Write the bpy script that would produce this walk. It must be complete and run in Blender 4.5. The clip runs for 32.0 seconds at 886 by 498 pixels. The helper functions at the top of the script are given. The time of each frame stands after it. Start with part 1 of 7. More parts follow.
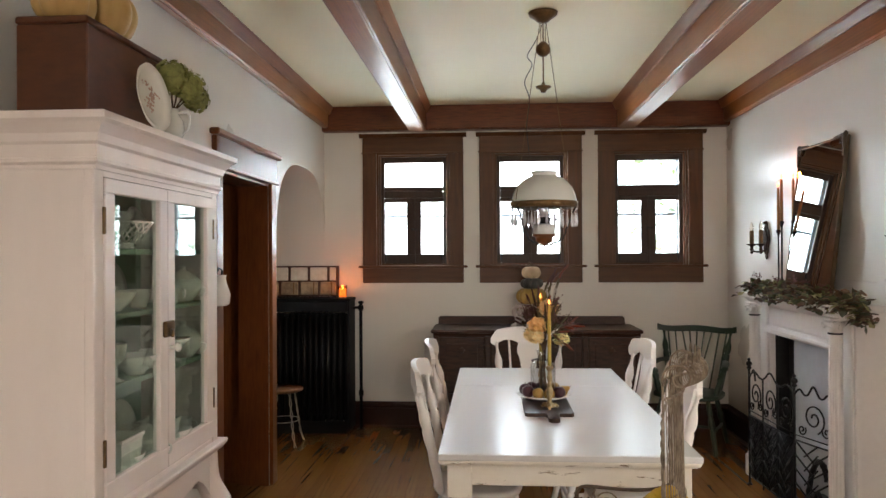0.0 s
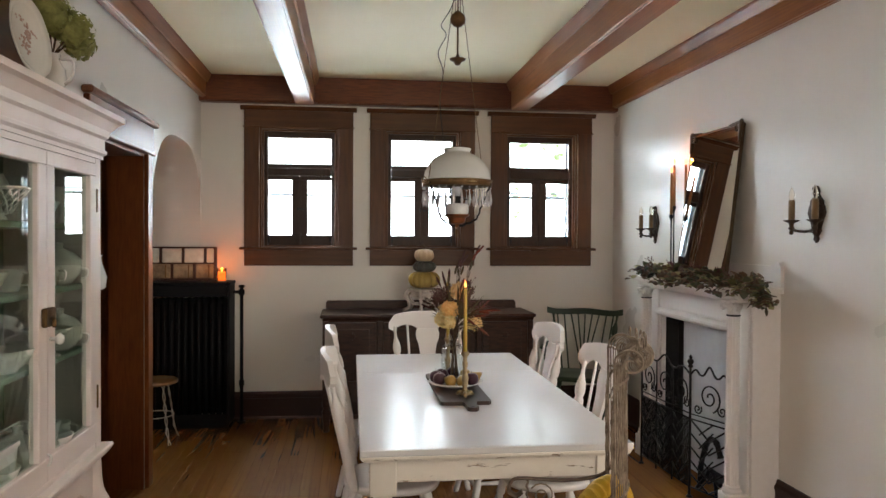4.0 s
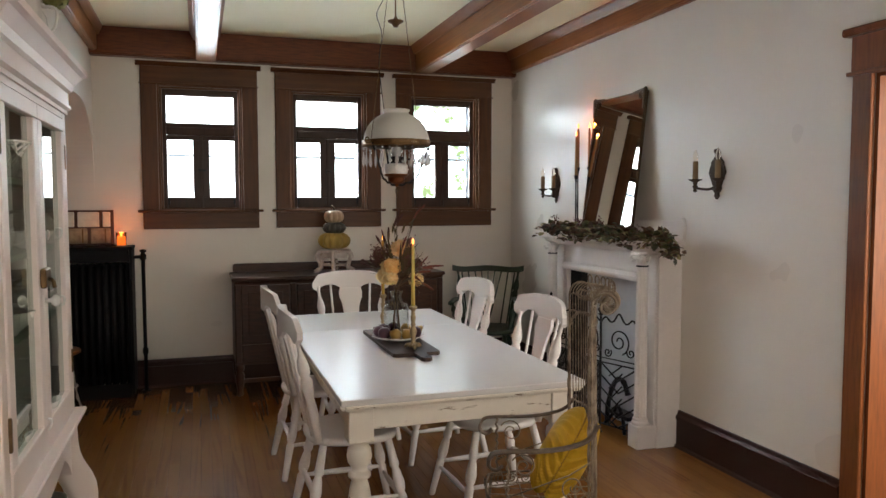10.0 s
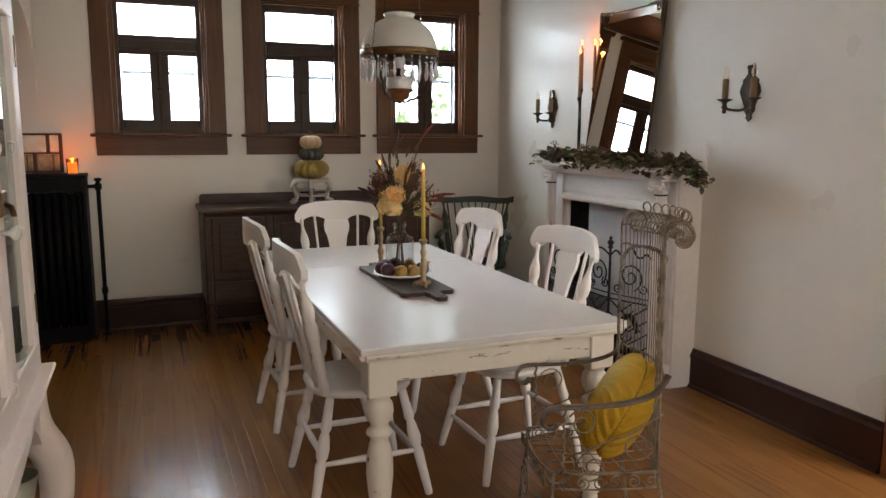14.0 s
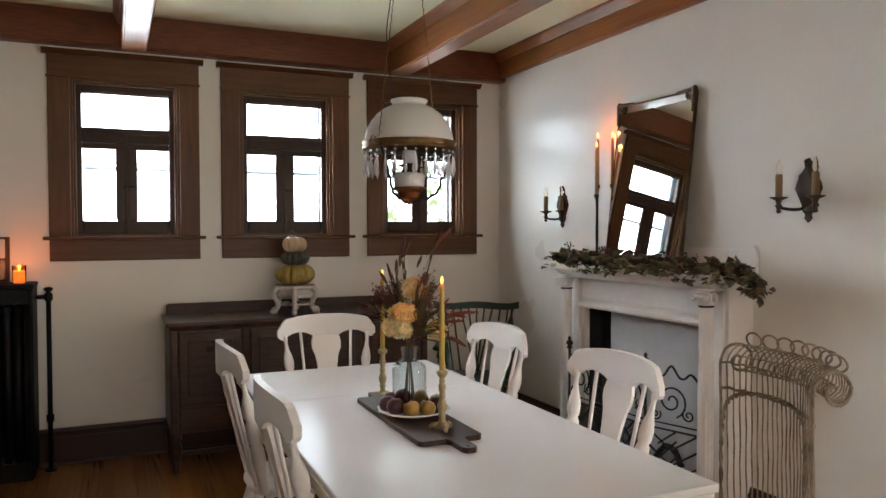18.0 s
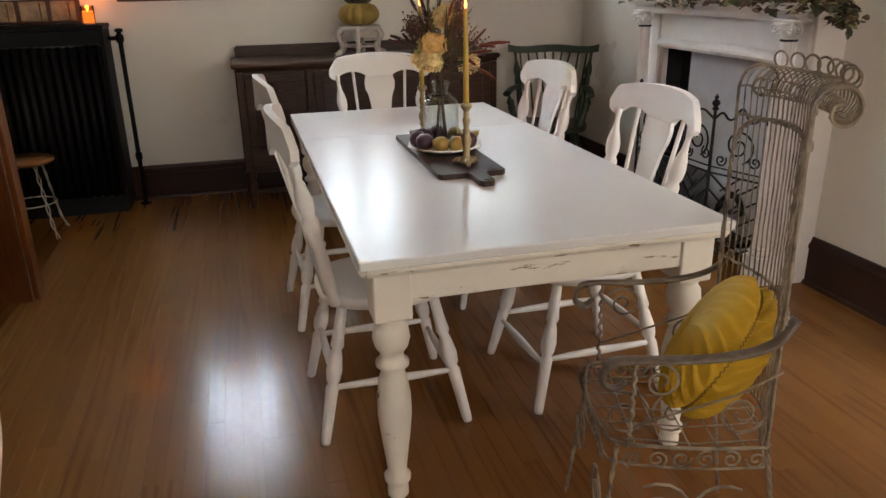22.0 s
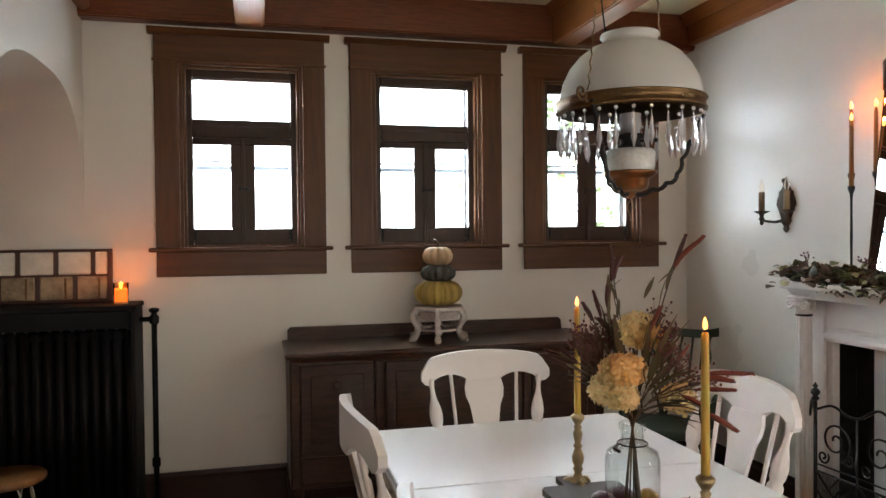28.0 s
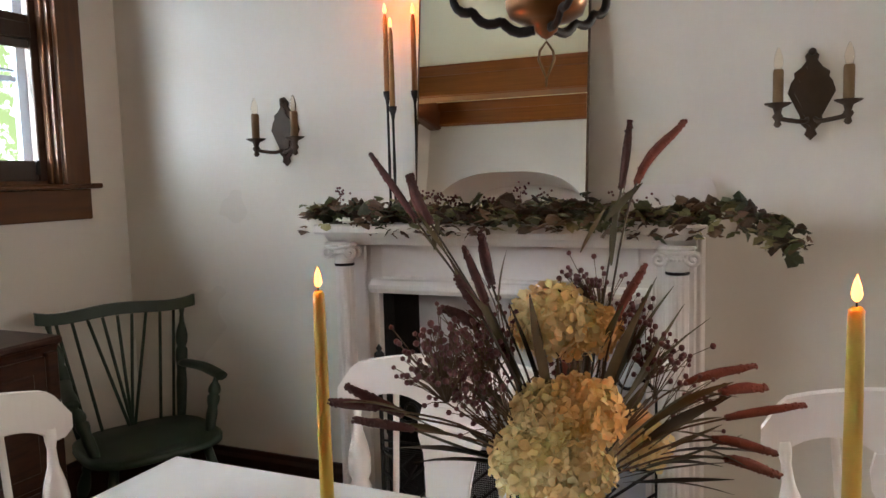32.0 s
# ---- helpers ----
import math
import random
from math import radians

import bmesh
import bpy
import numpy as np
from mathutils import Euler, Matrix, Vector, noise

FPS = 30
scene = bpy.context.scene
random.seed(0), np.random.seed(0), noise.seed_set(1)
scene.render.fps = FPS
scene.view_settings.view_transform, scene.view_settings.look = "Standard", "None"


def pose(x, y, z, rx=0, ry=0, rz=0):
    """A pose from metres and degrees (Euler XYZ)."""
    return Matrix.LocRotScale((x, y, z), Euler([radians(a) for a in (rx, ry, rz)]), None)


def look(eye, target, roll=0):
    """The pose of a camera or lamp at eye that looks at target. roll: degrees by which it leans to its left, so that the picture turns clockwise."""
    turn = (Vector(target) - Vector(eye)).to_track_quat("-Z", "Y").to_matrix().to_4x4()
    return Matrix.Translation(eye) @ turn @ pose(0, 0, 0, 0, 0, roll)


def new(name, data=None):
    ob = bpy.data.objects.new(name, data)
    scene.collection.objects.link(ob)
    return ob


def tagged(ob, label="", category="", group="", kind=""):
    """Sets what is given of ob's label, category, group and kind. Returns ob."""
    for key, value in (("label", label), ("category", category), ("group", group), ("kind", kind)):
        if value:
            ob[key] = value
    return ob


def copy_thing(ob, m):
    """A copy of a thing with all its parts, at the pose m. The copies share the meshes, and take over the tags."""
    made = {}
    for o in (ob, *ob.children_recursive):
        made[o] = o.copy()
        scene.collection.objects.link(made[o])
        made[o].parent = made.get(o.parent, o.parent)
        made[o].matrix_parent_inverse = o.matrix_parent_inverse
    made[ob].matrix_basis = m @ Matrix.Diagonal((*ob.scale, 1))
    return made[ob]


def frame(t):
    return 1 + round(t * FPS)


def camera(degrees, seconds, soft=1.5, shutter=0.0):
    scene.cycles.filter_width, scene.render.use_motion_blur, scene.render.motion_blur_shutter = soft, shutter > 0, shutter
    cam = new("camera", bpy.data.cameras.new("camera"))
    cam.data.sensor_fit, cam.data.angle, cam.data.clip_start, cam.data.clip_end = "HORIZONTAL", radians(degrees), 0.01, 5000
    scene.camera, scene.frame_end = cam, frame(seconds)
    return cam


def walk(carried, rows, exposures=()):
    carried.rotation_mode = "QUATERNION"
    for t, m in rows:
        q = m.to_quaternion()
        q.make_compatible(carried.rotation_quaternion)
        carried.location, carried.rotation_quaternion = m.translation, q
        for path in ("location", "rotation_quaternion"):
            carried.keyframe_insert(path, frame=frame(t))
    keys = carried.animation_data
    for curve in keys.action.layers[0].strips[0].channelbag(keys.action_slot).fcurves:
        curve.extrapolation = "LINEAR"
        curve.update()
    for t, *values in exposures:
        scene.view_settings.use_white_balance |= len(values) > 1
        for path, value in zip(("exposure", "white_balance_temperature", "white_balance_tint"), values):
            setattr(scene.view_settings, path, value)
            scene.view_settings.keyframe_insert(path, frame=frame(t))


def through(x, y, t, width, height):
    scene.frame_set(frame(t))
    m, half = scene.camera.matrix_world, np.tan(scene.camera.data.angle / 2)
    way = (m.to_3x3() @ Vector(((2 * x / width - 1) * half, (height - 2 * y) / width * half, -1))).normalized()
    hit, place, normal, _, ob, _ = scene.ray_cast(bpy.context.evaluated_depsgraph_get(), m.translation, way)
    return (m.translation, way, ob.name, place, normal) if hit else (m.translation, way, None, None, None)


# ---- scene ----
cam = camera(62.0, 32.0)
PATH = [
    (0, (0.483, -2.071, 1.541), (0.356, -0.075, 1.551), -0.3),
    (0.5, (0.434, -2.041, 1.558), (0.315, -0.046, 1.62), -0.1),
    (1, (0.375, -2.009, 1.559), (0.28, -0.013, 1.649), -0.1),
    (1.5, (0.31, -1.984, 1.556), (0.276, 0.014, 1.64), -0.2),
    (2, (0.271, -1.97, 1.551), (0.32, 0.028, 1.605), -0.3),
    (2.5, (0.265, -1.954, 1.54), (0.397, 0.042, 1.558), -0.0),
    (3, (0.241, -1.937, 1.53), (0.437, 0.053, 1.515), 0.3),
    (3.5, (0.239, -1.897, 1.52), (0.467, 0.089, 1.488), 0.3),
    (5.5, (0.194, -1.573, 1.525), (0.564, 0.392, 1.501), 0.4),
    (6, (0.058, -1.522, 1.527), (0.525, 0.423, 1.505), 0.2),
    (6.5, (-0.077, -1.518, 1.52), (0.486, 0.401, 1.486), 0.0),
    (7, (-0.15, -1.543, 1.521), (0.474, 0.357, 1.473), 0.0),
    (7.5, (-0.168, -1.566, 1.509), (0.477, 0.327, 1.452), 0.2),
    (8, (-0.172, -1.64, 1.51), (0.468, 0.253, 1.444), 0.4),
    (8.5, (-0.178, -1.736, 1.505), (0.456, 0.16, 1.428), 0.3),
    (9, (-0.197, -1.817, 1.504), (0.435, 0.078, 1.418), 0.2),
    (9.5, (-0.215, -1.85, 1.503), (0.418, 0.045, 1.404), 0.1),
    (10, (-0.215, -1.871, 1.493), (0.409, 0.025, 1.364), -0.1),
    (10.5, (-0.214, -1.866, 1.488), (0.401, 0.029, 1.304), -0.2),
    (11, (-0.209, -1.819, 1.47), (0.404, 0.069, 1.225), -0.2),
    (11.5, (-0.249, -1.716, 1.453), (0.388, 0.156, 1.154), -0.2),
    (12, (-0.309, -1.613, 1.438), (0.404, 0.227, 1.111), -0.2),
    (12.5, (-0.338, -1.547, 1.425), (0.432, 0.264, 1.071), 0.0),
    (13, (-0.337, -1.511, 1.418), (0.437, 0.298, 1.059), 0.1),
    (13.5, (-0.339, -1.463, 1.413), (0.418, 0.356, 1.071), 0.1),
    (14, (-0.342, -1.383, 1.431), (0.399, 0.449, 1.124), 0.2),
    (14.5, (-0.318, -1.304, 1.451), (0.414, 0.538, 1.188), 0.1),
    (15, (-0.292, -1.215, 1.469), (0.439, 0.634, 1.248), 0.3),
    (15.5, (-0.277, -1.147, 1.476), (0.448, 0.708, 1.294), 0.6),
    (17.5, (-0.269, -0.786, 1.485), (0.514, 1.054, 1.434), 0.1),
    (18, (-0.271, -0.752, 1.479), (0.542, 1.075, 1.422), -0.1),
    (18.5, (-0.269, -0.752, 1.479), (0.572, 1.061, 1.4), -0.2),
    (19, (-0.258, -0.762, 1.474), (0.592, 1.045, 1.359), -0.4),
    (19.5, (-0.203, -0.761, 1.474), (0.613, 1.058, 1.313), -0.2),
    (20, (-0.118, -0.758, 1.458), (0.619, 1.086, 1.221), 0.2),
    (20.5, (-0.033, -0.771, 1.423), (0.601, 1.09, 1.056), 0.4),
    (21, (0.014, -0.791, 1.402), (0.571, 1.06, 0.886), -0.1),
    (21.5, (0.04, -0.797, 1.385), (0.548, 1.031, 0.752), -0.7),
    (22, (0.049, -0.788, 1.374), (0.53, 1.027, 0.686), -1.1),
    (22.5, (0.055, -0.777, 1.369), (0.522, 1.05, 0.703), -1.3),
    (23, (0.053, -0.716, 1.393), (0.537, 1.143, 0.836), -1.3),
    (23.5, (0.039, -0.64, 1.427), (0.571, 1.242, 1.006), -1.2),
    (24, (0.028, -0.593, 1.444), (0.612, 1.294, 1.133), -0.9),
    (24.5, (0.027, -0.583, 1.475), (0.65, 1.303, 1.245), -0.6),
    (25, (0.008, -0.578, 1.499), (0.659, 1.307, 1.342), -0.2),
    (25.5, (-0.037, -0.523, 1.501), (0.606, 1.368, 1.401), -0.0),
    (26, (-0.055, -0.457, 1.499), (0.508, 1.461, 1.427), -0.1),
    (26.5, (-0.049, -0.302, 1.499), (0.402, 1.645, 1.441), -0.1),
    (28.5, (-0.134, 0.443, 1.481), (0.376, 2.376, 1.454), -0.3),
    (29, (-0.111, 0.629, 1.482), (0.488, 2.537, 1.472), 1.0),
    (29.5, (-0.121, 0.864, 1.468), (0.667, 2.702, 1.439), 0.0),
    (30, (-0.122, 1.083, 1.458), (0.923, 2.787, 1.389), -0.9),
    (30.5, (-0.053, 1.287, 1.433), (1.237, 2.811, 1.322), -1.0),
    (31, (0.003, 1.407, 1.429), (1.517, 2.706, 1.283), -1.1),
    (31.5, (-0.012, 1.55, 1.423), (1.694, 2.581, 1.254), -1.3),
    (32, (-0.053, 1.691, 1.417), (1.77, 2.49, 1.223), -1.5),
]
EXPOSURE = ((0, 0.44), (2, 0.42), (3.5, 0.33), (6, 0.3), (8, 0.26), (9, 0.2), (11, 0.13), (12, 0.2), (14, 0.25), (15, 0.24), (18, 0.27), (20, 0.28), (22, 0.37), (23, 0.42), (24.5, 0.32), (26, 0.32), (30, 0.3), (31, 0.34), (32, 0.32))
walk(cam, [(t, look(eye, target, roll)) for t, eye, target, roll in PATH], EXPOSURE)

# ---- world and light ----
world = bpy.data.worlds.new("sky")
scene.world = world
world.use_nodes = True
wn = world.node_tree
sky = wn.nodes.new("ShaderNodeTexSky")
sky.sky_type, sky.sun_disc, sky.sun_elevation, sky.sun_rotation = "NISHITA", False, radians(48), radians(150)
wn.nodes["Background"].inputs["Strength"].default_value = 0.12
wn.links.new(sky.outputs[0], wn.nodes["Background"].inputs["Color"])
sun = new("sun", bpy.data.lights.new("sun", "SUN"))
sun.data.energy, sun.data.angle, sun.data.color = 1.0, radians(12), (1.0, 0.95, 0.88)
sun.matrix_world = look((0, 0, 20), (-3, 5.2, 13.3))


# area lamp added in the unseen room past the east doorway, brightens the floor
side_fill = new("side_room_fill", bpy.data.lights.new("side_room_fill", "AREA"))
side_fill.data.energy, side_fill.data.color, side_fill.data.shape = 80.0, (1.0, 0.94, 0.86), "RECTANGLE"
side_fill.data.size, side_fill.data.size_y = 1.0, 1.4
side_fill.matrix_world = look((3.4, -1.04, 1.5), (3.0, 0.0, 1.2))


# ---- materials ----
def material(name, color, rough=0.5, metal=0.0, grain=0.0, scale=8.0, stretch=(1, 1, 1), dark=None, bump=0.0, blotch=0.0, spec=0.5,
             coat=0.0, wear=None, wear_at=0.62, wear_stretch=(1, 1, 1), piece=0.0, subsurface=0.0, vary=0.1, island=0.0):
    """A surface with two scales of variation: fine grain towards the colour dark, broad blotches, chipped wear, and bump."""
    m = bpy.data.materials.new(name)
    m.use_nodes = True
    t, n = m.node_tree, m.node_tree.nodes
    b = n["Principled BSDF"]
    b.inputs["Roughness"].default_value, b.inputs["Metallic"].default_value = rough, metal
    b.inputs["Specular IOR Level"].default_value, b.inputs["Coat Weight"].default_value = spec, coat
    b.inputs["Coat Roughness"].default_value = 0.12
    b.inputs["Subsurface Weight"].default_value = subsurface
    co = n.new("ShaderNodeTexCoord")
    mp = n.new("ShaderNodeMapping")
    mp.inputs["Scale"].default_value = stretch
    t.links.new(co.outputs["Object"], mp.inputs["Vector"])
    src = mp.outputs["Vector"]
    if piece:
        info = n.new("ShaderNodeObjectInfo")
        off = n.new("ShaderNodeVectorMath")
        off.operation = "MULTIPLY_ADD"
        t.links.new(info.outputs["Random"], off.inputs[0])
        off.inputs[1].default_value = (37, 61, 23)
        t.links.new(mp.outputs["Vector"], off.inputs[2])
        src = off.outputs[0]
    fine = n.new("ShaderNodeTexNoise")
    fine.inputs["Scale"].default_value, fine.inputs["Detail"].default_value, fine.inputs["Roughness"].default_value = scale, 6, 0.62
    t.links.new(src, fine.inputs["Vector"])
    broad = n.new("ShaderNodeTexNoise")
    broad.inputs["Scale"].default_value, broad.inputs["Detail"].default_value = 1.7, 3
    t.links.new(co.outputs["Object"], broad.inputs["Vector"])
    dark = dark or tuple(c * 0.55 for c in color)

    def mix(a, bb, fac):
        x = n.new("ShaderNodeMix")
        x.data_type = "RGBA"
        for k, v in (("A", a), ("B", bb)):
            sock = [s for s in x.inputs if s.name == k and s.type == "RGBA"][0]
            if isinstance(v, tuple):
                sock.default_value = (*v, 1)
            else:
                t.links.new(v, sock)
        if isinstance(fac, float):
            x.inputs[0].default_value = fac
        else:
            t.links.new(fac, x.inputs[0])
        return [s for s in x.outputs if s.type == "RGBA"][0]

    def ramp(v, lo, hi, top=1.0):
        r = n.new("ShaderNodeMapRange")
        r.inputs["From Min"].default_value, r.inputs["From Max"].default_value = lo, hi
        r.inputs["To Max"].default_value = top
        t.links.new(v, r.inputs["Value"])
        return r.outputs[0]

    c = mix(tuple(color), tuple(dark), ramp(fine.outputs["Fac"], 0.38, 0.68, grain))
    c = mix(c, tuple(dark), ramp(broad.outputs["Fac"], 0.42, 0.75, blotch))
    if piece:
        c = mix(c, tuple(dark), ramp(info.outputs["Random"], 0.0, 1.0, piece))
    if island:
        c = mix(c, tuple(dark), ramp(n.new("ShaderNodeNewGeometry").outputs["Random Per Island"], 0.0, 1.0, island))
    if wear:
        chip = n.new("ShaderNodeTexNoise")
        chip.inputs["Scale"].default_value, chip.inputs["Detail"].default_value, chip.inputs["Roughness"].default_value = 9, 8, 0.7
        wm = n.new("ShaderNodeMapping")
        wm.inputs["Scale"].default_value = wear_stretch
        t.links.new(co.outputs["Object"], wm.inputs["Vector"])
        t.links.new(wm.outputs["Vector"], chip.inputs["Vector"])
        c = mix(c, tuple(wear), ramp(chip.outputs["Fac"], wear_at, wear_at + 0.03))
    t.links.new(c, b.inputs["Base Color"])
    r = n.new("ShaderNodeMapRange")
    r.inputs["To Min"].default_value, r.inputs["To Max"].default_value = max(0.02, rough - vary * 0.8), min(1, rough + vary)
    t.links.new(broad.outputs["Fac"], r.inputs["Value"])
    t.links.new(r.outputs[0], b.inputs["Roughness"])
    if bump:
        bp = n.new("ShaderNodeBump")
        bp.inputs["Strength"].default_value, bp.inputs["Distance"].default_value = bump, 0.004
        t.links.new(fine.outputs["Fac"], bp.inputs["Height"])
        t.links.new(bp.outputs[0], b.inputs["Normal"])
    return m


def oak_boards():
    """Varnished oak: bowed growth rings and pores along each board, and a tone of its own for each board."""
    m = bpy.data.materials.new("varnished_oak_boards")
    m.use_nodes = True
    t, n = m.node_tree, m.node_tree.nodes
    b = n["Principled BSDF"]
    co, info, off = n.new("ShaderNodeTexCoord"), n.new("ShaderNodeObjectInfo"), n.new("ShaderNodeVectorMath")
    off.operation = "MULTIPLY_ADD"
    off.inputs[1].default_value = (3.1, 17.0, 5.3)
    t.links.new(info.outputs["Random"], off.inputs[0])
    t.links.new(co.outputs["Object"], off.inputs[2])

    def noise_at(scale, stretch, detail, rough=0.55):
        mp, no = n.new("ShaderNodeMapping"), n.new("ShaderNodeTexNoise")
        mp.inputs["Scale"].default_value = stretch
        no.inputs["Scale"].default_value, no.inputs["Detail"].default_value, no.inputs["Roughness"].default_value = scale, detail, rough
        t.links.new(off.outputs[0], mp.inputs["Vector"])
        t.links.new(mp.outputs["Vector"], no.inputs["Vector"])
        return no.outputs["Fac"]
    mp, wave = n.new("ShaderNodeMapping"), n.new("ShaderNodeTexWave")
    mp.inputs["Scale"].default_value = (1, 0.1, 1)
    wave.inputs["Scale"].default_value, wave.inputs["Distortion"].default_value, wave.inputs["Detail"].default_value, wave.inputs["Detail Scale"].default_value = 9, 22.0, 1.0, 0.42
    t.links.new(off.outputs[0], mp.inputs["Vector"])
    t.links.new(mp.outputs["Vector"], wave.inputs["Vector"])
    pores, broad = noise_at(6, (40, 1.6, 10), 4), noise_at(1.3, (1, 0.7, 1), 2)

    def mix(a, c, fac, top, lo=0.0, hi=1.0):
        r, x = n.new("ShaderNodeMapRange"), n.new("ShaderNodeMix")
        r.inputs["From Min"].default_value, r.inputs["From Max"].default_value, r.inputs["To Max"].default_value = lo, hi, top
        t.links.new(fac, r.inputs["Value"])
        x.data_type = "RGBA"
        t.links.new(r.outputs[0], x.inputs[0])
        sa, sb = [q for q in x.inputs if q.type == "RGBA"]
        if isinstance(a, tuple):
            sa.default_value = (*a, 1)
        else:
            t.links.new(a, sa)
        sb.default_value = (*c, 1)
        return [q for q in x.outputs if q.type == "RGBA"][0]
    figure = noise_at(1.0, (9, 1.1, 1), 1)
    shown, line = n.new("ShaderNodeMapRange"), n.new("ShaderNodeMath")
    shown.inputs["From Min"].default_value, shown.inputs["From Max"].default_value, shown.inputs["To Min"].default_value = 0.42, 0.62, 0.15
    t.links.new(figure, shown.inputs["Value"])
    line.operation = "MULTIPLY"
    t.links.new(wave.outputs["Fac"], line.inputs[0])
    t.links.new(shown.outputs[0], line.inputs[1])
    c = mix((0.20, 0.085, 0.024), (0.105, 0.04, 0.011), line.outputs[0], 0.6, 0.35, 0.95)
    c = mix(c, (0.07, 0.025, 0.007), pores, 0.16, 0.5, 0.75)
    c = mix(c, (0.10, 0.037, 0.011), info.outputs["Random"], 0.35)
    c = mix(c, (0.22, 0.10, 0.03), broad, 0.25, 0.5, 0.75)
    t.links.new(c, b.inputs["Base Color"])
    b.inputs["Roughness"].default_value, b.inputs["Specular IOR Level"].default_value = 0.2, 0.27
    return m


def glass(name, color=(1, 1, 1), rough=0.0, ior=1.45):
    m = bpy.data.materials.new(name)
    m.use_nodes = True
    b = m.node_tree.nodes["Principled BSDF"]
    b.inputs["Base Color"].default_value = (*color, 1)
    b.inputs["Roughness"].default_value, b.inputs["IOR"].default_value, b.inputs["Transmission Weight"].default_value = rough, ior, 1.0
    return m


def thin_glass(name, color):
    """Clear thin-walled glass: light passes straight on, and the gloss grows towards the edge."""
    m = bpy.data.materials.new(name)
    m.use_nodes = True
    t, n = m.node_tree, m.node_tree.nodes
    n.remove(n["Principled BSDF"])
    tr, gl, fr, mx = n.new("ShaderNodeBsdfTransparent"), n.new("ShaderNodeBsdfGlossy"), n.new("ShaderNodeLayerWeight"), n.new("ShaderNodeMixShader")
    tr.inputs["Color"].default_value, gl.inputs["Roughness"].default_value, fr.inputs["Blend"].default_value = (*color, 1), 0.02, 0.12
    t.links.new(fr.outputs["Facing"], mx.inputs[0])
    t.links.new(tr.outputs[0], mx.inputs[1])
    t.links.new(gl.outputs[0], mx.inputs[2])
    t.links.new(mx.outputs[0], n["Material Output"].inputs["Surface"])
    return m


def glow(name, color, strength):
    m = bpy.data.materials.new(name)
    m.use_nodes = True
    b = m.node_tree.nodes["Principled BSDF"]
    b.inputs["Base Color"].default_value = (*color, 1)
    b.inputs["Emission Color"].default_value, b.inputs["Emission Strength"].default_value = (*color, 1), strength
    return m


PLASTER = material("plaster_paint", (0.715, 0.685, 0.625), 0.3, grain=0.12, scale=60, dark=(0.64, 0.61, 0.56), bump=0.06, blotch=0.25, spec=0.5)
CEILING = material("ceiling_paint", (0.82, 0.775, 0.55), 0.7, grain=0.1, scale=40, dark=(0.76, 0.71, 0.49), bump=0.08, blotch=0.2, spec=0.3)
BEAM = material("red_brown_beam_wood", (0.25, 0.082, 0.017), 0.34, spec=0.28, grain=0.55, scale=7, stretch=(14, 0.3, 14), dark=(0.11, 0.033, 0.010), blotch=0.35, vary=0.05)
BEAM_X = material("red_brown_trim_wood", (0.17, 0.048, 0.016), 0.36, grain=0.8, scale=7, stretch=(1.2, 14, 14), dark=(0.075, 0.022, 0.009), bump=0.06, blotch=0.35, spec=0.35)
TRIM = material("dark_brown_casing_wood", (0.105, 0.038, 0.011), 0.38, grain=0.6, scale=4, stretch=(9, 9, 0.7), dark=(0.048, 0.02, 0.009), bump=0.04, blotch=0.3, spec=0.3)
TRIM_X = material("dark_brown_cross_wood", (0.105, 0.038, 0.011), 0.38, grain=0.6, scale=4, stretch=(0.7, 9, 9), dark=(0.048, 0.02, 0.009), bump=0.04, blotch=0.3, spec=0.3)
SASH = material("near_black_sash_wood", (0.042, 0.017, 0.008), 0.4, grain=0.6, scale=6, stretch=(12, 12, 1.5), dark=(0.016, 0.008, 0.005), bump=0.06, spec=0.3)
DOORWOOD = material("orange_brown_casing_wood", (0.18, 0.056, 0.016), 0.34, grain=0.8, scale=6, stretch=(12, 12, 1.1), dark=(0.10, 0.031, 0.011), bump=0.04, blotch=0.3, spec=0.22)
BASEBOARD = material("dark_red_baseboard_wood", (0.03, 0.010, 0.0062), 0.36, grain=0.7, scale=6, stretch=(2, 2, 14), dark=(0.026, 0.009, 0.006), bump=0.06, spec=0.2)
OAK = oak_boards()
GAP = material("dark_floor_joint", (0.03, 0.012, 0.005), 0.7)
WHITE = material("white_chair_paint", (0.80, 0.77, 0.75), 0.34, grain=0.12, scale=30, dark=(0.70, 0.66, 0.63), bump=0.04, blotch=0.15)
TABLEPAINT = material("worn_white_table_paint", (0.73, 0.72, 0.715), 0.25, grain=0.1, scale=24, dark=(0.67, 0.65, 0.62), bump=0.02, blotch=0.1, vary=0.03, spec=0.38)
CHIPPED = material("chipped_cream_paint", (0.80, 0.75, 0.67), 0.42, grain=0.2, scale=24, dark=(0.66, 0.60, 0.50), bump=0.1, blotch=0.25, wear=(0.22, 0.15, 0.09), wear_at=0.60, wear_stretch=(0.7, 0.7, 4.5))
CHIPPED_LEG = material("chipped_cream_leg_paint", (0.80, 0.75, 0.67), 0.42, grain=0.2, scale=24, dark=(0.66, 0.60, 0.50), bump=0.1, blotch=0.25, wear=(0.22, 0.15, 0.09), wear_at=0.64, wear_stretch=(1.6, 1.6, 2.6))
MANTELPAINT = material("old_white_mantel_paint", (0.74, 0.70, 0.67), 0.45, grain=0.2, scale=26, dark=(0.60, 0.55, 0.52), bump=0.12, blotch=0.3, wear=(0.16, 0.11, 0.09), wear_at=0.72)
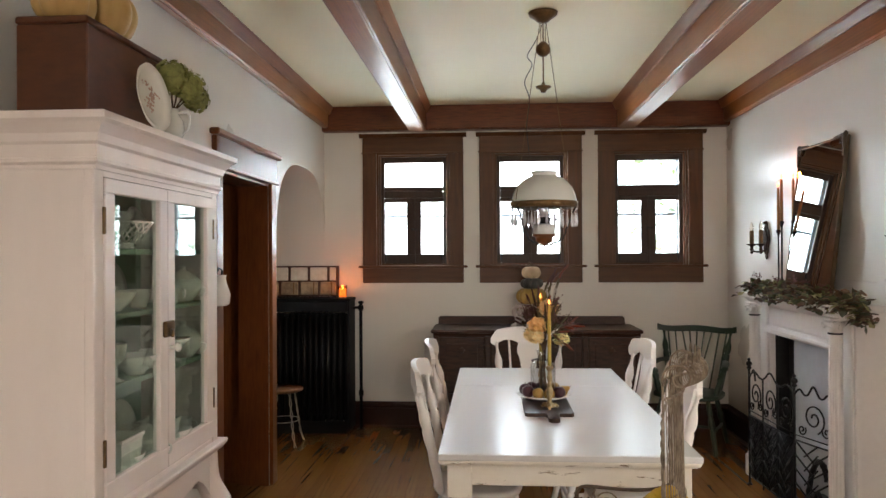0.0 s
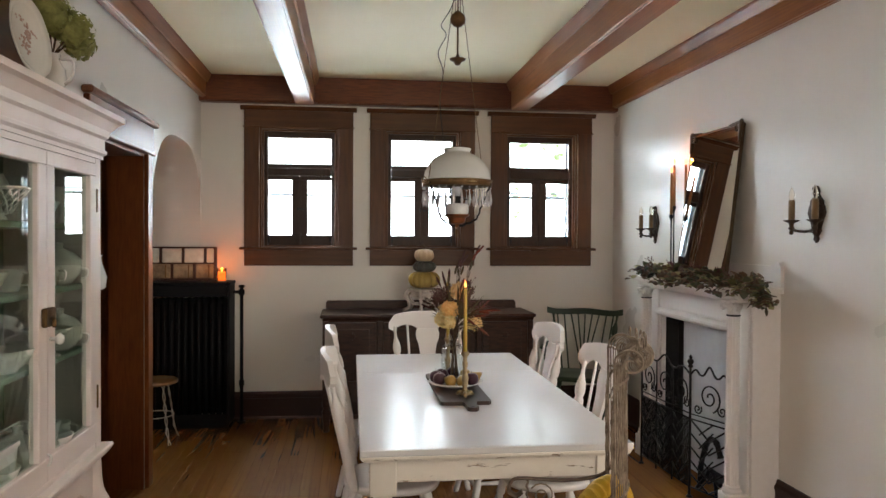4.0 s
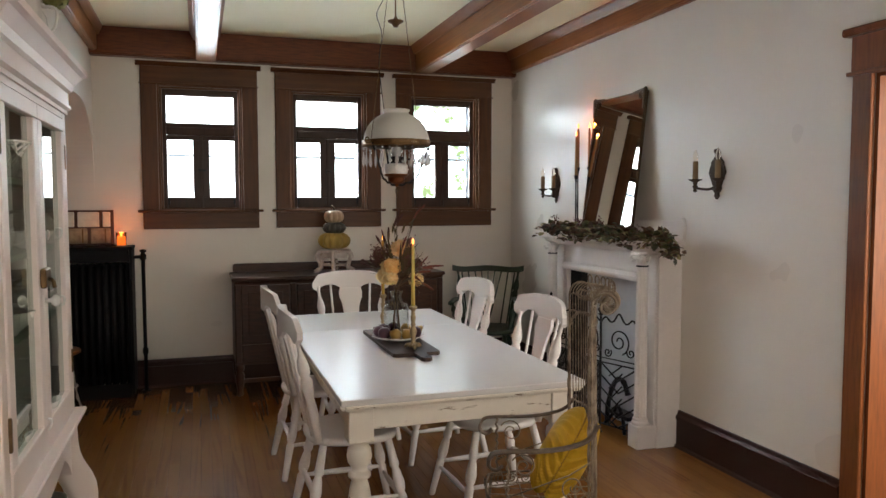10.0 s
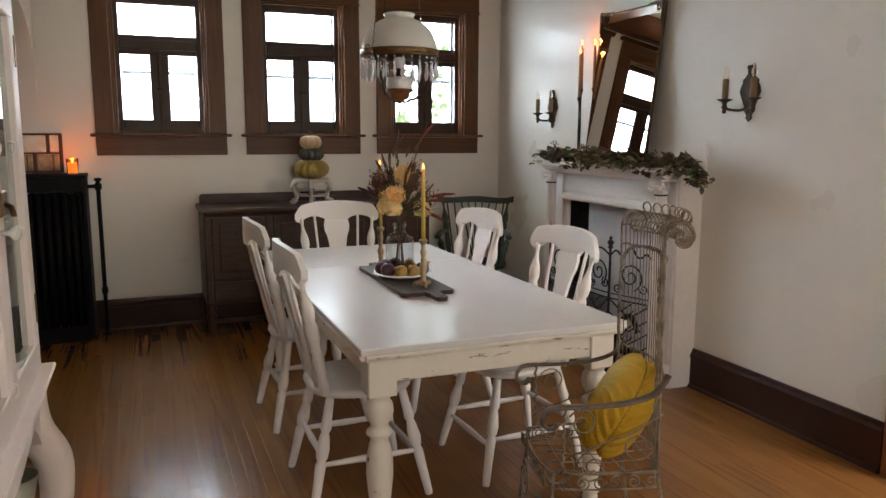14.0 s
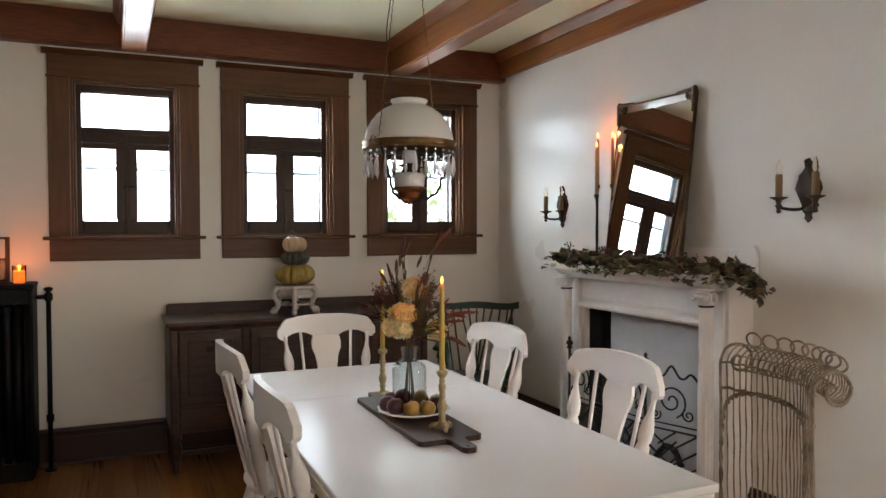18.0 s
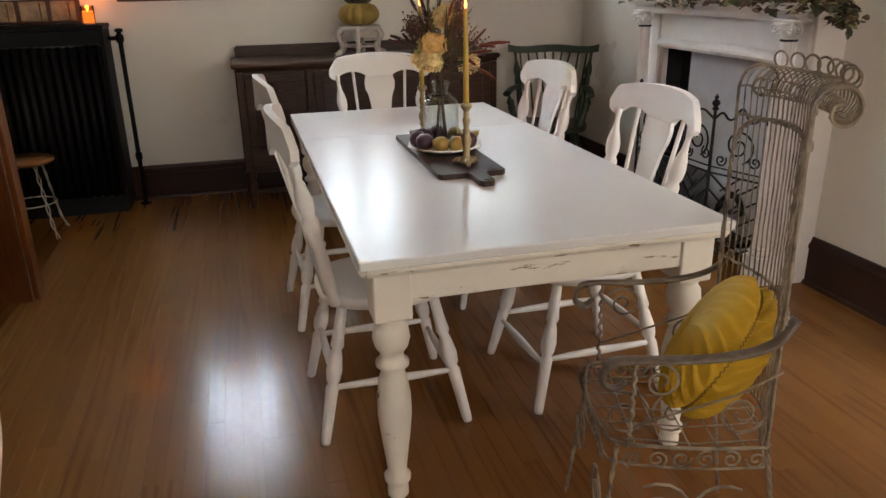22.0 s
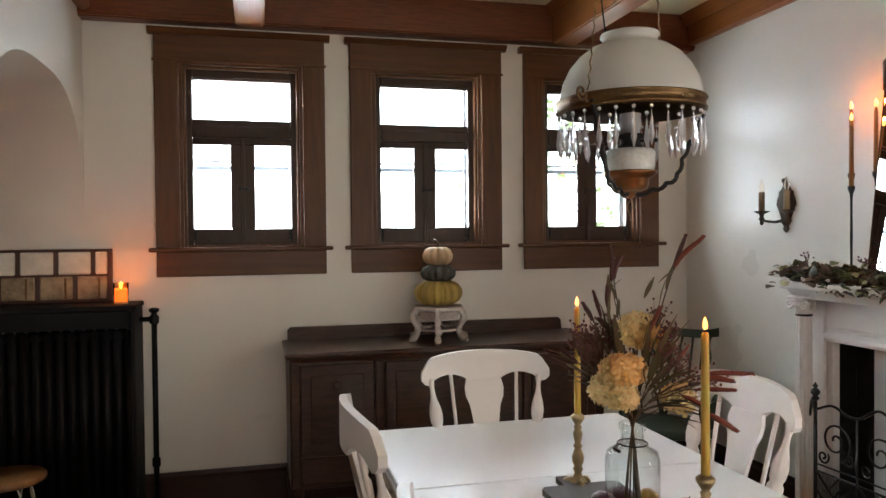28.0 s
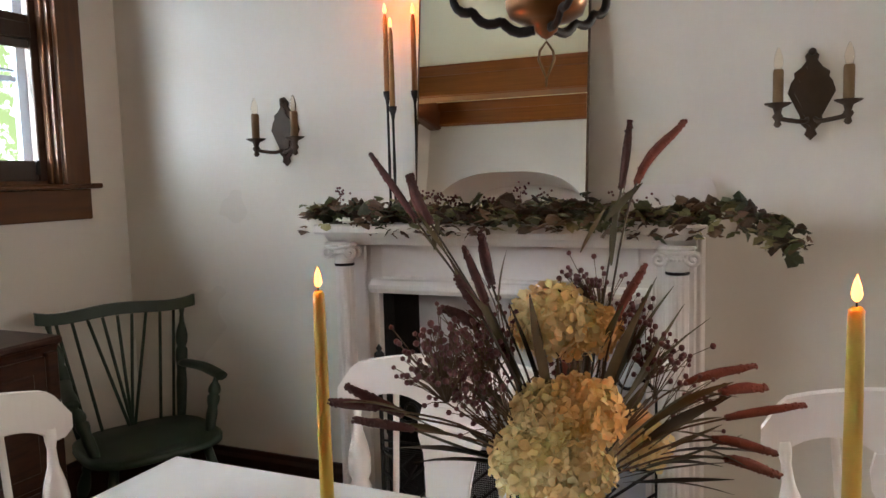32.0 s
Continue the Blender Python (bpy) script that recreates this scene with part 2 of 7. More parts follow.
CABPAINT = material("pale_pink_white_cabinet_paint", (0.90, 0.805, 0.77), 0.42, grain=0.3, scale=5, stretch=(1, 1, 0.15), dark=(0.74, 0.64, 0.60), bump=0.06, blotch=0.3)
WALNUT = material("dark_walnut_veneer", (0.06, 0.023, 0.012), 0.36, grain=0.8, scale=5, stretch=(2, 8, 10), dark=(0.013, 0.006, 0.004), bump=0.05, blotch=0.4, spec=0.3)
IRON = material("black_wrought_iron", (0.018, 0.017, 0.017), 0.5, metal=0.6, grain=0.4, scale=60, bump=0.25)
RADIATOR = material("black_radiator_enamel", (0.004, 0.004, 0.005), 0.6, grain=0.4, scale=40, bump=0.1, spec=0.2)
PANE = glass("window_glass", (0.97, 0.99, 0.98))


# ---- mesh helpers ----
class Geo:
    """Collects vertices and faces; every shape may be placed by a matrix."""

    def __init__(self):
        self.v, self.f, self.s = [], [], []

    def add(self, verts, faces, m=None, smooth=False):
        o = len(self.v)
        self.v += [tuple(m @ Vector(p)) if m is not None else tuple(p) for p in verts]
        self.f += [tuple(i + o for i in f) for f in faces]
        self.s += [smooth] * len(faces)
        return self

    def box(self, x0, y0, z0, x1, y1, z1, b=0.0, m=None):
        """A box; b: the width of its chamfered edges."""
        if b <= 0:
            v = [(x, y, z) for x in (x0, x1) for y in (y0, y1) for z in (z0, z1)]
            return self.add(v, [(0, 1, 3, 2), (4, 6, 7, 5), (0, 4, 5, 1), (2, 3, 7, 6), (0, 2, 6, 4), (1, 5, 7, 3)], m)
        b = min(b, (x1 - x0) / 2.1, (y1 - y0) / 2.1, (z1 - z0) / 2.1)
        c, h = Vector(((x0 + x1) / 2, (y0 + y1) / 2, (z0 + z1) / 2)), Vector(((x1 - x0) / 2, (y1 - y0) / 2, (z1 - z0) / 2))
        v, f, idx = [], [], {}
        for sx in (-1, 1):
            for sy in (-1, 1):
                for sz in (-1, 1):
                    for a in range(3):
                        p = [sx * (h.x - b), sy * (h.y - b), sz * (h.z - b)]
                        p[a] += (sx, sy, sz)[a] * b
                        idx[sx, sy, sz, a] = len(v)
                        v.append((c.x + p[0], c.y + p[1], c.z + p[2]))
        S = (-1, 1)
        for a in range(3):
            o1, o2 = [k for k in range(3) if k != a]
            for s in S:
                q = []
                for s1, s2 in ((-1, -1), (1, -1), (1, 1), (-1, 1)):
                    k = [0, 0, 0]
                    k[a], k[o1], k[o2] = s, s1, s2
                    q.append(idx[(*k, a)])
                f.append(tuple(q))
            for s1 in S:
                for s2 in S:
                    k1, k2 = [0, 0, 0], [0, 0, 0]
                    k1[a], k2[a] = -1, 1
                    k1[o1] = k2[o1] = s1
                    k1[o2] = k2[o2] = s2
                    f.append((idx[(*k1, o1)], idx[(*k2, o1)], idx[(*k2, o2)], idx[(*k1, o2)]))
        for sx in S:
            for sy in S:
                for sz in S:
                    f.append(tuple(idx[sx, sy, sz, a] for a in range(3)))
        return self.add(v, f, m)

    def lathe(self, prof, n=20, m=None, smooth=True):
        """prof: (radius, height) from bottom to top, turned about z."""
        v, f = [], []
        for r, z in prof:
            v += [(r * math.cos(2 * math.pi * k / n), r * math.sin(2 * math.pi * k / n), z) for k in range(n)]
        for i in range(len(prof) - 1):
            f += [(i * n + k, i * n + (k + 1) % n, (i + 1) * n + (k + 1) % n, (i + 1) * n + k) for k in range(n)]
        if prof[0][0] > 1e-4:
            f.append(tuple(range(n))[::-1])
        if prof[-1][0] > 1e-4:
            f.append(tuple(range((len(prof) - 1) * n, len(prof) * n)))
        return self.add(v, f, m, smooth)

    def tube(self, pts, r, n=6, closed=False, m=None, smooth=True, flat=1.0):
        """A bar along points; r: one radius or one per point; flat squeezes it across."""
        pts = [Vector(p) for p in pts]
        rs = r if isinstance(r, (list, tuple)) else [r] * len(pts)
        v, f, up = [], [], None
        k = len(pts)
        for i, p in enumerate(pts):
            a, c = (pts[(i - 1) % k], pts[(i + 1) % k]) if closed else (pts[max(i - 1, 0)], pts[min(i + 1, k - 1)])
            d = (c - a).normalized() if (c - a).length > 1e-9 else Vector((0, 0, 1))
            if up is None:
                up = d.orthogonal().normalized() if abs(d.z) > 0.9 else Vector((0, 0, 1))
            side = d.cross(up)
            side = side.normalized() if side.length > 1e-6 else d.orthogonal().normalized()
            up = side.cross(d).normalized()
            v += [tuple(p + (side * math.cos(q) * flat + up * math.sin(q)) * rs[i]) for q in (2 * math.pi * j / n for j in range(n))]
        for i in range(k if closed else k - 1):
            w = (i + 1) % k
            f += [(i * n + j, i * n + (j + 1) % n, w * n + (j + 1) % n, w * n + j) for j in range(n)]
        if not closed:
            f += [tuple(range(n))[::-1], tuple(range((k - 1) * n, k * n))]
        return self.add(v, f, m, smooth)

    def prism(self, poly, d, m=None):
        """A flat outline in x and z, thick from y = 0 to d."""
        n = len(poly)
        v = [(x, 0, z) for x, z in poly] + [(x, d, z) for x, z in poly]
        f = [tuple(range(n)), tuple(range(n, 2 * n))[::-1]] + [(i, n + i, n + (i + 1) % n, (i + 1) % n) for i in range(n)]
        return self.add(v, f, m)

    def run(self, prof, p, q, m=None):
        """A moulding: prof (out, up), swept straight from p to q; out points to the right of the way."""
        p, q = Vector(p), Vector(q)
        d = (q - p).normalized()
        side = d.cross(Vector((0, 0, 1)))
        n = len(prof)
        v = [tuple(e + side * o + Vector((0, 0, u))) for e in (p, q) for o, u in prof]
        f = [tuple(range(n)), tuple(range(n, 2 * n))[::-1]] + [(i, n + i, n + (i + 1) % n, (i + 1) % n) for i in range(n)]
        return self.add(v, f, m)

    def ball(self, c, r, n=12, rings=8, squash=(1, 1, 1), m=None):
        v, f = [], []
        for i in range(1, rings):
            a = math.pi * i / rings
            v += [(c[0] + r * squash[0] * math.sin(a) * math.cos(2 * math.pi * k / n), c[1] + r * squash[1] * math.sin(a) * math.sin(2 * math.pi * k / n),
                   c[2] - r * squash[2] * math.cos(a)) for k in range(n)]
        for i in range(rings - 2):
            f += [(i * n + k, i * n + (k + 1) % n, (i + 1) * n + (k + 1) % n, (i + 1) * n + k) for k in range(n)]
        lo, hi = len(v), len(v) + 1
        v += [(c[0], c[1], c[2] - r * squash[2]), (c[0], c[1], c[2] + r * squash[2])]
        f += [(lo, (k + 1) % n, k) for k in range(n)] + [(hi, (rings - 2) * n + k, (rings - 2) * n + (k + 1) % n) for k in range(n)]
        return self.add(v, f, m, True)


def part(name, geo, mat, parent=None, label="", kind=""):
    """One mesh object, under a thing or a part when a parent is given."""
    me = bpy.data.meshes.new(name)
    me.from_pydata(geo.v, [], geo.f)
    me.materials.append(mat)
    me.polygons.foreach_set("use_smooth", geo.s)
    bm = bmesh.new()
    bm.from_mesh(me)
    bmesh.ops.recalc_face_normals(bm, faces=bm.faces[:])
    bm.to_mesh(me)
    bm.free()
    ob = new(name, me)
    ob.parent = parent
    return tagged(ob, label, kind=kind)


def thing(name, at, label, category, group="", turn=0.0, kind=""):
    ob = new(name)
    ob.empty_display_size = 0.05
    ob.matrix_world = pose(*at, 0, 0, turn)
    return tagged(ob, label, category, group, kind)


def spiral(cx, cz, r0, r1, a0, turns, n=18):
    """Points of a scroll in the x-z plane."""
    return [(cx + (r0 + (r1 - r0) * i / n) * math.cos(a0 + turns * 2 * math.pi * i / n), 0, cz + (r0 + (r1 - r0) * i / n) * math.sin(a0 + turns * 2 * math.pi * i / n)) for i in range(n + 1)]


# ---- the plan ----
LW, RW, BW, SW, CEIL = -0.99, 2.53, 4.44, -2.4, 2.83
WINDOWS = (-0.195, 0.84, 1.874)


def setting(name, geo, mat, label, category):
    return tagged(part(name, geo, mat), label, category, kind="structure")


# north wall with three openings
g = Geo()
cuts = [LW - 0.72]
for c in WINDOWS:
    cuts += [c - 0.325, c + 0.325]
cuts.append(RW + 0.2)
for i in range(0, len(cuts), 2):
    g.box(cuts[i], BW, -0.1, cuts[i + 1], BW + 0.2, 3.0)
for c in WINDOWS:
    g.box(c - 0.325, BW, -0.1, c + 0.325, BW + 0.2, 1.43).box(c - 0.325, BW, 2.43, c + 0.325, BW + 0.2, 3.0)
setting("wall_north", g, PLASTER, "warm white painted plaster wall with three small windows", "wall")

# west wall with a doorway and an arched niche
NY0, NZ = 2.935, 1.48
NC, NR, NH = 3.6875, 0.7525, 0.745
g = Geo()
g.box(LW - 0.2, SW, -0.1, LW, 1.86, 3.0).box(LW - 0.2, 1.86, 2.01, LW, 2.76, 3.0).box(LW - 0.2, 2.76, -0.1, LW, NY0, 3.0)
N = 56
ys = [NC - NR * math.copysign(abs(math.cos(math.pi * i / N)) ** 0.7, math.cos(math.pi * i / N)) for i in range(N + 1)]
az = [NZ + NH * max(0, math.sin(math.pi * i / N)) ** 0.7 for i in range(N + 1)]
for i in range(N):
    p = [(LW, ys[i], az[i]), (LW, ys[i + 1], az[i + 1]), (LW, ys[i + 1], 3.0), (LW, ys[i], 3.0)]
    q = [(LW - 0.62, y, z) for _, y, z in p]
    g.add(p + q, [(0, 1, 2, 3), (7, 6, 5, 4), (0, 4, 5, 1), (1, 5, 6, 2), (2, 6, 7, 3), (3, 7, 4, 0)])
g.box(LW - 0.72, NY0 - 0.1, -0.1, LW - 0.62, BW, 3.0).box(LW - 0.62, NY0 - 0.1, -0.1, LW - 0.2, NY0, 3.0)
setting("wall_west", g, PLASTER, "white painted plaster wall with a doorway and an arched niche", "wall")

# east wall with a doorway
g = Geo()
g.box(RW, 0.57, -0.1, RW + 0.2, BW, 3.0).box(RW, -0.33, 2.04, RW + 0.2, 0.57, 3.0).box(RW, SW, -0.1, RW + 0.2, -0.33, 3.0)
setting("wall_east", g, PLASTER, "white painted plaster wall behind the mantel", "wall")

# south wall, out of view, with two tall openings that let in fill light
g = Geo()
for a, b in ((LW - 0.2, -0.45), (0.35, 1.0), (2.3, RW + 0.2)):
    g.box(a, SW - 0.2, -0.1, b, SW, 3.0)
for a, b in ((-0.45, 0.35), (1.0, 2.3)):
    g.box(a, SW - 0.2, -0.1, b, SW, 1.0).box(a, SW - 0.2, 2.4, b, SW, 3.0)
setting("wall_south", g, PLASTER, "unseen white plaster wall with two openings for added fill light", "wall")
setting("ceiling", Geo().box(LW - 0.8, SW - 0.2, CEIL, RW + 1.6, BW + 0.2, CEIL + 0.1), CEILING, "cream white flat plaster ceiling between the beams", "ceiling")

# the rooms past the doorways, plain
g = Geo().box(LW - 1.5, 1.6, -0.1, LW - 1.4, 2.8, 3.0).box(LW - 1.4, 1.5, -0.1, LW - 0.2, 1.6, 3.0).box(LW - 1.4, 2.79, -0.1, LW - 0.2, 2.82, 3.0).box(LW - 1.4, 1.6, 2.7, LW - 0.2, 2.79, 2.8)
setting("hall_wall", g, DOORWOOD, "dark wood lined passage past the doorway", "wall")
# the opening in the side room is out of view, cut for the added lamp
g = Geo().box(RW + 1.5, -1.0, -0.1, RW + 1.6, 1.2, 3.0).box(RW + 0.2, 1.2, -0.1, RW + 1.6, 1.3, 3.0).box(RW + 0.2, -1.1, -0.1, 2.9, -1.0, 3.0).box(3.9, -1.1, -0.1, RW + 1.6, -1.0, 3.0).box(2.9, -1.1, -0.1, 3.9, -1.0, 0.8).box(2.9, -1.1, 2.2, 3.9, -1.0, 3.0)
setting("side_room_wall", g, PLASTER, "plain white wall of the next room with an opening for an added lamp", "wall")

# beams
CROWN = [(0, 0), (0.004, 0), (0.008, -0.004), (0.014, -0.004), (0.03, 0.03), (0.04, 0.05), (0.044, 0.066), (0, 0.066)]


def beam(x0, y0, z0, x1, y1, mat, label, sides, along="y"):
    """A boxed beam: the case, a soffit board that stands a little proud, and a cove strip under the ceiling on the open sides."""
    b = tagged(part("ceiling_beam", Geo().box(x0, y0, z0 + 0.007, x1, y1, CEIL, 0.006), mat), label, "ceiling beam", kind="structure")
    if along == "y":
        part("soffit_board", Geo().box(x0 + 0.014, y0 + 0.002, z0, x1 - 0.014, y1 - 0.002, z0 + 0.012, 0.003), mat, b)
        for s in sides:
            p, q = ((x1, y0, CEIL - 0.067), (x1, y1, CEIL - 0.067)) if s > 0 else ((x0, y1, CEIL - 0.067), (x0, y0, CEIL - 0.067))
            part("cove_moulding", Geo().run(CROWN, p, q), mat, b)
    else:
        part("soffit_board", Geo().box(x0, y0 + 0.014, z0, x1, y1, z0 + 0.012, 0.003), mat, b)
    return b


beam(-0.22, SW, 2.60, -0.07, BW - 0.107, BEAM, "glossy red-brown boxed wooden ceiling beam", (-1, 1))
beam(1.58, SW, 2.60, 1.735, BW - 0.107, BEAM, "glossy red-brown boxed wooden ceiling beam", (-1, 1))
beam(LW, BW - 0.105, 2.615, RW, BW, BEAM_X, "red-brown wooden beam along the window wall", (), "x")
beam(LW, SW, 2.64, LW + 0.06, BW - 0.107, BEAM, "red-brown wooden beam along the wall", (1,))
beam(RW - 0.06, SW, 2.64, RW, BW - 0.107, BEAM, "red-brown wooden beam along the wall", (-1,))

# windows
def window(c, k):
    w = tagged(new("window_%d" % k), "small dark wood casement window with transom light", "window", "windows over the sideboard", "structure")
    w.matrix_world = pose(c, BW, 0)
    for side in (-1, 1):
        a, b = sorted((side * 0.325, side * 0.447))
        part("casing", Geo().box(a, -0.025, 1.43, b, 0, 2.43, 0.003), TRIM, w)
    part("head", Geo().box(-0.447, -0.028, 2.43, 0.447, 0, 2.562, 0.003), TRIM_X, w)
    part("cap", Geo().run([(0, 0), (0.03, 0), (0.036, 0.01), (0.05, 0.024), (0.054, 0.032), (0, 0.032)], (-0.476, 0, 2.562), (0.476, 0, 2.562))
         .box(-0.455, -0.036, 2.418, 0.455, -0.0285, 2.432, 0.003), TRIM_X, w)
    part("window_sill", Geo().box(-0.482, -0.06, 1.408, 0.482, 0.05, 1.43, 0.006), TRIM_X, w)
    part("apron", Geo().box(-0.447, -0.022, 1.275, 0.447, 0, 1.407, 0.003), TRIM_X, w)
    part("jamb", Geo().box(-0.325, 0.0, 1.43, -0.307, 0.2, 2.43).box(0.307, 0.0, 1.43, 0.325, 0.2, 2.43).box(-0.307, 0.0, 2.412, 0.307, 0.2, 2.43)
         .box(-0.307, 0.051, 1.415, 0.307, 0.2, 1.445), TRIM, w)
    for s in (-1, 1):
        a, b = sorted((s * 0.307, s * 0.292))
        part("stop_bead", Geo().box(a, 0.022, 1.431, b, 0.0545, 2.411, 0.004), TRIM, w)
    part("stop_bead", Geo().box(-0.292, 0.022, 2.396, 0.292, 0.0545, 2.411, 0.004), TRIM, w)
    y0, y1 = 0.055, 0.095
    part("window_frame", Geo().box(-0.307, y0, 1.445, -0.262, y1, 2.412, 0.004).box(0.262, y0, 1.445, 0.307, y1, 2.412, 0.004)
         .box(-0.262, y0, 2.355, 0.262, y1, 2.412, 0.004).box(-0.262, y0 - 0.01, 2.03, 0.262, y1, 2.095, 0.005), SASH, w)
    tr = part("transom_sash", Geo().box(-0.262, y0 + 0.008, 2.095, 0.262, y1, 2.13, 0.004).box(-0.262, y0 + 0.008, 2.345, 0.262, y1, 2.355, 0.002), SASH, w)
    part("pane", Geo().box(-0.262, y0 + 0.022, 2.12, 0.262, y0 + 0.025, 2.347), PANE, tr).visible_shadow = False
    for s in (-1, 1):
        a, b = sorted((s * 0.001, s * 0.262))
        o, i = sorted((s * 0.065, s * 0.262))
        yo = y0 + (0.006 if s < 0 else 0.009)
        cs = part("casement_sash", Geo().box(a, yo, 1.445, b, y1, 1.53, 0.004).box(a, yo, 1.993, b, y1, 2.03, 0.004)
                  .box(*sorted((s * 0.001, s * 0.065))[:1], yo, 1.53, sorted((s * 0.001, s * 0.065))[1], y1, 1.993, 0.004), SASH, w)
        part("pane", Geo().box(o, y0 + 0.022, 1.52, i, y0 + 0.025, 2.0), PANE, cs).visible_shadow = False
    part("astragal", Geo().box(-0.012, y0 - 0.004, 1.4435, 0.012, y0 + 0.006, 2.028, 0.003), SASH, w)
    latch = part("latch", Geo().box(-0.022, 0.04, 1.735, -0.006, 0.061, 1.765, 0.003).tube([(-0.014, 0.035, 1.75), (0.01, 0.03, 1.752), (0.05, 0.032, 1.748)], 0.005).box(0.015, 0.045, 1.738, 0.028, 0.064, 1.76, 0.003), IRON, w, "black iron latch")
    part("hinge", Geo().box(0.245, 0.048, 1.47, 0.262, 0.062, 1.53, 0.003).box(-0.262, 0.048, 1.47, -0.245, 0.062, 1.53, 0.003), IRON, w)
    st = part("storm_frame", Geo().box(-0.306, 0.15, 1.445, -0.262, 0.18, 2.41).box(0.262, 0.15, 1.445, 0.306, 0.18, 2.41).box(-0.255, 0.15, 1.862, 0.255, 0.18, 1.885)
              .box(-0.255, 0.155, 1.905, 0.255, 0.18, 1.915), STORM, w, "metal storm window frame coloured in its backlit blue-grey")
    return w


# blue-grey instead of white: the look against the bright sky is in the colour
STORM = material("backlit_storm_sash", (0.42, 0.50, 0.60), 0.4)
for k, c in enumerate(WINDOWS):
    window(c, k + 1)

# ---- doorways ----
def casing(name, x, s, y0, y1, top, mat, label):
    """A flat casing with a cap round a doorway in a wall at x; s: the side of the room."""
    d = thing(name, (x, (y0 + y1) / 2, 0), label, "door casing", kind="structure")
    h = (y1 - y0) / 2
    X = lambda o: s * o
    for e in (-1, 1):
        a, b = sorted((e * h, e * (h + 0.1)))
        part("upright", Geo().box(*sorted((X(0), X(0.025)))[:1], a, 0.0, sorted((X(0), X(0.025)))[1], b, top, 0.004), mat, d)
    lo, hi = sorted((X(0), X(0.03)))
    part("head", Geo().box(lo, -h - 0.105, top, hi, h + 0.105, top + 0.165, 0.004), mat, d)
    lo, hi = sorted((X(0), X(0.055)))
    part("cap", Geo().box(lo, -h - 0.14, top + 0.165, hi, h + 0.14, top + 0.2, 0.008).box(*sorted((X(0), X(0.042)))[:1], -h - 0.12, top - 0.006, sorted((X(0), X(0.042)))[1], h + 0.12, top + 0.012, 0.004), mat, d)
    lo, hi = sorted((X(-0.2), X(0)))
    part("jamb", Geo().box(lo, -h, 0, hi, -h + 0.02, top).box(lo, h - 0.02, 0, hi, h, top).box(lo, -h + 0.02, top - 0.02, hi, h - 0.02, top), mat, d)
    return d


casing("door_1", LW, 1, 1.86, 2.76, 2.01, DOORWOOD, "orange-brown wood door casing with a moulded cap, doorway open")
casing("door_2", RW, -1, -0.33, 0.57, 2.04, DOORWOOD, "orange-brown wood door casing, doorway open")


# ---- baseboards ----
setting("baseboard", Geo().box(LW - 0.618, 2.94, 0, LW - 0.6, BW - 0.02, 0.2, 0.003).box(LW - 0.618, BW - 0.018, 0, LW - 0.002, BW, 0.2, 0.003), BASEBOARD, "dark baseboard in the radiator niche", "baseboard")


def baseboard(p, q, label="dark red-brown wooden baseboard"):
    d = Geo().run([(0, 0), (0.022, 0), (0.022, 0.17), (0.028, 0.172), (0.028, 0.19), (0.016, 0.205), (0.012, 0.225), (0, 0.225)], p, q)
    d.run([(0.022, 0), (0.036, 0), (0.032, 0.014), (0.022, 0.02)], p, q)
    setting("baseboard", d, BASEBOARD, label, "baseboard")


baseboard((LW + 0.25, BW, 0), (RW, BW, 0))
baseboard((RW, BW - 0.03, 0), (RW, 3.21, 0))
baseboard((RW, 1.87, 0), (RW, 0.675, 0))
baseboard((LW, SW, 0), (LW, 1.755, 0))
baseboard((RW, -0.45, 0), (RW, SW, 0))

# ---- dining table ----
TX0, TX1, TY0, TY1, TZ = 0.272, 1.302, 0.835, 3.022, 0.746


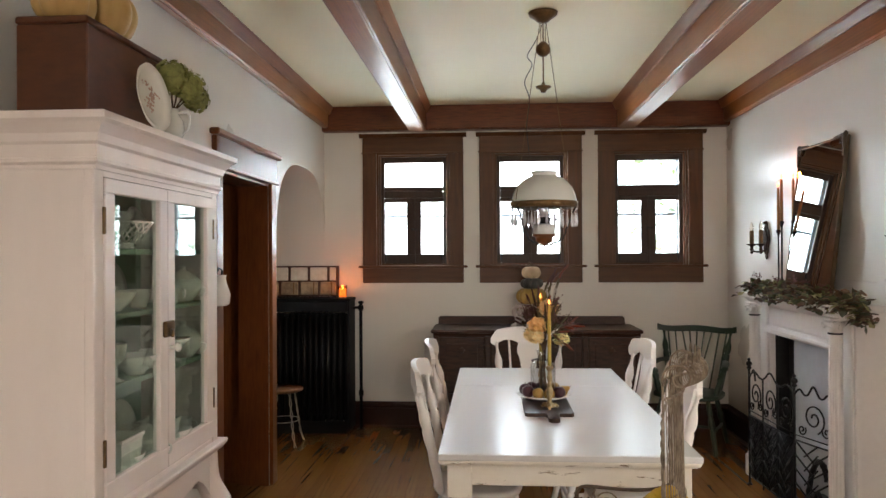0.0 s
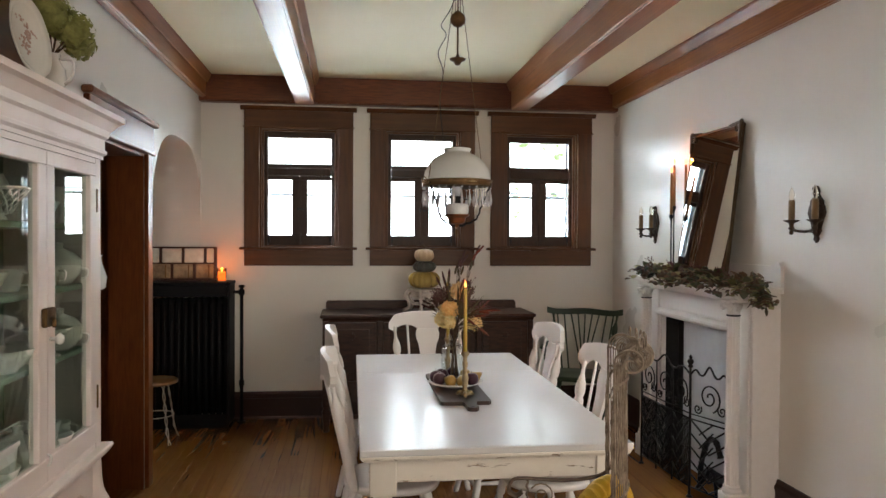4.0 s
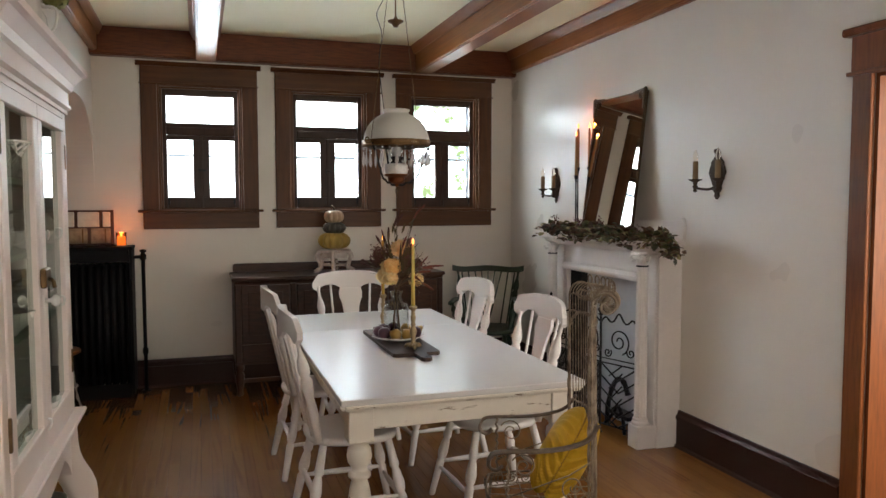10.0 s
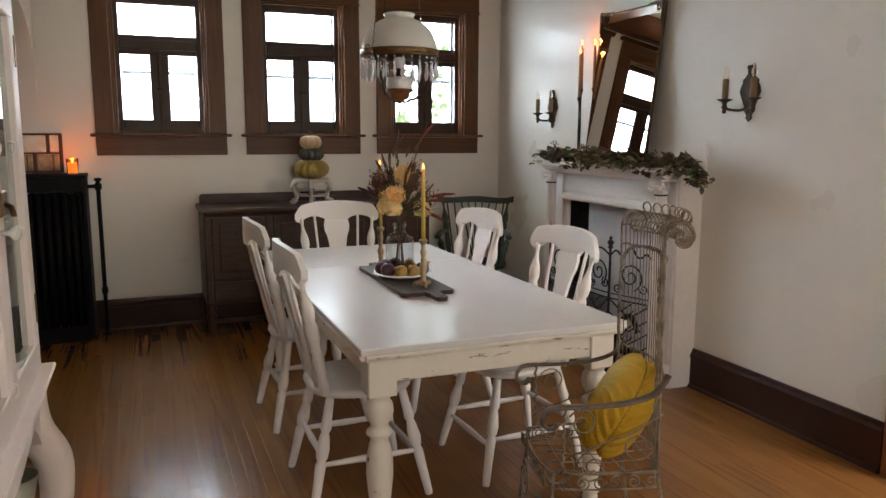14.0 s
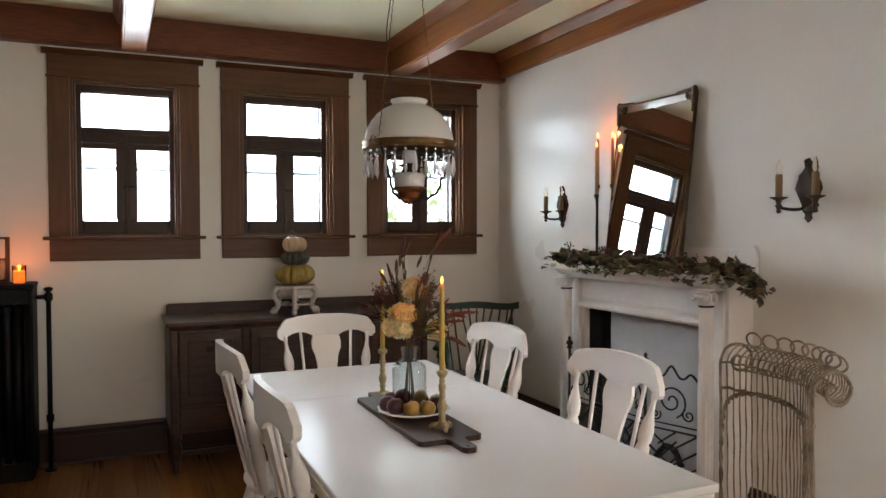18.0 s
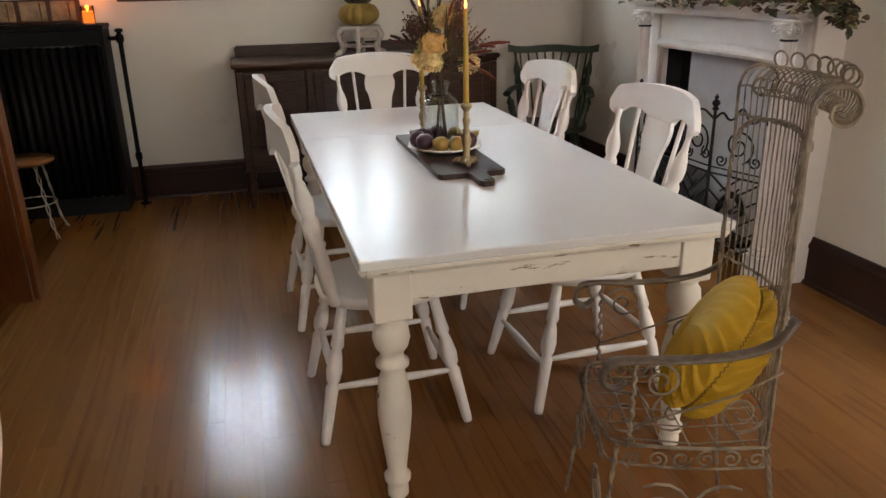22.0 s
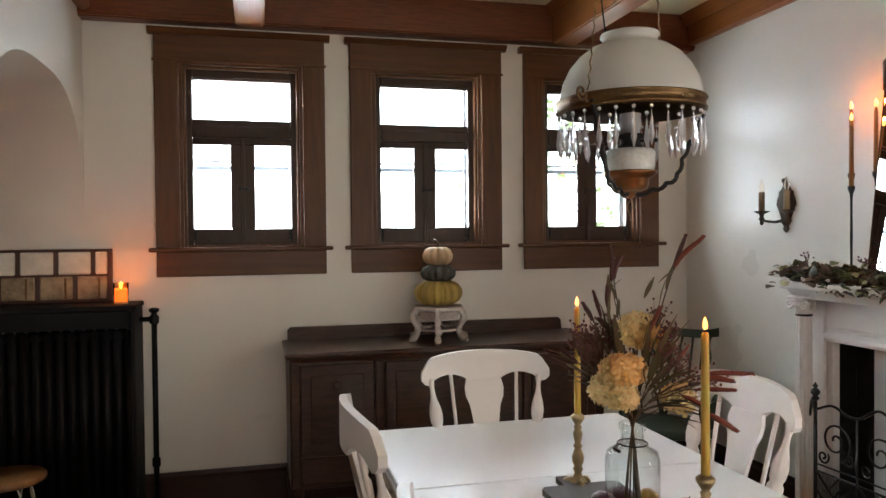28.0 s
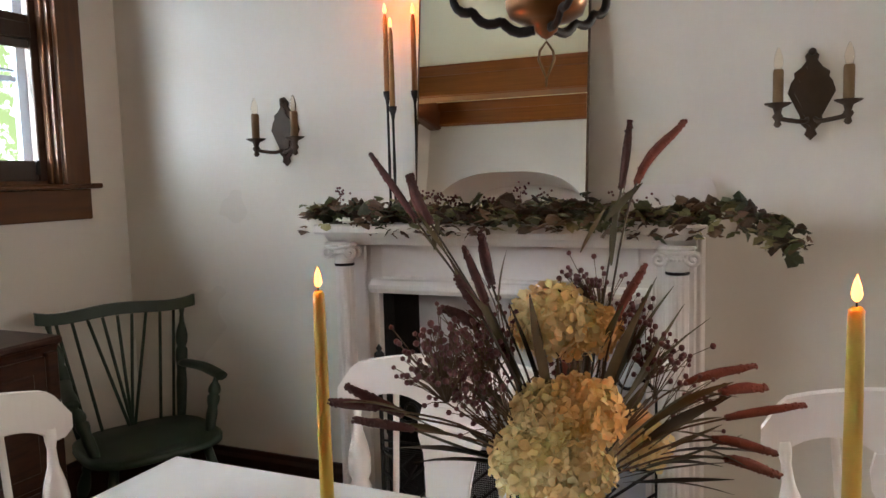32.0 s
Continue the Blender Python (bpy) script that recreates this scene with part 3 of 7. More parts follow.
def dining_table():
    t = thing("dining_table", ((TX0 + TX1) / 2, (TY0 + TY1) / 2, 0), "long white painted dining table, chipped edges and turned legs", "table")
    hx, hy = (TX1 - TX0) / 2, (TY1 - TY0) / 2
    for a, b in ((-hy, 0.42), (0.4204, hy)):
        part("top_board", Geo().box(-hx, a, TZ - 0.026, hx, b, TZ, 0.0035), TABLEPAINT, t)
    part("edge_moulding", Geo().run([(0, 0), (0.012, 0), (0.02, 0.012), (0.02, 0.02), (0, 0.02)], (-hx + 0.02, -hy + 0.02, TZ - 0.046), (hx - 0.02, -hy + 0.02, TZ - 0.046))
         .run([(0, 0), (0.012, 0), (0.02, 0.012), (0.02, 0.02), (0, 0.02)], (hx - 0.02, -hy + 0.02, TZ - 0.046), (hx - 0.02, hy - 0.02, TZ - 0.046))
         .run([(0, 0), (0.012, 0), (0.02, 0.012), (0.02, 0.02), (0, 0.02)], (hx - 0.02, hy - 0.02, TZ - 0.046), (-hx + 0.02, hy - 0.02, TZ - 0.046))
         .run([(0, 0), (0.012, 0), (0.02, 0.012), (0.02, 0.02), (0, 0.02)], (-hx + 0.02, hy - 0.02, TZ - 0.046), (-hx + 0.02, -hy + 0.02, TZ - 0.046)), CHIPPED, t)
    i = 0.045
    for s in (-1, 1):
        a, b = sorted((s * (hy - i), s * (hy - i - 0.022)))
        part("apron", Geo().box(-hx + 0.12, a, TZ - 0.135, hx - 0.12, b, TZ - 0.046, 0.003), CHIPPED, t)
        a, b = sorted((s * (hx - i), s * (hx - i - 0.022)))
        part("apron", Geo().box(a, -hy + 0.12, TZ - 0.135, b, hy - 0.12, TZ - 0.046, 0.003), CHIPPED, t)
    prof = [(0.024, 0.0), (0.03, 0.008), (0.03, 0.03), (0.024, 0.04), (0.036, 0.055), (0.038, 0.07), (0.026, 0.085), (0.03, 0.12), (0.04, 0.2), (0.047, 0.27),
            (0.046, 0.33), (0.038, 0.38), (0.03, 0.405), (0.045, 0.42), (0.045, 0.43), (0.034, 0.44), (0.03, 0.455), (0.044, 0.475), (0.05, 0.5), (0.046, 0.53), (0.033, 0.545),
            (0.04, 0.552), (0.04, 0.565)]
    for sx in (-1, 1):
        for sy in (-1, 1):
            m = pose(sx * (hx - 0.085), sy * (hy - 0.085), 0)
            part("leg", Geo().lathe(prof, 24, m).box(-0.05, -0.05, 0.563, 0.05, 0.05, TZ - 0.046, 0.004, m), CHIPPED_LEG, t)


dining_table()

# ---- white dining chairs ----
def turned(geo, p, q, prof, n=12):
    """A turned stick from p to q; prof: (share of the length, radius)."""
    p, q = Vector(p), Vector(q)
    m = Matrix.Translation(p) @ (q - p).to_track_quat("Z", "Y").to_matrix().to_4x4()
    return geo.lathe([(r, s * (q - p).length) for s, r in prof], n, m)


LEG = [(0, 0.014), (0.03, 0.016), (0.3, 0.019), (0.42, 0.021), (0.45, 0.015), (0.48, 0.022), (0.55, 0.026), (0.66, 0.02), (0.7, 0.015), (0.73, 0.022), (0.8, 0.019), (1, 0.016)]
POST = [(0, 0.017), (0.1, 0.02), (0.3, 0.023), (0.42, 0.019), (0.52, 0.025), (0.6, 0.025), (0.63, 0.018), (0.66, 0.024), (0.72, 0.026), (0.78, 0.021), (0.85, 0.011), (0.92, 0.0085), (0.96, 0.012), (1, 0.012)]


def curved_board(u, y_at, lo, hi, thick, n=26):
    """A bent board: for each share u of its width the y of its face and its lower and upper edge."""
    gg = Geo()
    v, f = [], []
    for i in range(n + 1):
        a = -1 + 2 * i / n
        x = a * u
        for y in (y_at(a), y_at(a) + thick):
            v += [(x, y, lo(a)), (x, y, hi(a))]
    for i in range(n):
        b, c = i * 4, i * 4 + 4
        f += [(b, c, c + 1, b + 1), (b + 2, b + 3, c + 3, c + 2), (b + 1, c + 1, c + 3, b + 3), (b, b + 2, c + 2, c)]
    f += [(0, 1, 3, 2), (n * 4, n * 4 + 2, n * 4 + 3, n * 4 + 1)]
    return gg.add(v, f)


def dining_chair(at, turn):
    c = thing("dining_chair", at, "white painted wooden chair with curved crest and vase splat", "chair", "chairs round the table", turn)
    # saddle seat
    gs, ring, v, f = Geo(), 32, [], []
    for lev, (k, z) in enumerate(((0.86, 0.425), (0.97, 0.432), (1.0, 0.445), (0.985, 0.46), (0.9, 0.464), (0.5, 0.452))):
        for i in range(ring):
            a = 2 * math.pi * i / ring
            sx, sy = math.copysign(abs(math.cos(a)) ** 0.72, math.cos(a)), math.copysign(abs(math.sin(a)) ** 0.72, math.sin(a))
            v.append((k * sx * (0.215 - 0.02 * (sy < 0) * abs(sy)), k * sy * 0.21, z))
    for l in range(5):
        f += [(l * ring + i, l * ring + (i + 1) % ring, (l + 1) * ring + (i + 1) % ring, (l + 1) * ring + i) for i in range(ring)]
    f += [tuple(range(ring))[::-1], tuple(range(5 * ring, 6 * ring))]
    part("seat", gs.add(v, f, None, True), WHITE, c)
    feet = {(sx, sy): ((sx * 0.15, sy * 0.145, 0.43), (sx * 0.225, sy * 0.235, 0.0)) for sx in (-1, 1) for sy in (-1, 1)}
    for (sx, sy), (t, b) in feet.items():
        part("leg", turned(Geo(), b, t, LEG), WHITE, c)

    def on(k, s):
        t, b = feet[k]
        return Vector(b).lerp(Vector(t), s)
    rod = [(0, 0.008), (0.2, 0.011), (0.5, 0.014), (0.8, 0.011), (1, 0.008)]
    for sx in (-1, 1):
        part("stretcher", turned(Geo(), on((sx, -1), 0.42), on((sx, 1), 0.42), rod), WHITE, c)
    for sy, s in ((1, 0.36), (-1, 0.5)):
        part("stretcher", turned(Geo(), on((-1, sy), s), on((1, sy), s), rod), WHITE, c)
    # back
    for s in (-1, 1):
        part("back_post", turned(Geo(), (s * 0.165, -0.165, 0.45), (s * 0.22, -0.262, 0.925), POST), WHITE, c)
        part("spindle", Geo().tube([(s * 0.1, -0.185, 0.455), (s * 0.12, -0.24, 0.70), (s * 0.135, -0.292, 0.94)], 0.0075, 8), WHITE, c)
    crest = curved_board(0.258, lambda a: -0.315 + 0.05 * a * a, lambda a: 0.90 + 0.036 * max(0, math.sin(math.pi * min(1, max(0, (abs(a) - 0.24) / 0.62)))) ** 0.6 + 0.02 * max(0, abs(a) - 0.93) / 0.07,
                         lambda a: 1.025 - 0.03 * abs(a) ** 2.5 - 0.045 * max(0, abs(a) - 0.86) / 0.14, 0.024, 36)
    part("crest_rail", crest, WHITE, c)
    n, pts = 14, []
    for i in range(n + 1):
        s = i / n
        w = 0.053 + 0.009 * math.cos(s * 2 * math.pi) + 0.008 * s ** 2 + (0.012 * math.sin(math.pi * (s - 0.78) / 0.22) if s > 0.78 else 0)
        pts.append((w, 0.455 + 0.455 * s, -0.185 - 0.115 * s))
    v = [(x * k, y + d, z) for x, z, y in pts for k in (-1, 1) for d in (0, 0.014)]
    f = []
    for i in range(n):
        b, e = i * 4, i * 4 + 4
        f += [(b, b + 2, e + 2, e), (b + 1, e + 1, e + 3, b + 3), (b, e, e + 1, b + 1), (b + 2, b + 3, e + 3, e + 2)]
    f += [(0, 1, 3, 2), (n * 4, n * 4 + 2, n * 4 + 3, n * 4 + 1)]
    part("splat", Geo().add(v, f), WHITE, c)
    return c


first = dining_chair((0.42, 1.445, 0), -90)
copy_thing(first, pose(0.41, 2.29, 0, 0, 0, -88))
copy_thing(first, pose(1.12, 1.425, 0, 0, 0, 92))
copy_thing(first, pose(1.11, 2.30, 0, 0, 0, 93))
copy_thing(first, pose(0.73, 2.775, 0, 0, 0, 177))


# ---- glazed china cabinet ----
CX0, CX1, CY0, CY1 = -0.965, -0.64, -0.04, 0.90


def cabinet():
    c = thing("china_cabinet", ((CX0 + CX1) / 2, (CY0 + CY1) / 2, 0), "pale pinkish white painted china cabinet with two glass doors", "cabinet")
    o = Vector(((CX0 + CX1) / 2, (CY0 + CY1) / 2, 0))
    X0, X1, Y0, Y1 = CX0 - o.x, CX1 - o.x, CY0 - o.y, CY1 - o.y
    part("side_panel", Geo().box(X0, Y0, 0.76, X1 - 0.002, Y0 + 0.022, 1.825, 0.003).box(X1 - 0.03, Y0 - 0.004, 0.76, X1 + 0.0, Y0 + 0.05, 1.825, 0.003), CABPAINT, c)
    part("side_panel", Geo().box(X0, Y1 - 0.022, 0.76, X1 - 0.002, Y1, 1.825, 0.003).box(X1 - 0.03, Y1 - 0.05, 0.76, X1 + 0.0, Y1 + 0.004, 1.825, 0.003), CABPAINT, c)
    part("back_panel", Geo().box(X0, Y0 + 0.022, 0.5, X0 + 0.012, Y1 - 0.022, 1.825), CABINSIDE, c, "dull green inside back")
    part("bottom_board", Geo().box(X0 + 0.012, Y0 + 0.022, 0.80, X1 - 0.03, Y1 - 0.022, 0.825), CABINSIDE, c)
    for z in (1.115, 1.335, 1.54):
        part("shelf", Geo().box(X0 + 0.012, Y0 + 0.022, z, X1 - 0.045, Y1 - 0.022, z + 0.018, 0.002), CABINSIDE, c)
    prof = [(0, 0), (0.008, 0), (0.008, 0.012), (0.018, 0.02), (0.018, 0.03), (0.012, 0.034), (0.012, 0.07), (0.022, 0.078), (0.028, 0.1), (0.052, 0.128), (0.066, 0.136), (0.066, 0.155), (0, 0.155)]

    def around(prof, z, deep=0.0):
        gg, n = Geo(), len(prof)
        v, f = [], []
        for k, (sx, sy) in enumerate(((0, -1), (1, -1), (1, 1), (0, 1))):
            for out, up in prof:
                v.append(((X0 if sx == 0 else X1 + out), (Y0 - out if sy < 0 else Y1 + out), z + up))
        for k in range(3):
            f += [(k * n + i, k * n + (i + 1) % n, (k + 1) * n + (i + 1) % n, (k + 1) * n + i) for i in range(n)]
        f += [tuple(range(n)), tuple(range(3 * n, 4 * n))[::-1]]
        return gg.add(v, f)
    part("cornice", around(prof, 1.785), CABPAINT, c)
    part("top_board", Geo().box(X0, Y0 - 0.06, 1.93, X1 + 0.06, Y1 + 0.06, 1.944, 0.003), CABPAINT, c)
    part("waist_moulding", around([(0, 0), (0.016, 0), (0.03, 0.018), (0.034, 0.03), (0.03, 0.036), (0, 0.036)], 0.745), CABPAINT, c)
    part("rail", Geo().box(X1 - 0.03, Y0 + 0.05, 0.775, X1 - 0.001, Y1 - 0.05, 0.797, 0.003), CABPAINT, c)
    part("rail", Geo().box(X1 - 0.03, Y0 + 0.05, 1.768, X1 - 0.001, Y1 - 0.05, 1.825), CABPAINT, c)
    ym = (Y0 + Y1) / 2
    for k, (a, b) in enumerate(((Y0 + 0.052, ym - 0.001), (ym + 0.001, Y1 - 0.052))):
        w = 0.058
        d = part("door", Geo().box(X1 - 0.026, a, 0.80, X1 + 0.004, b, 0.87, 0.003).box(X1 - 0.026, a, 1.722, X1 + 0.004, b, 1.765, 0.003)
                 .box(X1 - 0.026, a, 0.87, X1 + 0.004, a + w, 1.722, 0.003).box(X1 - 0.026, b - w, 0.87, X1 + 0.004, b, 1.722, 0.003), CABPAINT, c, "glass cabinet door, closed")
        pane = part("pane", Geo().box(X1 - 0.014, a + w - 0.005, 0.865, X1 - 0.011, b - w + 0.005, 1.727), OLDGLASS, d, "wavy old glass pane")
        pane.visible_shadow = False
        yh = a - 0.004 if k == 0 else b + 0.004
        for z in (0.92, 1.60):
            part("hinge", Geo().box(X1 - 0.004, yh - 0.006, z, X1 + 0.007, yh + 0.006, z + 0.08, 0.002), BRASS, d, "dark brass hinge")
    part("latch", Geo().box(X1 + 0.004, ym - 0.045, 1.255, X1 + 0.02, ym + 0.025, 1.31, 0.004).tube([(X1 + 0.02, ym - 0.01, 1.28), (X1 + 0.035, ym - 0.03, 1.275), (X1 + 0.04, ym - 0.045, 1.26)], 0.006), BRASS, c, "old brass cupboard latch")
    part("knob", Geo().lathe([(0.006, 0), (0.006, 0.014), (0.016, 0.022), (0.018, 0.03), (0.01, 0.038), (0, 0.04)], 16, pose(X1 + 0.004, ym + 0.018, 1.215, 0, 90)), PORCELAIN, c, "white porcelain knob")
    # base with a shaped apron and cabriole legs
    part("apron", curved_apron(Y0, Y1, X1), CABPAINT, c)
    part("side_apron", Geo().box(X0, Y0 + 0.002, 0.58, X1 - 0.03, Y0 + 0.024, 0.745, 0.003), CABPAINT, c)
    part("side_apron", Geo().box(X0, Y1 - 0.024, 0.58, X1 - 0.03, Y1 - 0.002, 0.745, 0.003), CABPAINT, c)
    for s, y in ((-1, Y0), (1, Y1)):
        path = [(X1 - 0.035, y - s * 0.035, 0.745), (X1 - 0.03, y - s * 0.03, 0.62), (X1 + 0.01, y + s * 0.01, 0.5), (X1 + 0.012, y + s * 0.012, 0.38), (X1 - 0.01, y - s * 0.01, 0.22), (X1 - 0.03, y - s * 0.03, 0.1), (X1 - 0.015, y - s * 0.015, 0.03), (X1 - 0.005, y - s * 0.005, 0.0)]
        path = smooth_path(path, 4)
        rad = [0.045, 0.05, 0.052, 0.045, 0.034, 0.026, 0.03, 0.032]
        part("leg", Geo().tube(path, [float(np.interp(i / (len(path) - 1) * 7, range(8), rad)) for i in range(len(path))], 12), CABPAINT, c)
        part("back_leg", Geo().box(X0, y - 0.045 if s > 0 else y, 0.0, X0 + 0.045, y if s > 0 else y + 0.045, 0.58, 0.004), CABPAINT, c)
    return c


def smooth_path(pts, k=6):
    """Catmull-Rom through the points."""
    p = [Vector(q) for q in pts]
    p = [p[0] * 2 - p[1]] + p + [p[-1] * 2 - p[-2]]
    out = []
    for i in range(1, len(p) - 2):
        for j in range(k):
            t = j / k
            a, b, c, d = p[i - 1], p[i], p[i + 1], p[i + 2]
            out.append(0.5 * ((2 * b) + (c - a) * t + (2 * a - 5 * b + 4 * c - d) * t * t + (3 * b - a - 3 * c + d) * t ** 3))
    return out + [p[-2]]


def curved_apron(Y0, Y1, X1):
    gg, v, f, n = Geo(), [], [], 30
    for i in range(n + 1):
        s = i / n
        y = Y0 + 0.05 + (Y1 - Y0 - 0.1) * s
        e = abs(2 * s - 1)
        z = 0.655 - 0.10 * max(0, (e - 0.7) / 0.3) ** 1.5 - 0.02 * math.cos(math.pi * e) * (e < 0.7)
        v += [(X1 - 0.028, y, z), (X1 - 0.004, y, z), (X1 - 0.028, y, 0.745), (X1 - 0.004, y, 0.745)]
    for i in range(n):
        b, e = i * 4, i * 4 + 4
        f += [(b + 1, e + 1, e + 3, b + 3), (b, b + 2, e + 2, e), (b, e, e + 1, b + 1), (b + 2, b + 3, e + 3, e + 2)]
    f += [(0, 1, 3, 2), (n * 4, n * 4 + 2, n * 4 + 3, n * 4 + 1)]
    return gg.add(v, f)


CABINSIDE = material("sage_green_cabinet_inside", (0.27, 0.38, 0.29), 0.55, grain=0.2, scale=12, dark=(0.22, 0.31, 0.24))
OLDGLASS = glass("wavy_old_glass", (0.80, 0.92, 0.85))
BRASS = material("tarnished_brass", (0.19, 0.115, 0.05), 0.42, metal=0.9, grain=0.5, scale=40, dark=(0.06, 0.035, 0.02), bump=0.1)
PORCELAIN = material("white_glazed_china", (0.80, 0.79, 0.75), 0.15, grain=0.05, scale=20, coat=0.4)
cabinet()


# ---- mantel ----
def mantel():
    yc = 2.528
    c = thing("fireplace_mantel", (RW, yc, 0), "old white painted wooden mantel with two fluted columns", "mantel")
    x = lambda v: v - RW
    part("shelf", Geo().box(x(2.228), -0.685, 1.222, 0, 0.685, 1.256, 0.006), MANTELPAINT, c)
    part("cornice", Geo().run([(0, 0), (0.015, 0), (0.03, 0.012), (0.06, 0.03), (0.07, 0.045), (0, 0.045)], (x(2.32), 0.65, 1.177), (x(2.32), -0.65, 1.177)), MANTELPAINT, c)
    part("frieze", Geo().box(x(2.36), -0.52, 0.99, x(2.40), 0.52, 1.21, 0.003).box(x(2.352), -0.47, 1.055, x(2.361), 0.47, 1.175, 0.004), MANTELPAINT, c)
    part("frieze_moulding", Geo().run([(0, 0), (0.02, 0), (0.032, 0.016), (0.032, 0.03), (0.014, 0.045), (0, 0.05)], (x(2.358), 0.51, 0.995), (x(2.358), -0.51, 0.995)), MANTELPAINT, c)
    for s in (-1, 1):
        a, b = sorted((s * 0.508, s * 0.658))
        part("pilaster", Geo().box(x(2.37), a, 0, 0, b, 1.222, 0.004).box(x(2.356), a + 0.03 if s > 0 else a + 0.015, 0.12, x(2.371), b - 0.015 if s > 0 else b - 0.03, 1.17, 0.006), MANTELPAINT, c)
        m = pose(x(2.295), s * 0.593, 0)
        part("plinth", Geo().box(-0.052, -0.052, 0, 0.08, 0.052, 0.14, 0.004, m), MANTELPAINT, c)
        n, v, f = 36, [], []
        levels = [(0.14, 0.05), (0.155, 0.052), (0.168, 0.044), (0.178, 0.046), (0.186, 0.038), (0.5, 0.038), (0.8, 0.036), (1.10, 0.034)]
        for z, r in levels:
            for i in range(n):
                q = r * (0.93 if (i % 3 == 0 and z > 0.18) else 1)
                v.append((q * math.cos(2 * math.pi * i / n), q * math.sin(2 * math.pi * i / n), z))
        for l in range(len(levels) - 1):
            f += [(l * n + i, l * n + (i + 1) % n, (l + 1) * n + (i + 1) % n, (l + 1) * n + i) for i in range(n)]
        col = part("column", Geo().add(v, f, m), MANTELPAINT, c)
        # black ring gives the shade of the gap below the capital
        part("neck_ring", Geo().lathe([(0.034, 1.10), (0.037, 1.103), (0.037, 1.107), (0.034, 1.11)], 24, m), IRON, col, "black ring standing in for the shaded gap under the capital")
        cap = Geo().lathe([(0.034, 1.11), (0.036, 1.135), (0.045, 1.15), (0.048, 1.165)], 24, m).box(-0.05, -0.056, 1.178, 0.06, 0.056, 1.19, 0.004, m)
        for e in (-1, 1):
            for dx in (-0.038, 0.0):
                pts = [(dx, e * 0.05 + p[0] * e, 1.153 + p[2]) for p in spiral(0, 0, 0.026, 0.004, math.pi / 2, 1.6, 20)]
                cap.tube(pts, 0.0075, 6, m=m)
        cap.tube([(-0.04, -0.05, 1.175), (-0.044, 0, 1.168), (-0.04, 0.05, 1.175)], 0.008, 6, m=m)
        for k in range(5):
            cap.ball((-0.04, -0.024 + 0.012 * k, 1.15), 0.008, 8, 6, m=m)
        part("capital", cap, MANTELPAINT, c, "carved scroll capital")
    part("inner_board", Geo().box(x(2.47), -0.505, 0, x(2.485), 0.375, 0.99), GREYBOARD, c, "plain pale grey board closing the firebox")
    part("firebox_back", Geo().box(x(2.488), -0.505, 0, x(2.528), 0.505, 0.99), IRON, c, "plain black firebox back behind the board")
    part("opening_trim", Geo().box(x(2.36), 0.488, 0, x(2.395), 0.508, 0.99, 0.003), MANTELPAINT, c)
    part("opening_trim", Geo().box(x(2.36), -0.508, 0, x(2.395), -0.488, 0.99, 0.003), MANTELPAINT, c)
    part("firebox_side", Geo().box(x(2.396), 0.49, 0, x(2.487), 0.506, 0.99, 0.002), IRON, c, "plain black firebox cheek")
    part("firebox_side", Geo().box(x(2.396), -0.506, 0, x(2.469), -0.49, 0.99, 0.002), IRON, c, "plain black firebox cheek")
    back = [(0.69, 1.256), (0.69, 1.35), (0.665, 1.372), (-0.60, 1.372), (-0.64, 1.392), (-0.675, 1.392), (-0.69, 1.36), (-0.69, 1.256)]
    part("back_rail", Geo().prism(back, 0.02, pose(-0.004, 0, 0, 0, 0, 90)), MANTELPAINT, c)
    return c


GREYBOARD = material("pale_grey_board", (0.52, 0.52, 0.54), 0.5, grain=0.2, scale=10)
mantel()


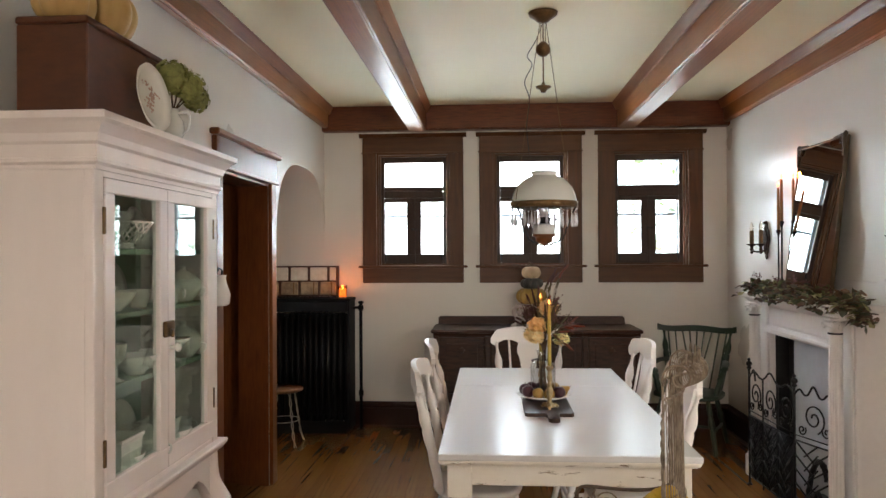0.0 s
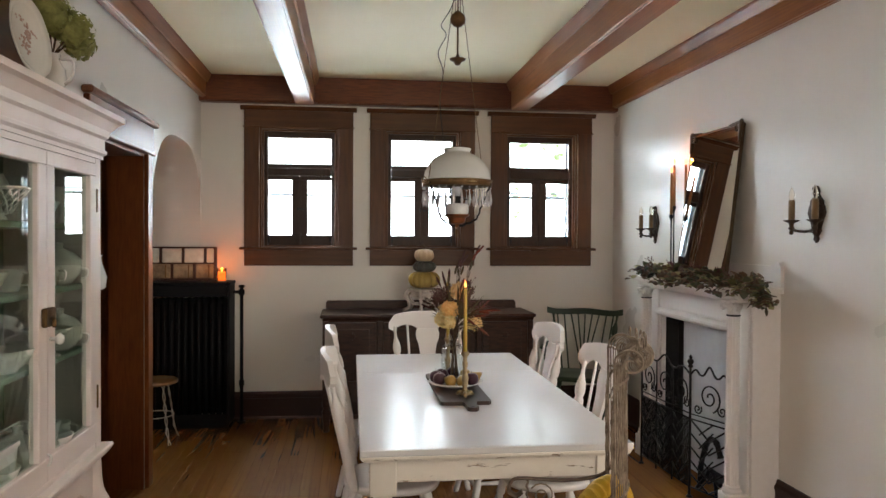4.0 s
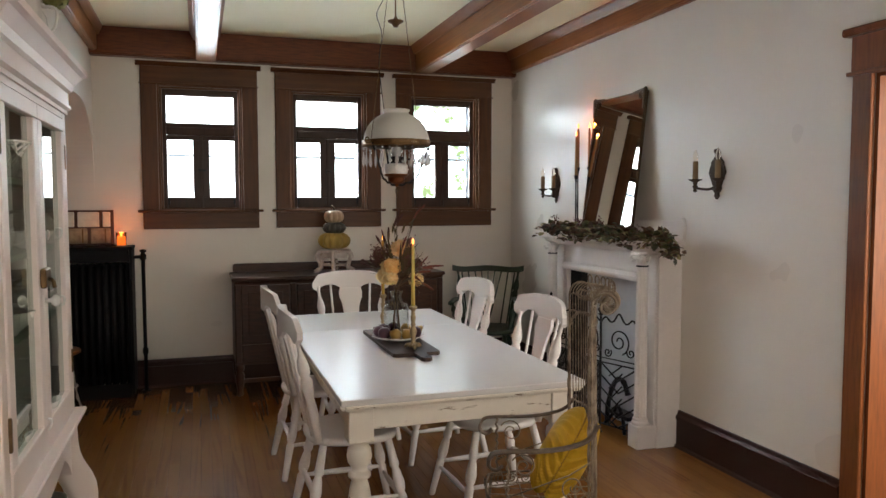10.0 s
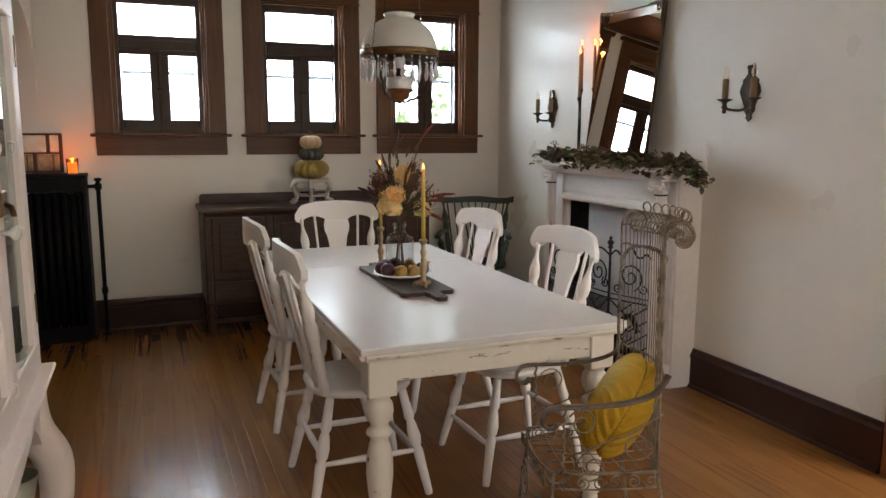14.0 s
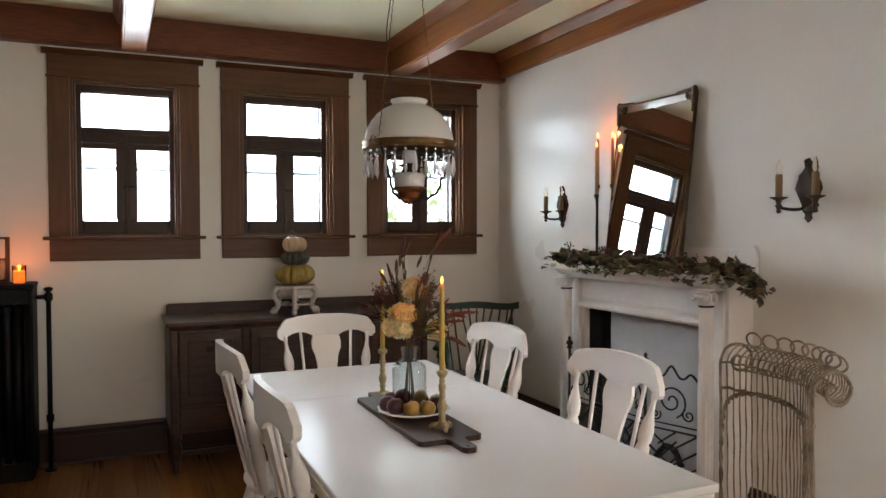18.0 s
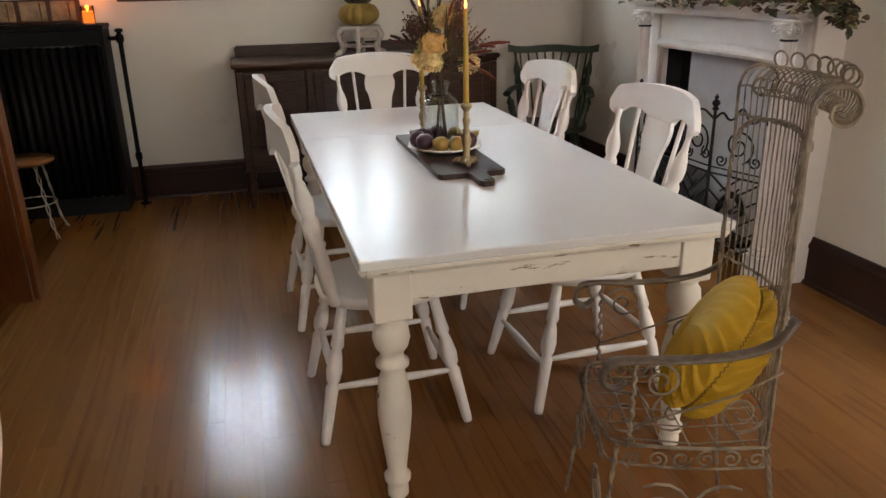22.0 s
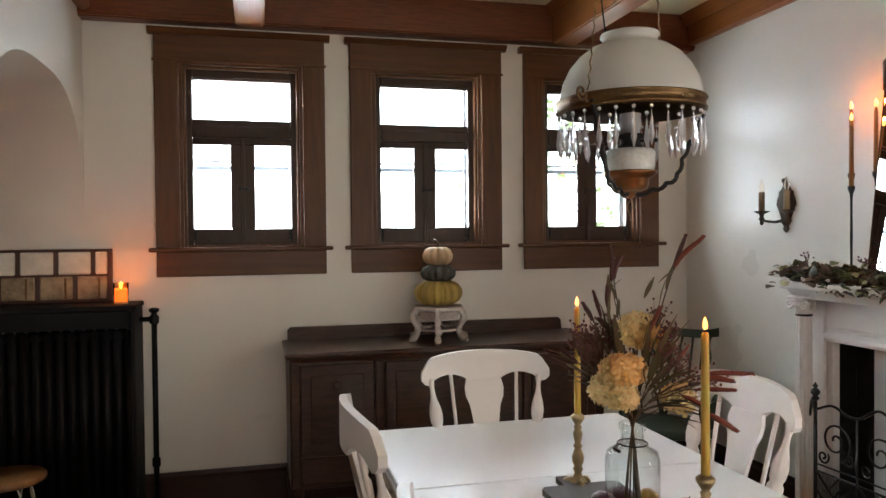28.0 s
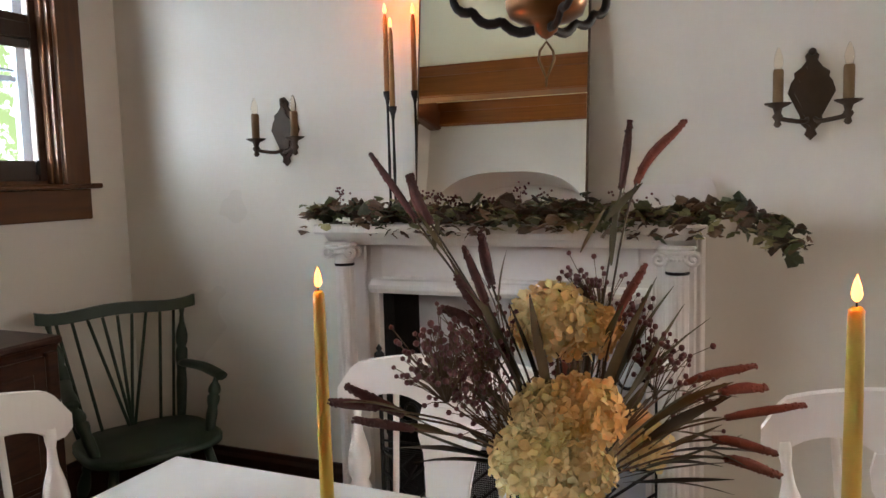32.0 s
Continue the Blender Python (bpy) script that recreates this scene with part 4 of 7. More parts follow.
# ---- sideboard ----
def sideboard():
    x0, x1, y0, y1, top = 0.0, 1.70, 3.885, 4.415, 0.915
    xc = (x0 + x1) / 2
    c = thing("sideboard", (xc, y1, 0), "dark walnut sideboard with panelled doors and low back rail", "sideboard")
    hx, d = (x1 - x0) / 2, y0 - y1
    part("top", Geo().box(-hx, d, top - 0.028, hx, 0, top, 0.008), WALNUT, c)
    part("back_rail", Geo().prism([(-hx + 0.03, top), (-hx + 0.03, top + 0.055), (-hx + 0.045, top + 0.07), (hx - 0.075, top + 0.07), (hx - 0.06, top + 0.055), (hx - 0.055, top)], 0.022, pose(0, -0.03, 0)), WALNUT, c)
    part("top_moulding", Geo().run([(0, 0), (0.01, 0), (0.02, 0.02), (0, 0.02)], (-hx + 0.02, d + 0.025, top - 0.048), (hx - 0.02, d + 0.025, top - 0.048)), WALNUT, c)
    part("body", Geo().box(-hx + 0.02, d + 0.026, 0.24, hx - 0.02, 0, top - 0.028, 0.004), WALNUT, c)
    for a, b in ((-hx + 0.07, -0.42), (-0.36, 0.36), (0.42, hx - 0.07)):
        dr = part("door", Geo().box(a, d + 0.006, 0.42, b, d + 0.027, top - 0.06, 0.004).box(a + 0.05, d + 0.0, 0.47, b - 0.05, d + 0.008, top - 0.11, 0.006), WALNUT, c)
        m = (a + b) / 2
        part("rosette", Geo().box(m - 0.02, d - 0.008, 0.73, m + 0.02, d + 0.002, 0.77, 0.005, None).tube([(m - 0.03, d - 0.004, 0.75), (m + 0.03, d - 0.004, 0.75)], 0.004).tube([(m, d - 0.004, 0.72), (m, d - 0.004, 0.78)], 0.004), WALNUT, dr, "small dark pull")
    for xx in (-0.39, 0.39, -hx + 0.045, hx - 0.045):
        part("stile", Geo().box(xx - 0.022, d + 0.002, 0.26, xx + 0.022, d + 0.028, top - 0.05, 0.005), WALNUT, c)
    part("drawer", Geo().box(-hx + 0.07, d + 0.008, 0.27, hx - 0.07, d + 0.027, 0.40, 0.005), WALNUT, c)
    for xx in (-hx + 0.05, hx - 0.05):
        for yy in (d + 0.05, -0.05):
            part("leg", Geo().lathe([(0.018, 0), (0.026, 0.015), (0.02, 0.03), (0.03, 0.1), (0.036, 0.16), (0.024, 0.185), (0.034, 0.2), (0.034, 0.245)], 14, pose(xx, yy, 0)), WALNUT, c)
    part("lower_rail", Geo().box(-hx + 0.05, d + 0.04, 0.10, hx - 0.05, d + 0.06, 0.13, 0.004), WALNUT, c)


sideboard()


# ---- radiator with its pipe ----
def radiator():
    x0, x1, yc = -1.40, -0.72, 4.25
    c = thing("radiator", ((x0 + x1) / 2, yc, 0), "tall black cast-iron column radiator with a flat shelf top", "radiator")
    w = x1 - x0
    n = 13
    for i in range(n):
        x = -w / 2 + w * (i + 0.5) / n
        gg = Geo()
        for dy in (-0.07, 0.0, 0.07):
            gg.tube([(x, dy, 0.1), (x, dy, 1.02)], 0.019, 8)
        gg.tube([(x, -0.08, 0.12), (x, 0.08, 0.12)], 0.024, 8).tube([(x, -0.08, 1.0), (x, 0.08, 1.0)], 0.024, 8)
        if i in (0, n - 1):
            gg.tube([(x, -0.07, 0.1), (x, -0.075, 0)], 0.022, 8).tube([(x, 0.07, 0.1), (x, 0.075, 0)], 0.022, 8)
        part("section", gg, RADIATOR, c)
    part("shelf", Geo().box(-w / 2 - 0.01, -0.12, 1.128, w / 2 + 0.012, 0.17, 1.155, 0.005), RADIATOR, c)
    part("side_board", Geo().box(w / 2 - 0.014, -0.11, 0.02, w / 2 + 0.006, 0.16, 1.128, 0.004), RADIATOR, c)
    part("front_rail", Geo().box(-w / 2, -0.115, 1.04, w / 2 - 0.015, -0.095, 1.128, 0.003), RADIATOR, c)
    # black strip added for the dark under the radiator, hides a bright gap
    part("kick_board", Geo().box(-w / 2, -0.1, 0.0, w / 2 - 0.015, -0.085, 0.11, 0.003), RADIATOR, c)
    xp = -0.645 - (x0 + x1) / 2
    part("pipe", Geo().tube([(xp, 0.06, 0), (xp, 0.06, 1.11)], 0.0145, 10).tube([(xp, 0.06, 0.0), (xp, 0.06, 0.012)], 0.035, 14), RADIATOR, c)
    part("valve", Geo().lathe([(0.02, 1.04), (0.024, 1.05), (0.024, 1.08), (0.014, 1.09), (0.014, 1.1), (0.024, 1.104), (0.026, 1.118), (0.01, 1.124)], 12, pose(xp, 0.06, 0)), RADIATOR, c)
    part("union", Geo().tube([(w / 2, 0.06, 1.065), (xp, 0.06, 1.065)], 0.013, 8), RADIATOR, c)
    part("coupling", Geo().lathe([(0.019, 0.3), (0.021, 0.305), (0.021, 0.34), (0.019, 0.345)], 10, pose(xp, 0.06, 0)), RADIATOR, c)


radiator()


CRATE_DARK = material("dark_stained_frame_wood", (0.06, 0.022, 0.014), 0.5, grain=0.6, scale=10, stretch=(4, 4, 1))


def tile_panel():
    c = thing("tile_panel", (-1.16, 4.40, 1.157), "framed panel of old pressed tin tiles leaning on the wall", "wall panel", turn=0)
    fr = Geo().box(-0.3, -0.02, 0, 0.3, -0.005, 0.272)
    part("frame", fr.box(-0.3, -0.026, 0, 0.305, -0.0, 0.012, 0.002).box(-0.3, -0.026, 0.26, 0.305, 0, 0.272, 0.002).box(0.285, -0.026, 0.012, 0.305, 0, 0.26, 0.002), CRATE_DARK, c)
    for r, (z0, z1, off) in enumerate(((0.014, 0.132, 0.09), (0.142, 0.258, 0.0))):
        for k in range(-1, 4):
            a, b = -0.3 + off + k * 0.175, -0.3 + off + k * 0.175 + 0.153
            a, b = max(a, -0.298), min(b, 0.282)
            if b - a > 0.02:
                part("tile", Geo().box(a, -0.032, z0, b, -0.02, z1, 0.006), TILE_LOW if r == 0 else TILE_TOP, c)
    for x in (-0.1, 0.08, 0.24):
        part("strip", Geo().box(x, -0.036, 0.02, x + 0.01, -0.031, 0.125, 0.002), BRASS, c)
    c.matrix_world = c.matrix_world @ pose(0, 0, 0, -3)


TILE_TOP = material("pale_mottled_tile", (0.74, 0.72, 0.64), 0.3, grain=0.4, scale=14, dark=(0.36, 0.33, 0.26), blotch=0.3)
TILE_LOW = material("brown_mottled_tile", (0.36, 0.28, 0.17), 0.3, grain=0.9, scale=14, dark=(0.10, 0.07, 0.04), blotch=0.4)
tile_panel()


# ---- wire stool ----
def stool():
    c = thing("stool", (-1.19, 3.80, 0), "round wooden seat stool with twisted white wire legs", "stool")
    part("seat", Geo().lathe([(0.0, 0.43), (0.14, 0.43), (0.158, 0.438), (0.158, 0.455), (0.15, 0.462), (0.0, 0.462)], 32), STOOLWOOD, c)
    for k in range(4):
        a = math.pi / 4 + k * math.pi / 2
        gg = Geo()
        for s in (-1, 1):
            pts = []
            for i in range(25):
                t = i / 24
                r = 0.1 + 0.07 * t + (0.02 * (t - 0.8) / 0.2 if t > 0.8 else 0)
                z = 0.43 - 0.43 * t
                tw = s * 0.009 * math.cos(t * 16)
                pts.append((r * math.cos(a) - tw * math.sin(a), r * math.sin(a) + tw * math.cos(a), max(z, 0.006)))
            gg.tube(pts, 0.004, 6)
        part("leg", gg, WIREWHITE, c)
    part("ring", Geo().tube([(0.13 * math.cos(q), 0.13 * math.sin(q), 0.2) for q in (2 * math.pi * i / 24 for i in range(24))], 0.004, 6, True), WIREWHITE, c)
    part("back_loop", Geo().tube(smooth_path([(-0.12, 0.05, 0.45), (-0.14, 0.0, 0.56), (-0.1, -0.1, 0.58), (-0.05, -0.14, 0.45)]), 0.004, 6), WIREWHITE, c)


STOOLWOOD = material("honey_brown_stool_wood", (0.26, 0.12, 0.045), 0.3, grain=0.6, scale=5, stretch=(10, 1, 1), coat=0.3)
WIREWHITE = material("worn_white_wire", (0.55, 0.52, 0.46), 0.5, grain=0.5, scale=50, dark=(0.3, 0.26, 0.2))
stool()


# ---- green windsor armchair ----
def windsor():
    c = thing("windsor_armchair", (2.055, 3.90, 0), "dark green painted windsor armchair in the corner", "chair", turn=153.1)
    G = GREEN
    ring, v, f = 32, [], []
    for k, z in ((0.9, 0.395), (1.0, 0.405), (1.0, 0.425), (0.95, 0.432), (0.5, 0.42)):
        for i in range(ring):
            a = 2 * math.pi * i / ring
            sx, sy = math.copysign(abs(math.cos(a)) ** 0.6, math.cos(a)), math.copysign(abs(math.sin(a)) ** 0.6, math.sin(a))
            v.append((k * sx * 0.26, k * sy * 0.23, z))
    for l in range(4):
        f += [(l * ring + i, l * ring + (i + 1) % ring, (l + 1) * ring + (i + 1) % ring, (l + 1) * ring + i) for i in range(ring)]
    f += [tuple(range(ring))[::-1], tuple(range(4 * ring, 5 * ring))]
    part("seat", Geo().add(v, f, None, True), G, c)
    for sx in (-1, 1):
        for sy in (-1, 1):
            part("leg", turned(Geo(), (sx * 0.245, sy * 0.235, 0), (sx * 0.17, sy * 0.15, 0.41), LEG), G, c)
        part("stretcher", Geo().tube([(sx * 0.215, -0.2, 0.16), (sx * 0.215, 0.2, 0.16)], 0.011, 8), G, c)
    part("stretcher", Geo().tube([(-0.215, 0, 0.16), (0.215, 0, 0.16)], 0.011, 8), G, c)
    part("crest_rail", curved_board(0.315, lambda a: -0.335 + 0.05 * a * a, lambda a: 0.865 + 0.012 * math.cos(3 * a) + 0.03 * abs(a) ** 3, lambda a: 0.915 + 0.012 * math.cos(3 * a) + 0.03 * abs(a) ** 4, 0.02, 30), G, c)
    for s in (-1, 1):
        part("back_post", turned(Geo(), (s * 0.2, -0.19, 0.42), (s * 0.268, -0.3, 0.885), POST), G, c)
        part("arm", Geo().tube(smooth_path([(s * 0.235, -0.24, 0.645), (s * 0.262, -0.1, 0.65), (s * 0.272, 0.01, 0.645), (s * 0.28, 0.075, 0.635)]), 0.018, 8, flat=1.5), G, c)
        part("arm_post", turned(Geo(), (s * 0.215, 0.08, 0.42), (s * 0.272, 0.04, 0.645), POST), G, c)
    for k in range(9):
        a = (k - 4) / 4
        fan = 0.14 if k not in (3, 5) else 0.0
        x0 = a * fan * 1.1
        if k in (2, 6):
            x0 = a * 0.02
        part("spindle", Geo().tube([(x0 if abs(a) < 0.8 else a * 0.17, -0.2, 0.42), (a * 0.235, -0.31, 0.875)], 0.0068, 7), G, c)


GREEN = material("dark_green_chair_paint", (0.016, 0.036, 0.020), 0.42, grain=0.4, scale=20, dark=(0.008, 0.017, 0.011), bump=0.05)
windsor()


# ---- fire screen ----
def fire_screen():
    c = thing("fire_screen", (2.20, 2.46, 0), "folding black wrought-iron fire screen with scrolls and lattice", "fire screen")
    P = [(0.075, 0.76), (-0.01, 0.47), (0.02, -0.18), (0.115, -0.46)]

    def post(x, y, top):
        part("post", Geo().tube([(x, y, 0), (x, y, top)], 0.008, 8).lathe([(0.009, top - 0.02), (0.018, top - 0.012), (0.01, top), (0.02, top + 0.012), (0.018, top + 0.025), (0.006, top + 0.035), (0.012, top + 0.043), (0, top + 0.06)], 10, pose(x, y, 0))
             .lathe([(0.02, 0), (0.01, 0.012)], 10, pose(x, y, 0)), IRON, c)
    for k, (x, y) in enumerate(P[1:3]):
        post(x, y, 0.78)
    for (xa, ya), (xb, yb) in zip(P[:-1], P[1:]):
        if (xa, ya) == P[0]:
            continue
        w = math.dist((xa, ya), (xb, yb))
        m = pose(xa, ya, 0, 0, 0, math.degrees(math.atan2(yb - ya, xb - xa)))
        bar = lambda pts, r=0.005: Geo().tube(pts, r, 6, m=m)
        part("rail", bar([(0, 0, 0.06), (w, 0, 0.06)]), IRON, c)
        part("rail", bar([(0, 0, 0.46), (w, 0, 0.46)]), IRON, c)
        part("rail", bar([(0, 0, 0.49), (w, 0, 0.49)], 0.004), IRON, c)
        part("top_rail", bar(smooth_path([(0.0, 0, 0.72), (w * 0.14, 0, 0.755), (w * 0.26, 0, 0.73), (w * 0.36, 0, 0.735), (w * 0.5, 0, 0.785), (w * 0.64, 0, 0.735), (w * 0.74, 0, 0.73), (w * 0.86, 0, 0.755), (w, 0, 0.72)]), 0.006), IRON, c)
        if w > 0.5:
            net = Geo()
            for i in range(1, int(w / 0.0075)):
                net.tube([(i * 0.0075, 0.008, 0.06), (i * 0.0075, 0.008, 0.46)], 0.0017, 3, m=m)
            for i in range(1, 52):
                net.tube([(0, 0.008, 0.06 + i * 0.0077), (w, 0.008, 0.06 + i * 0.0077)], 0.0017, 3, m=m)
            part("wire_mesh", net, IRON, c, "fine black wire mesh", "stuff")
        cols = max(1, round(w / 0.22))
        u = w / cols
        for q in range(cols):
            x0, x1 = q * u, q * u + u
            part("upright", bar([(x1, 0, 0.03), (x1, 0, 0.73)]), IRON, c)
            lat = Geo()
            for i in range(5):
                z = 0.06 + i * 0.08
                lat.tube([(x0, 0, z + 0.08), ((x0 + x1) / 2, 0, max(0.06, z - 0.02))], 0.0055, 5, m=m)
                lat.tube([(x1, 0, z + 0.08), ((x0 + x1) / 2, 0, max(0.06, z - 0.02))], 0.0055, 5, m=m)
                lat.tube([(x0 + u * 0.25, 0, z), (x0 + u * 0.6, 0, min(0.46, z + 0.11))], 0.005, 5, m=m)
            part("lattice", lat, IRON, c)
            part("scroll", Geo().tube([(a, 0, b) for a, _, b in spiral(x0 + u * 0.5, 0.61, 0.085, 0.012, -1.2, 1.7, 30)], 0.005, 6, m=m), IRON, c)
            part("scroll", Geo().tube([(a, 0, b) for a, _, b in spiral(x0 + u * 0.82, 0.55, 0.035, 0.006, 2.2, 1.4, 18)], 0.0045, 6, m=m), IRON, c)
            part("scroll", Geo().tube([(a, 0, b) for a, _, b in spiral(x0 + u * 0.2, 0.53, 0.032, 0.006, 0.6, -1.4, 18)], 0.0045, 6, m=m), IRON, c)
    part("wing", Geo().tube(smooth_path([(P[1][0], P[1][1], 0.7), (0.05, 0.56, 0.74), (0.075, 0.6, 0.66)]), 0.006, 6), IRON, c)



def andiron():
    c = thing("andiron", (2.345, 2.27, 0), "arched black iron andiron behind the fire screen", "andiron")
    part("arch", Geo().tube(smooth_path([(0, 0.13, 0.0), (0, 0.12, 0.13), (0, 0.07, 0.26), (0, 0.0, 0.335), (0, -0.07, 0.33), (0, -0.12, 0.26)]), [0.016 + 0.004 * (i % 6 == 0) for i in range(31)], 8), IRON, c)
    part("foot", Geo().tube(smooth_path([(-0.02, 0.13, 0.006), (0.0, 0.05, 0.1), (0, 0.0, 0.16), (0, -0.06, 0.1), (-0.02, -0.12, 0.006)]), 0.012, 8), IRON, c)
    part("log_bar", Geo().box(-0.01, -0.13, 0.09, 0.09, 0.13, 0.115, 0.005), IRON, c)


andiron()
fire_screen()

# ---- hanging lamp ----
def prism_drop(geo, x, y, z, length, r=0.0068):
    geo.ball((x, y, z), 0.0052, 6, 4)
    v = [(x, y, z - 0.006), (x, y, z - 0.006 - length)]
    q = z - 0.006 - length * 0.68
    v += [(x + r * math.cos(math.pi * i / 3), y + r * math.sin(math.pi * i / 3), q) for i in range(6)]
    f = [(0, 2 + i, 2 + (i + 1) % 6) for i in range(6)] + [(1, 2 + (i + 1) % 6, 2 + i) for i in range(6)]
    geo.add(v, f)


def hanging_lamp():
    c = thing("hanging_lamp", (0.775, 1.92, 0), "antique brass oil lamp with white glass dome and crystal prisms", "ceiling lamp")
    part("canopy", Geo().lathe([(0.0, 2.775), (0.03, 2.78), (0.05, 2.8), (0.075, 2.815), (0.08, 2.83)], 24), BRASS, c)
    part("pulley_ball", Geo().lathe([(0, 2.592), (0.02, 2.597), (0.036, 2.615), (0.04, 2.632), (0.036, 2.65), (0.02, 2.667), (0.008, 2.675), (0, 2.68)], 20), BRASS, c)
    part("rod", Geo().tube([(0, 0, 2.78), (0, 0, 2.42)], 0.004, 6).tube([(0.012, 0, 2.78), (0.012, 0, 2.66)], 0.002, 5).tube([(-0.012, 0, 2.78), (-0.012, 0, 2.66)], 0.002, 5), BRASS, c)
    part("smoke_bell", Geo().lathe([(0.012, 2.40), (0.02, 2.415), (0.04, 2.425), (0.042, 2.432), (0.012, 2.44), (0.006, 2.455)], 20), BRASS, c)
    for k in range(2):
        a = radians(30) + k * math.pi
        pts = []
        for i in range(60):
            t = i / 59
            r = 0.02 + 0.158 * t
            w = 0.0022 * (1 if i % 2 else -1)
            pts.append((r * math.cos(a) + w * math.sin(a), r * math.sin(a) - w * math.cos(a), 2.78 - 0.965 * t))
        part("chain", Geo().tube(pts, 0.0022, 4), BRASS, c)
    part("cord", Geo().tube(smooth_path([(0.0, 0.0, 2.78), (-0.04, 0.01, 2.68), (-0.085, 0, 2.6), (-0.06, 0, 2.55), (-0.1, 0, 2.46), (-0.075, 0, 2.36), (-0.09, 0, 2.2), (-0.06, 0, 1.93)], 8), 0.0022, 5), IRON, c)
    dome = [(0.172, 1.806), (0.172, 1.822), (0.164, 1.856), (0.148, 1.889), (0.125, 1.917), (0.098, 1.937), (0.075, 1.947), (0.066, 1.953), (0.066, 1.961), (0.072, 1.967), (0.071, 1.973), (0.065, 1.975), (0.061, 1.965),
            (0.061, 1.952), (0.073, 1.942), (0.096, 1.932), (0.122, 1.912), (0.144, 1.886), (0.16, 1.854), (0.168, 1.822), (0.168, 1.806)]
    part("shade", Geo().lathe(dome + [dome[0]], 48), OPAL, c, "milky white glass dome shade")
    ring = part("shade_ring", Geo().lathe([(0.171, 1.778), (0.181, 1.78), (0.183, 1.784), (0.179, 1.788), (0.179, 1.803), (0.183, 1.807), (0.181, 1.811), (0.171, 1.811), (0.171, 1.778)], 48), BRASS, c, "pierced brass ring")
    for k in range(4):
        for j in range(-2, 3):
            a = 0.3 + k * math.pi / 2 + j * 0.05
            part("rosette", Geo().ball((0.179 * math.cos(a), 0.179 * math.sin(a), 1.7955), 0.0055 - 0.001 * abs(j), 6, 4), GILT, ring)
    for k in range(28):
        a = 2 * math.pi * k / 28
        gg = Geo()
        prism_drop(gg, 0.174 * math.cos(a), 0.174 * math.sin(a), 1.769, 0.085 + 0.006 * (k % 2), 0.0078)
        part("prism", gg, CRYSTAL, c)
    for k in range(12):
        a = 2 * math.pi * (k + 0.5) / 12
        gg = Geo()
        prism_drop(gg, 0.158 * math.cos(a), 0.158 * math.sin(a), 1.755, 0.078, 0.0078)
        part("prism", gg, CRYSTAL, c)
    part("font", Geo().lathe([(0.04, 1.626), (0.056, 1.632), (0.06, 1.65), (0.061, 1.683), (0.056, 1.69), (0.03, 1.694)], 32), PRESSED, c, "pressed white glass oil font")
    part("burner", Geo().lathe([(0.03, 1.693), (0.032, 1.698), (0.024, 1.705), (0.024, 1.715), (0.044, 1.72), (0.042, 1.725), (0.019, 1.73), (0.015, 1.755), (0.011, 1.758)], 24).tube([(0.02, 0, 1.712), (0.068, 0, 1.716)], 0.003, 6).ball((0.07, 0, 1.716), 0.006, 8, 6), IRON, c)
    part("chimney", Geo().lathe([(0.022, 1.726), (0.028, 1.75), (0.026, 1.79), (0.018, 1.83), (0.018, 1.95)], 24), CRYSTAL, c)
    part("font_cup", Geo().lathe([(0.0, 1.568), (0.006, 1.571), (0.013, 1.578), (0.014, 1.584), (0.03, 1.588), (0.041, 1.594), (0.045, 1.604), (0.046, 1.617), (0.048, 1.62), (0.06, 1.626), (0.065, 1.632), (0.065, 1.637), (0.055, 1.638)], 28), COPPER, c, "copper font holder")
    for k in range(3):
        turn = pose(0, 0, 0, 0, 0, 94 + 120 * k)
        pts = smooth_path([(0.178, 0.0, 1.79), (0.158, 0.0, 1.738), (0.138, 0.0, 1.695), (0.122, 0.0, 1.655), (0.11, 0, 1.622), (0.085, 0.0, 1.602), (0.05, 0, 1.588), (0.012, 0, 1.576)], 6)
        pts = [p + Vector((0.0028 * math.sin(i * 1.05), 0, 0.0035 * math.cos(i * 1.05))) for i, p in enumerate(pts)]
        part("arm", Geo().tube(pts, 0.0036, 6, flat=1.6, m=turn).ball((0.14, 0, 1.70), 0.007, 8, 6, m=turn), IRON, c)
    for s in (-1, 1):
        turn = pose(0, 0, 0, 0, 0, 30)
        part("ear", Geo().tube([(s * (0.205 + p[0]), 0.0, 1.806 + p[2]) for p in spiral(0, 0, 0.02, 0.004, math.pi, 1.5, 18)], 0.0032, 6, m=turn).tube([(s * 0.176, 0, 1.79), (s * 0.19, 0, 1.785), (s * 0.186, 0, 1.80)], 0.004, 6, m=turn), BRASS, c)
    loop = [(-0.004 * w, 0.0065 * w, z) for w, z in ((0, 1.566), (1, 1.556), (1.2, 1.546), (0.5, 1.534), (0, 1.524), (-0.5, 1.534), (-1.2, 1.546), (-1, 1.556))]
    part("pull_ring", Geo().tube(loop, 0.0016, 6, True).tube([(0, 0, 1.526), (0.002, 0.002, 1.516)], 0.0016, 5), BRASS, c, "bent dark brass wire pull loop")


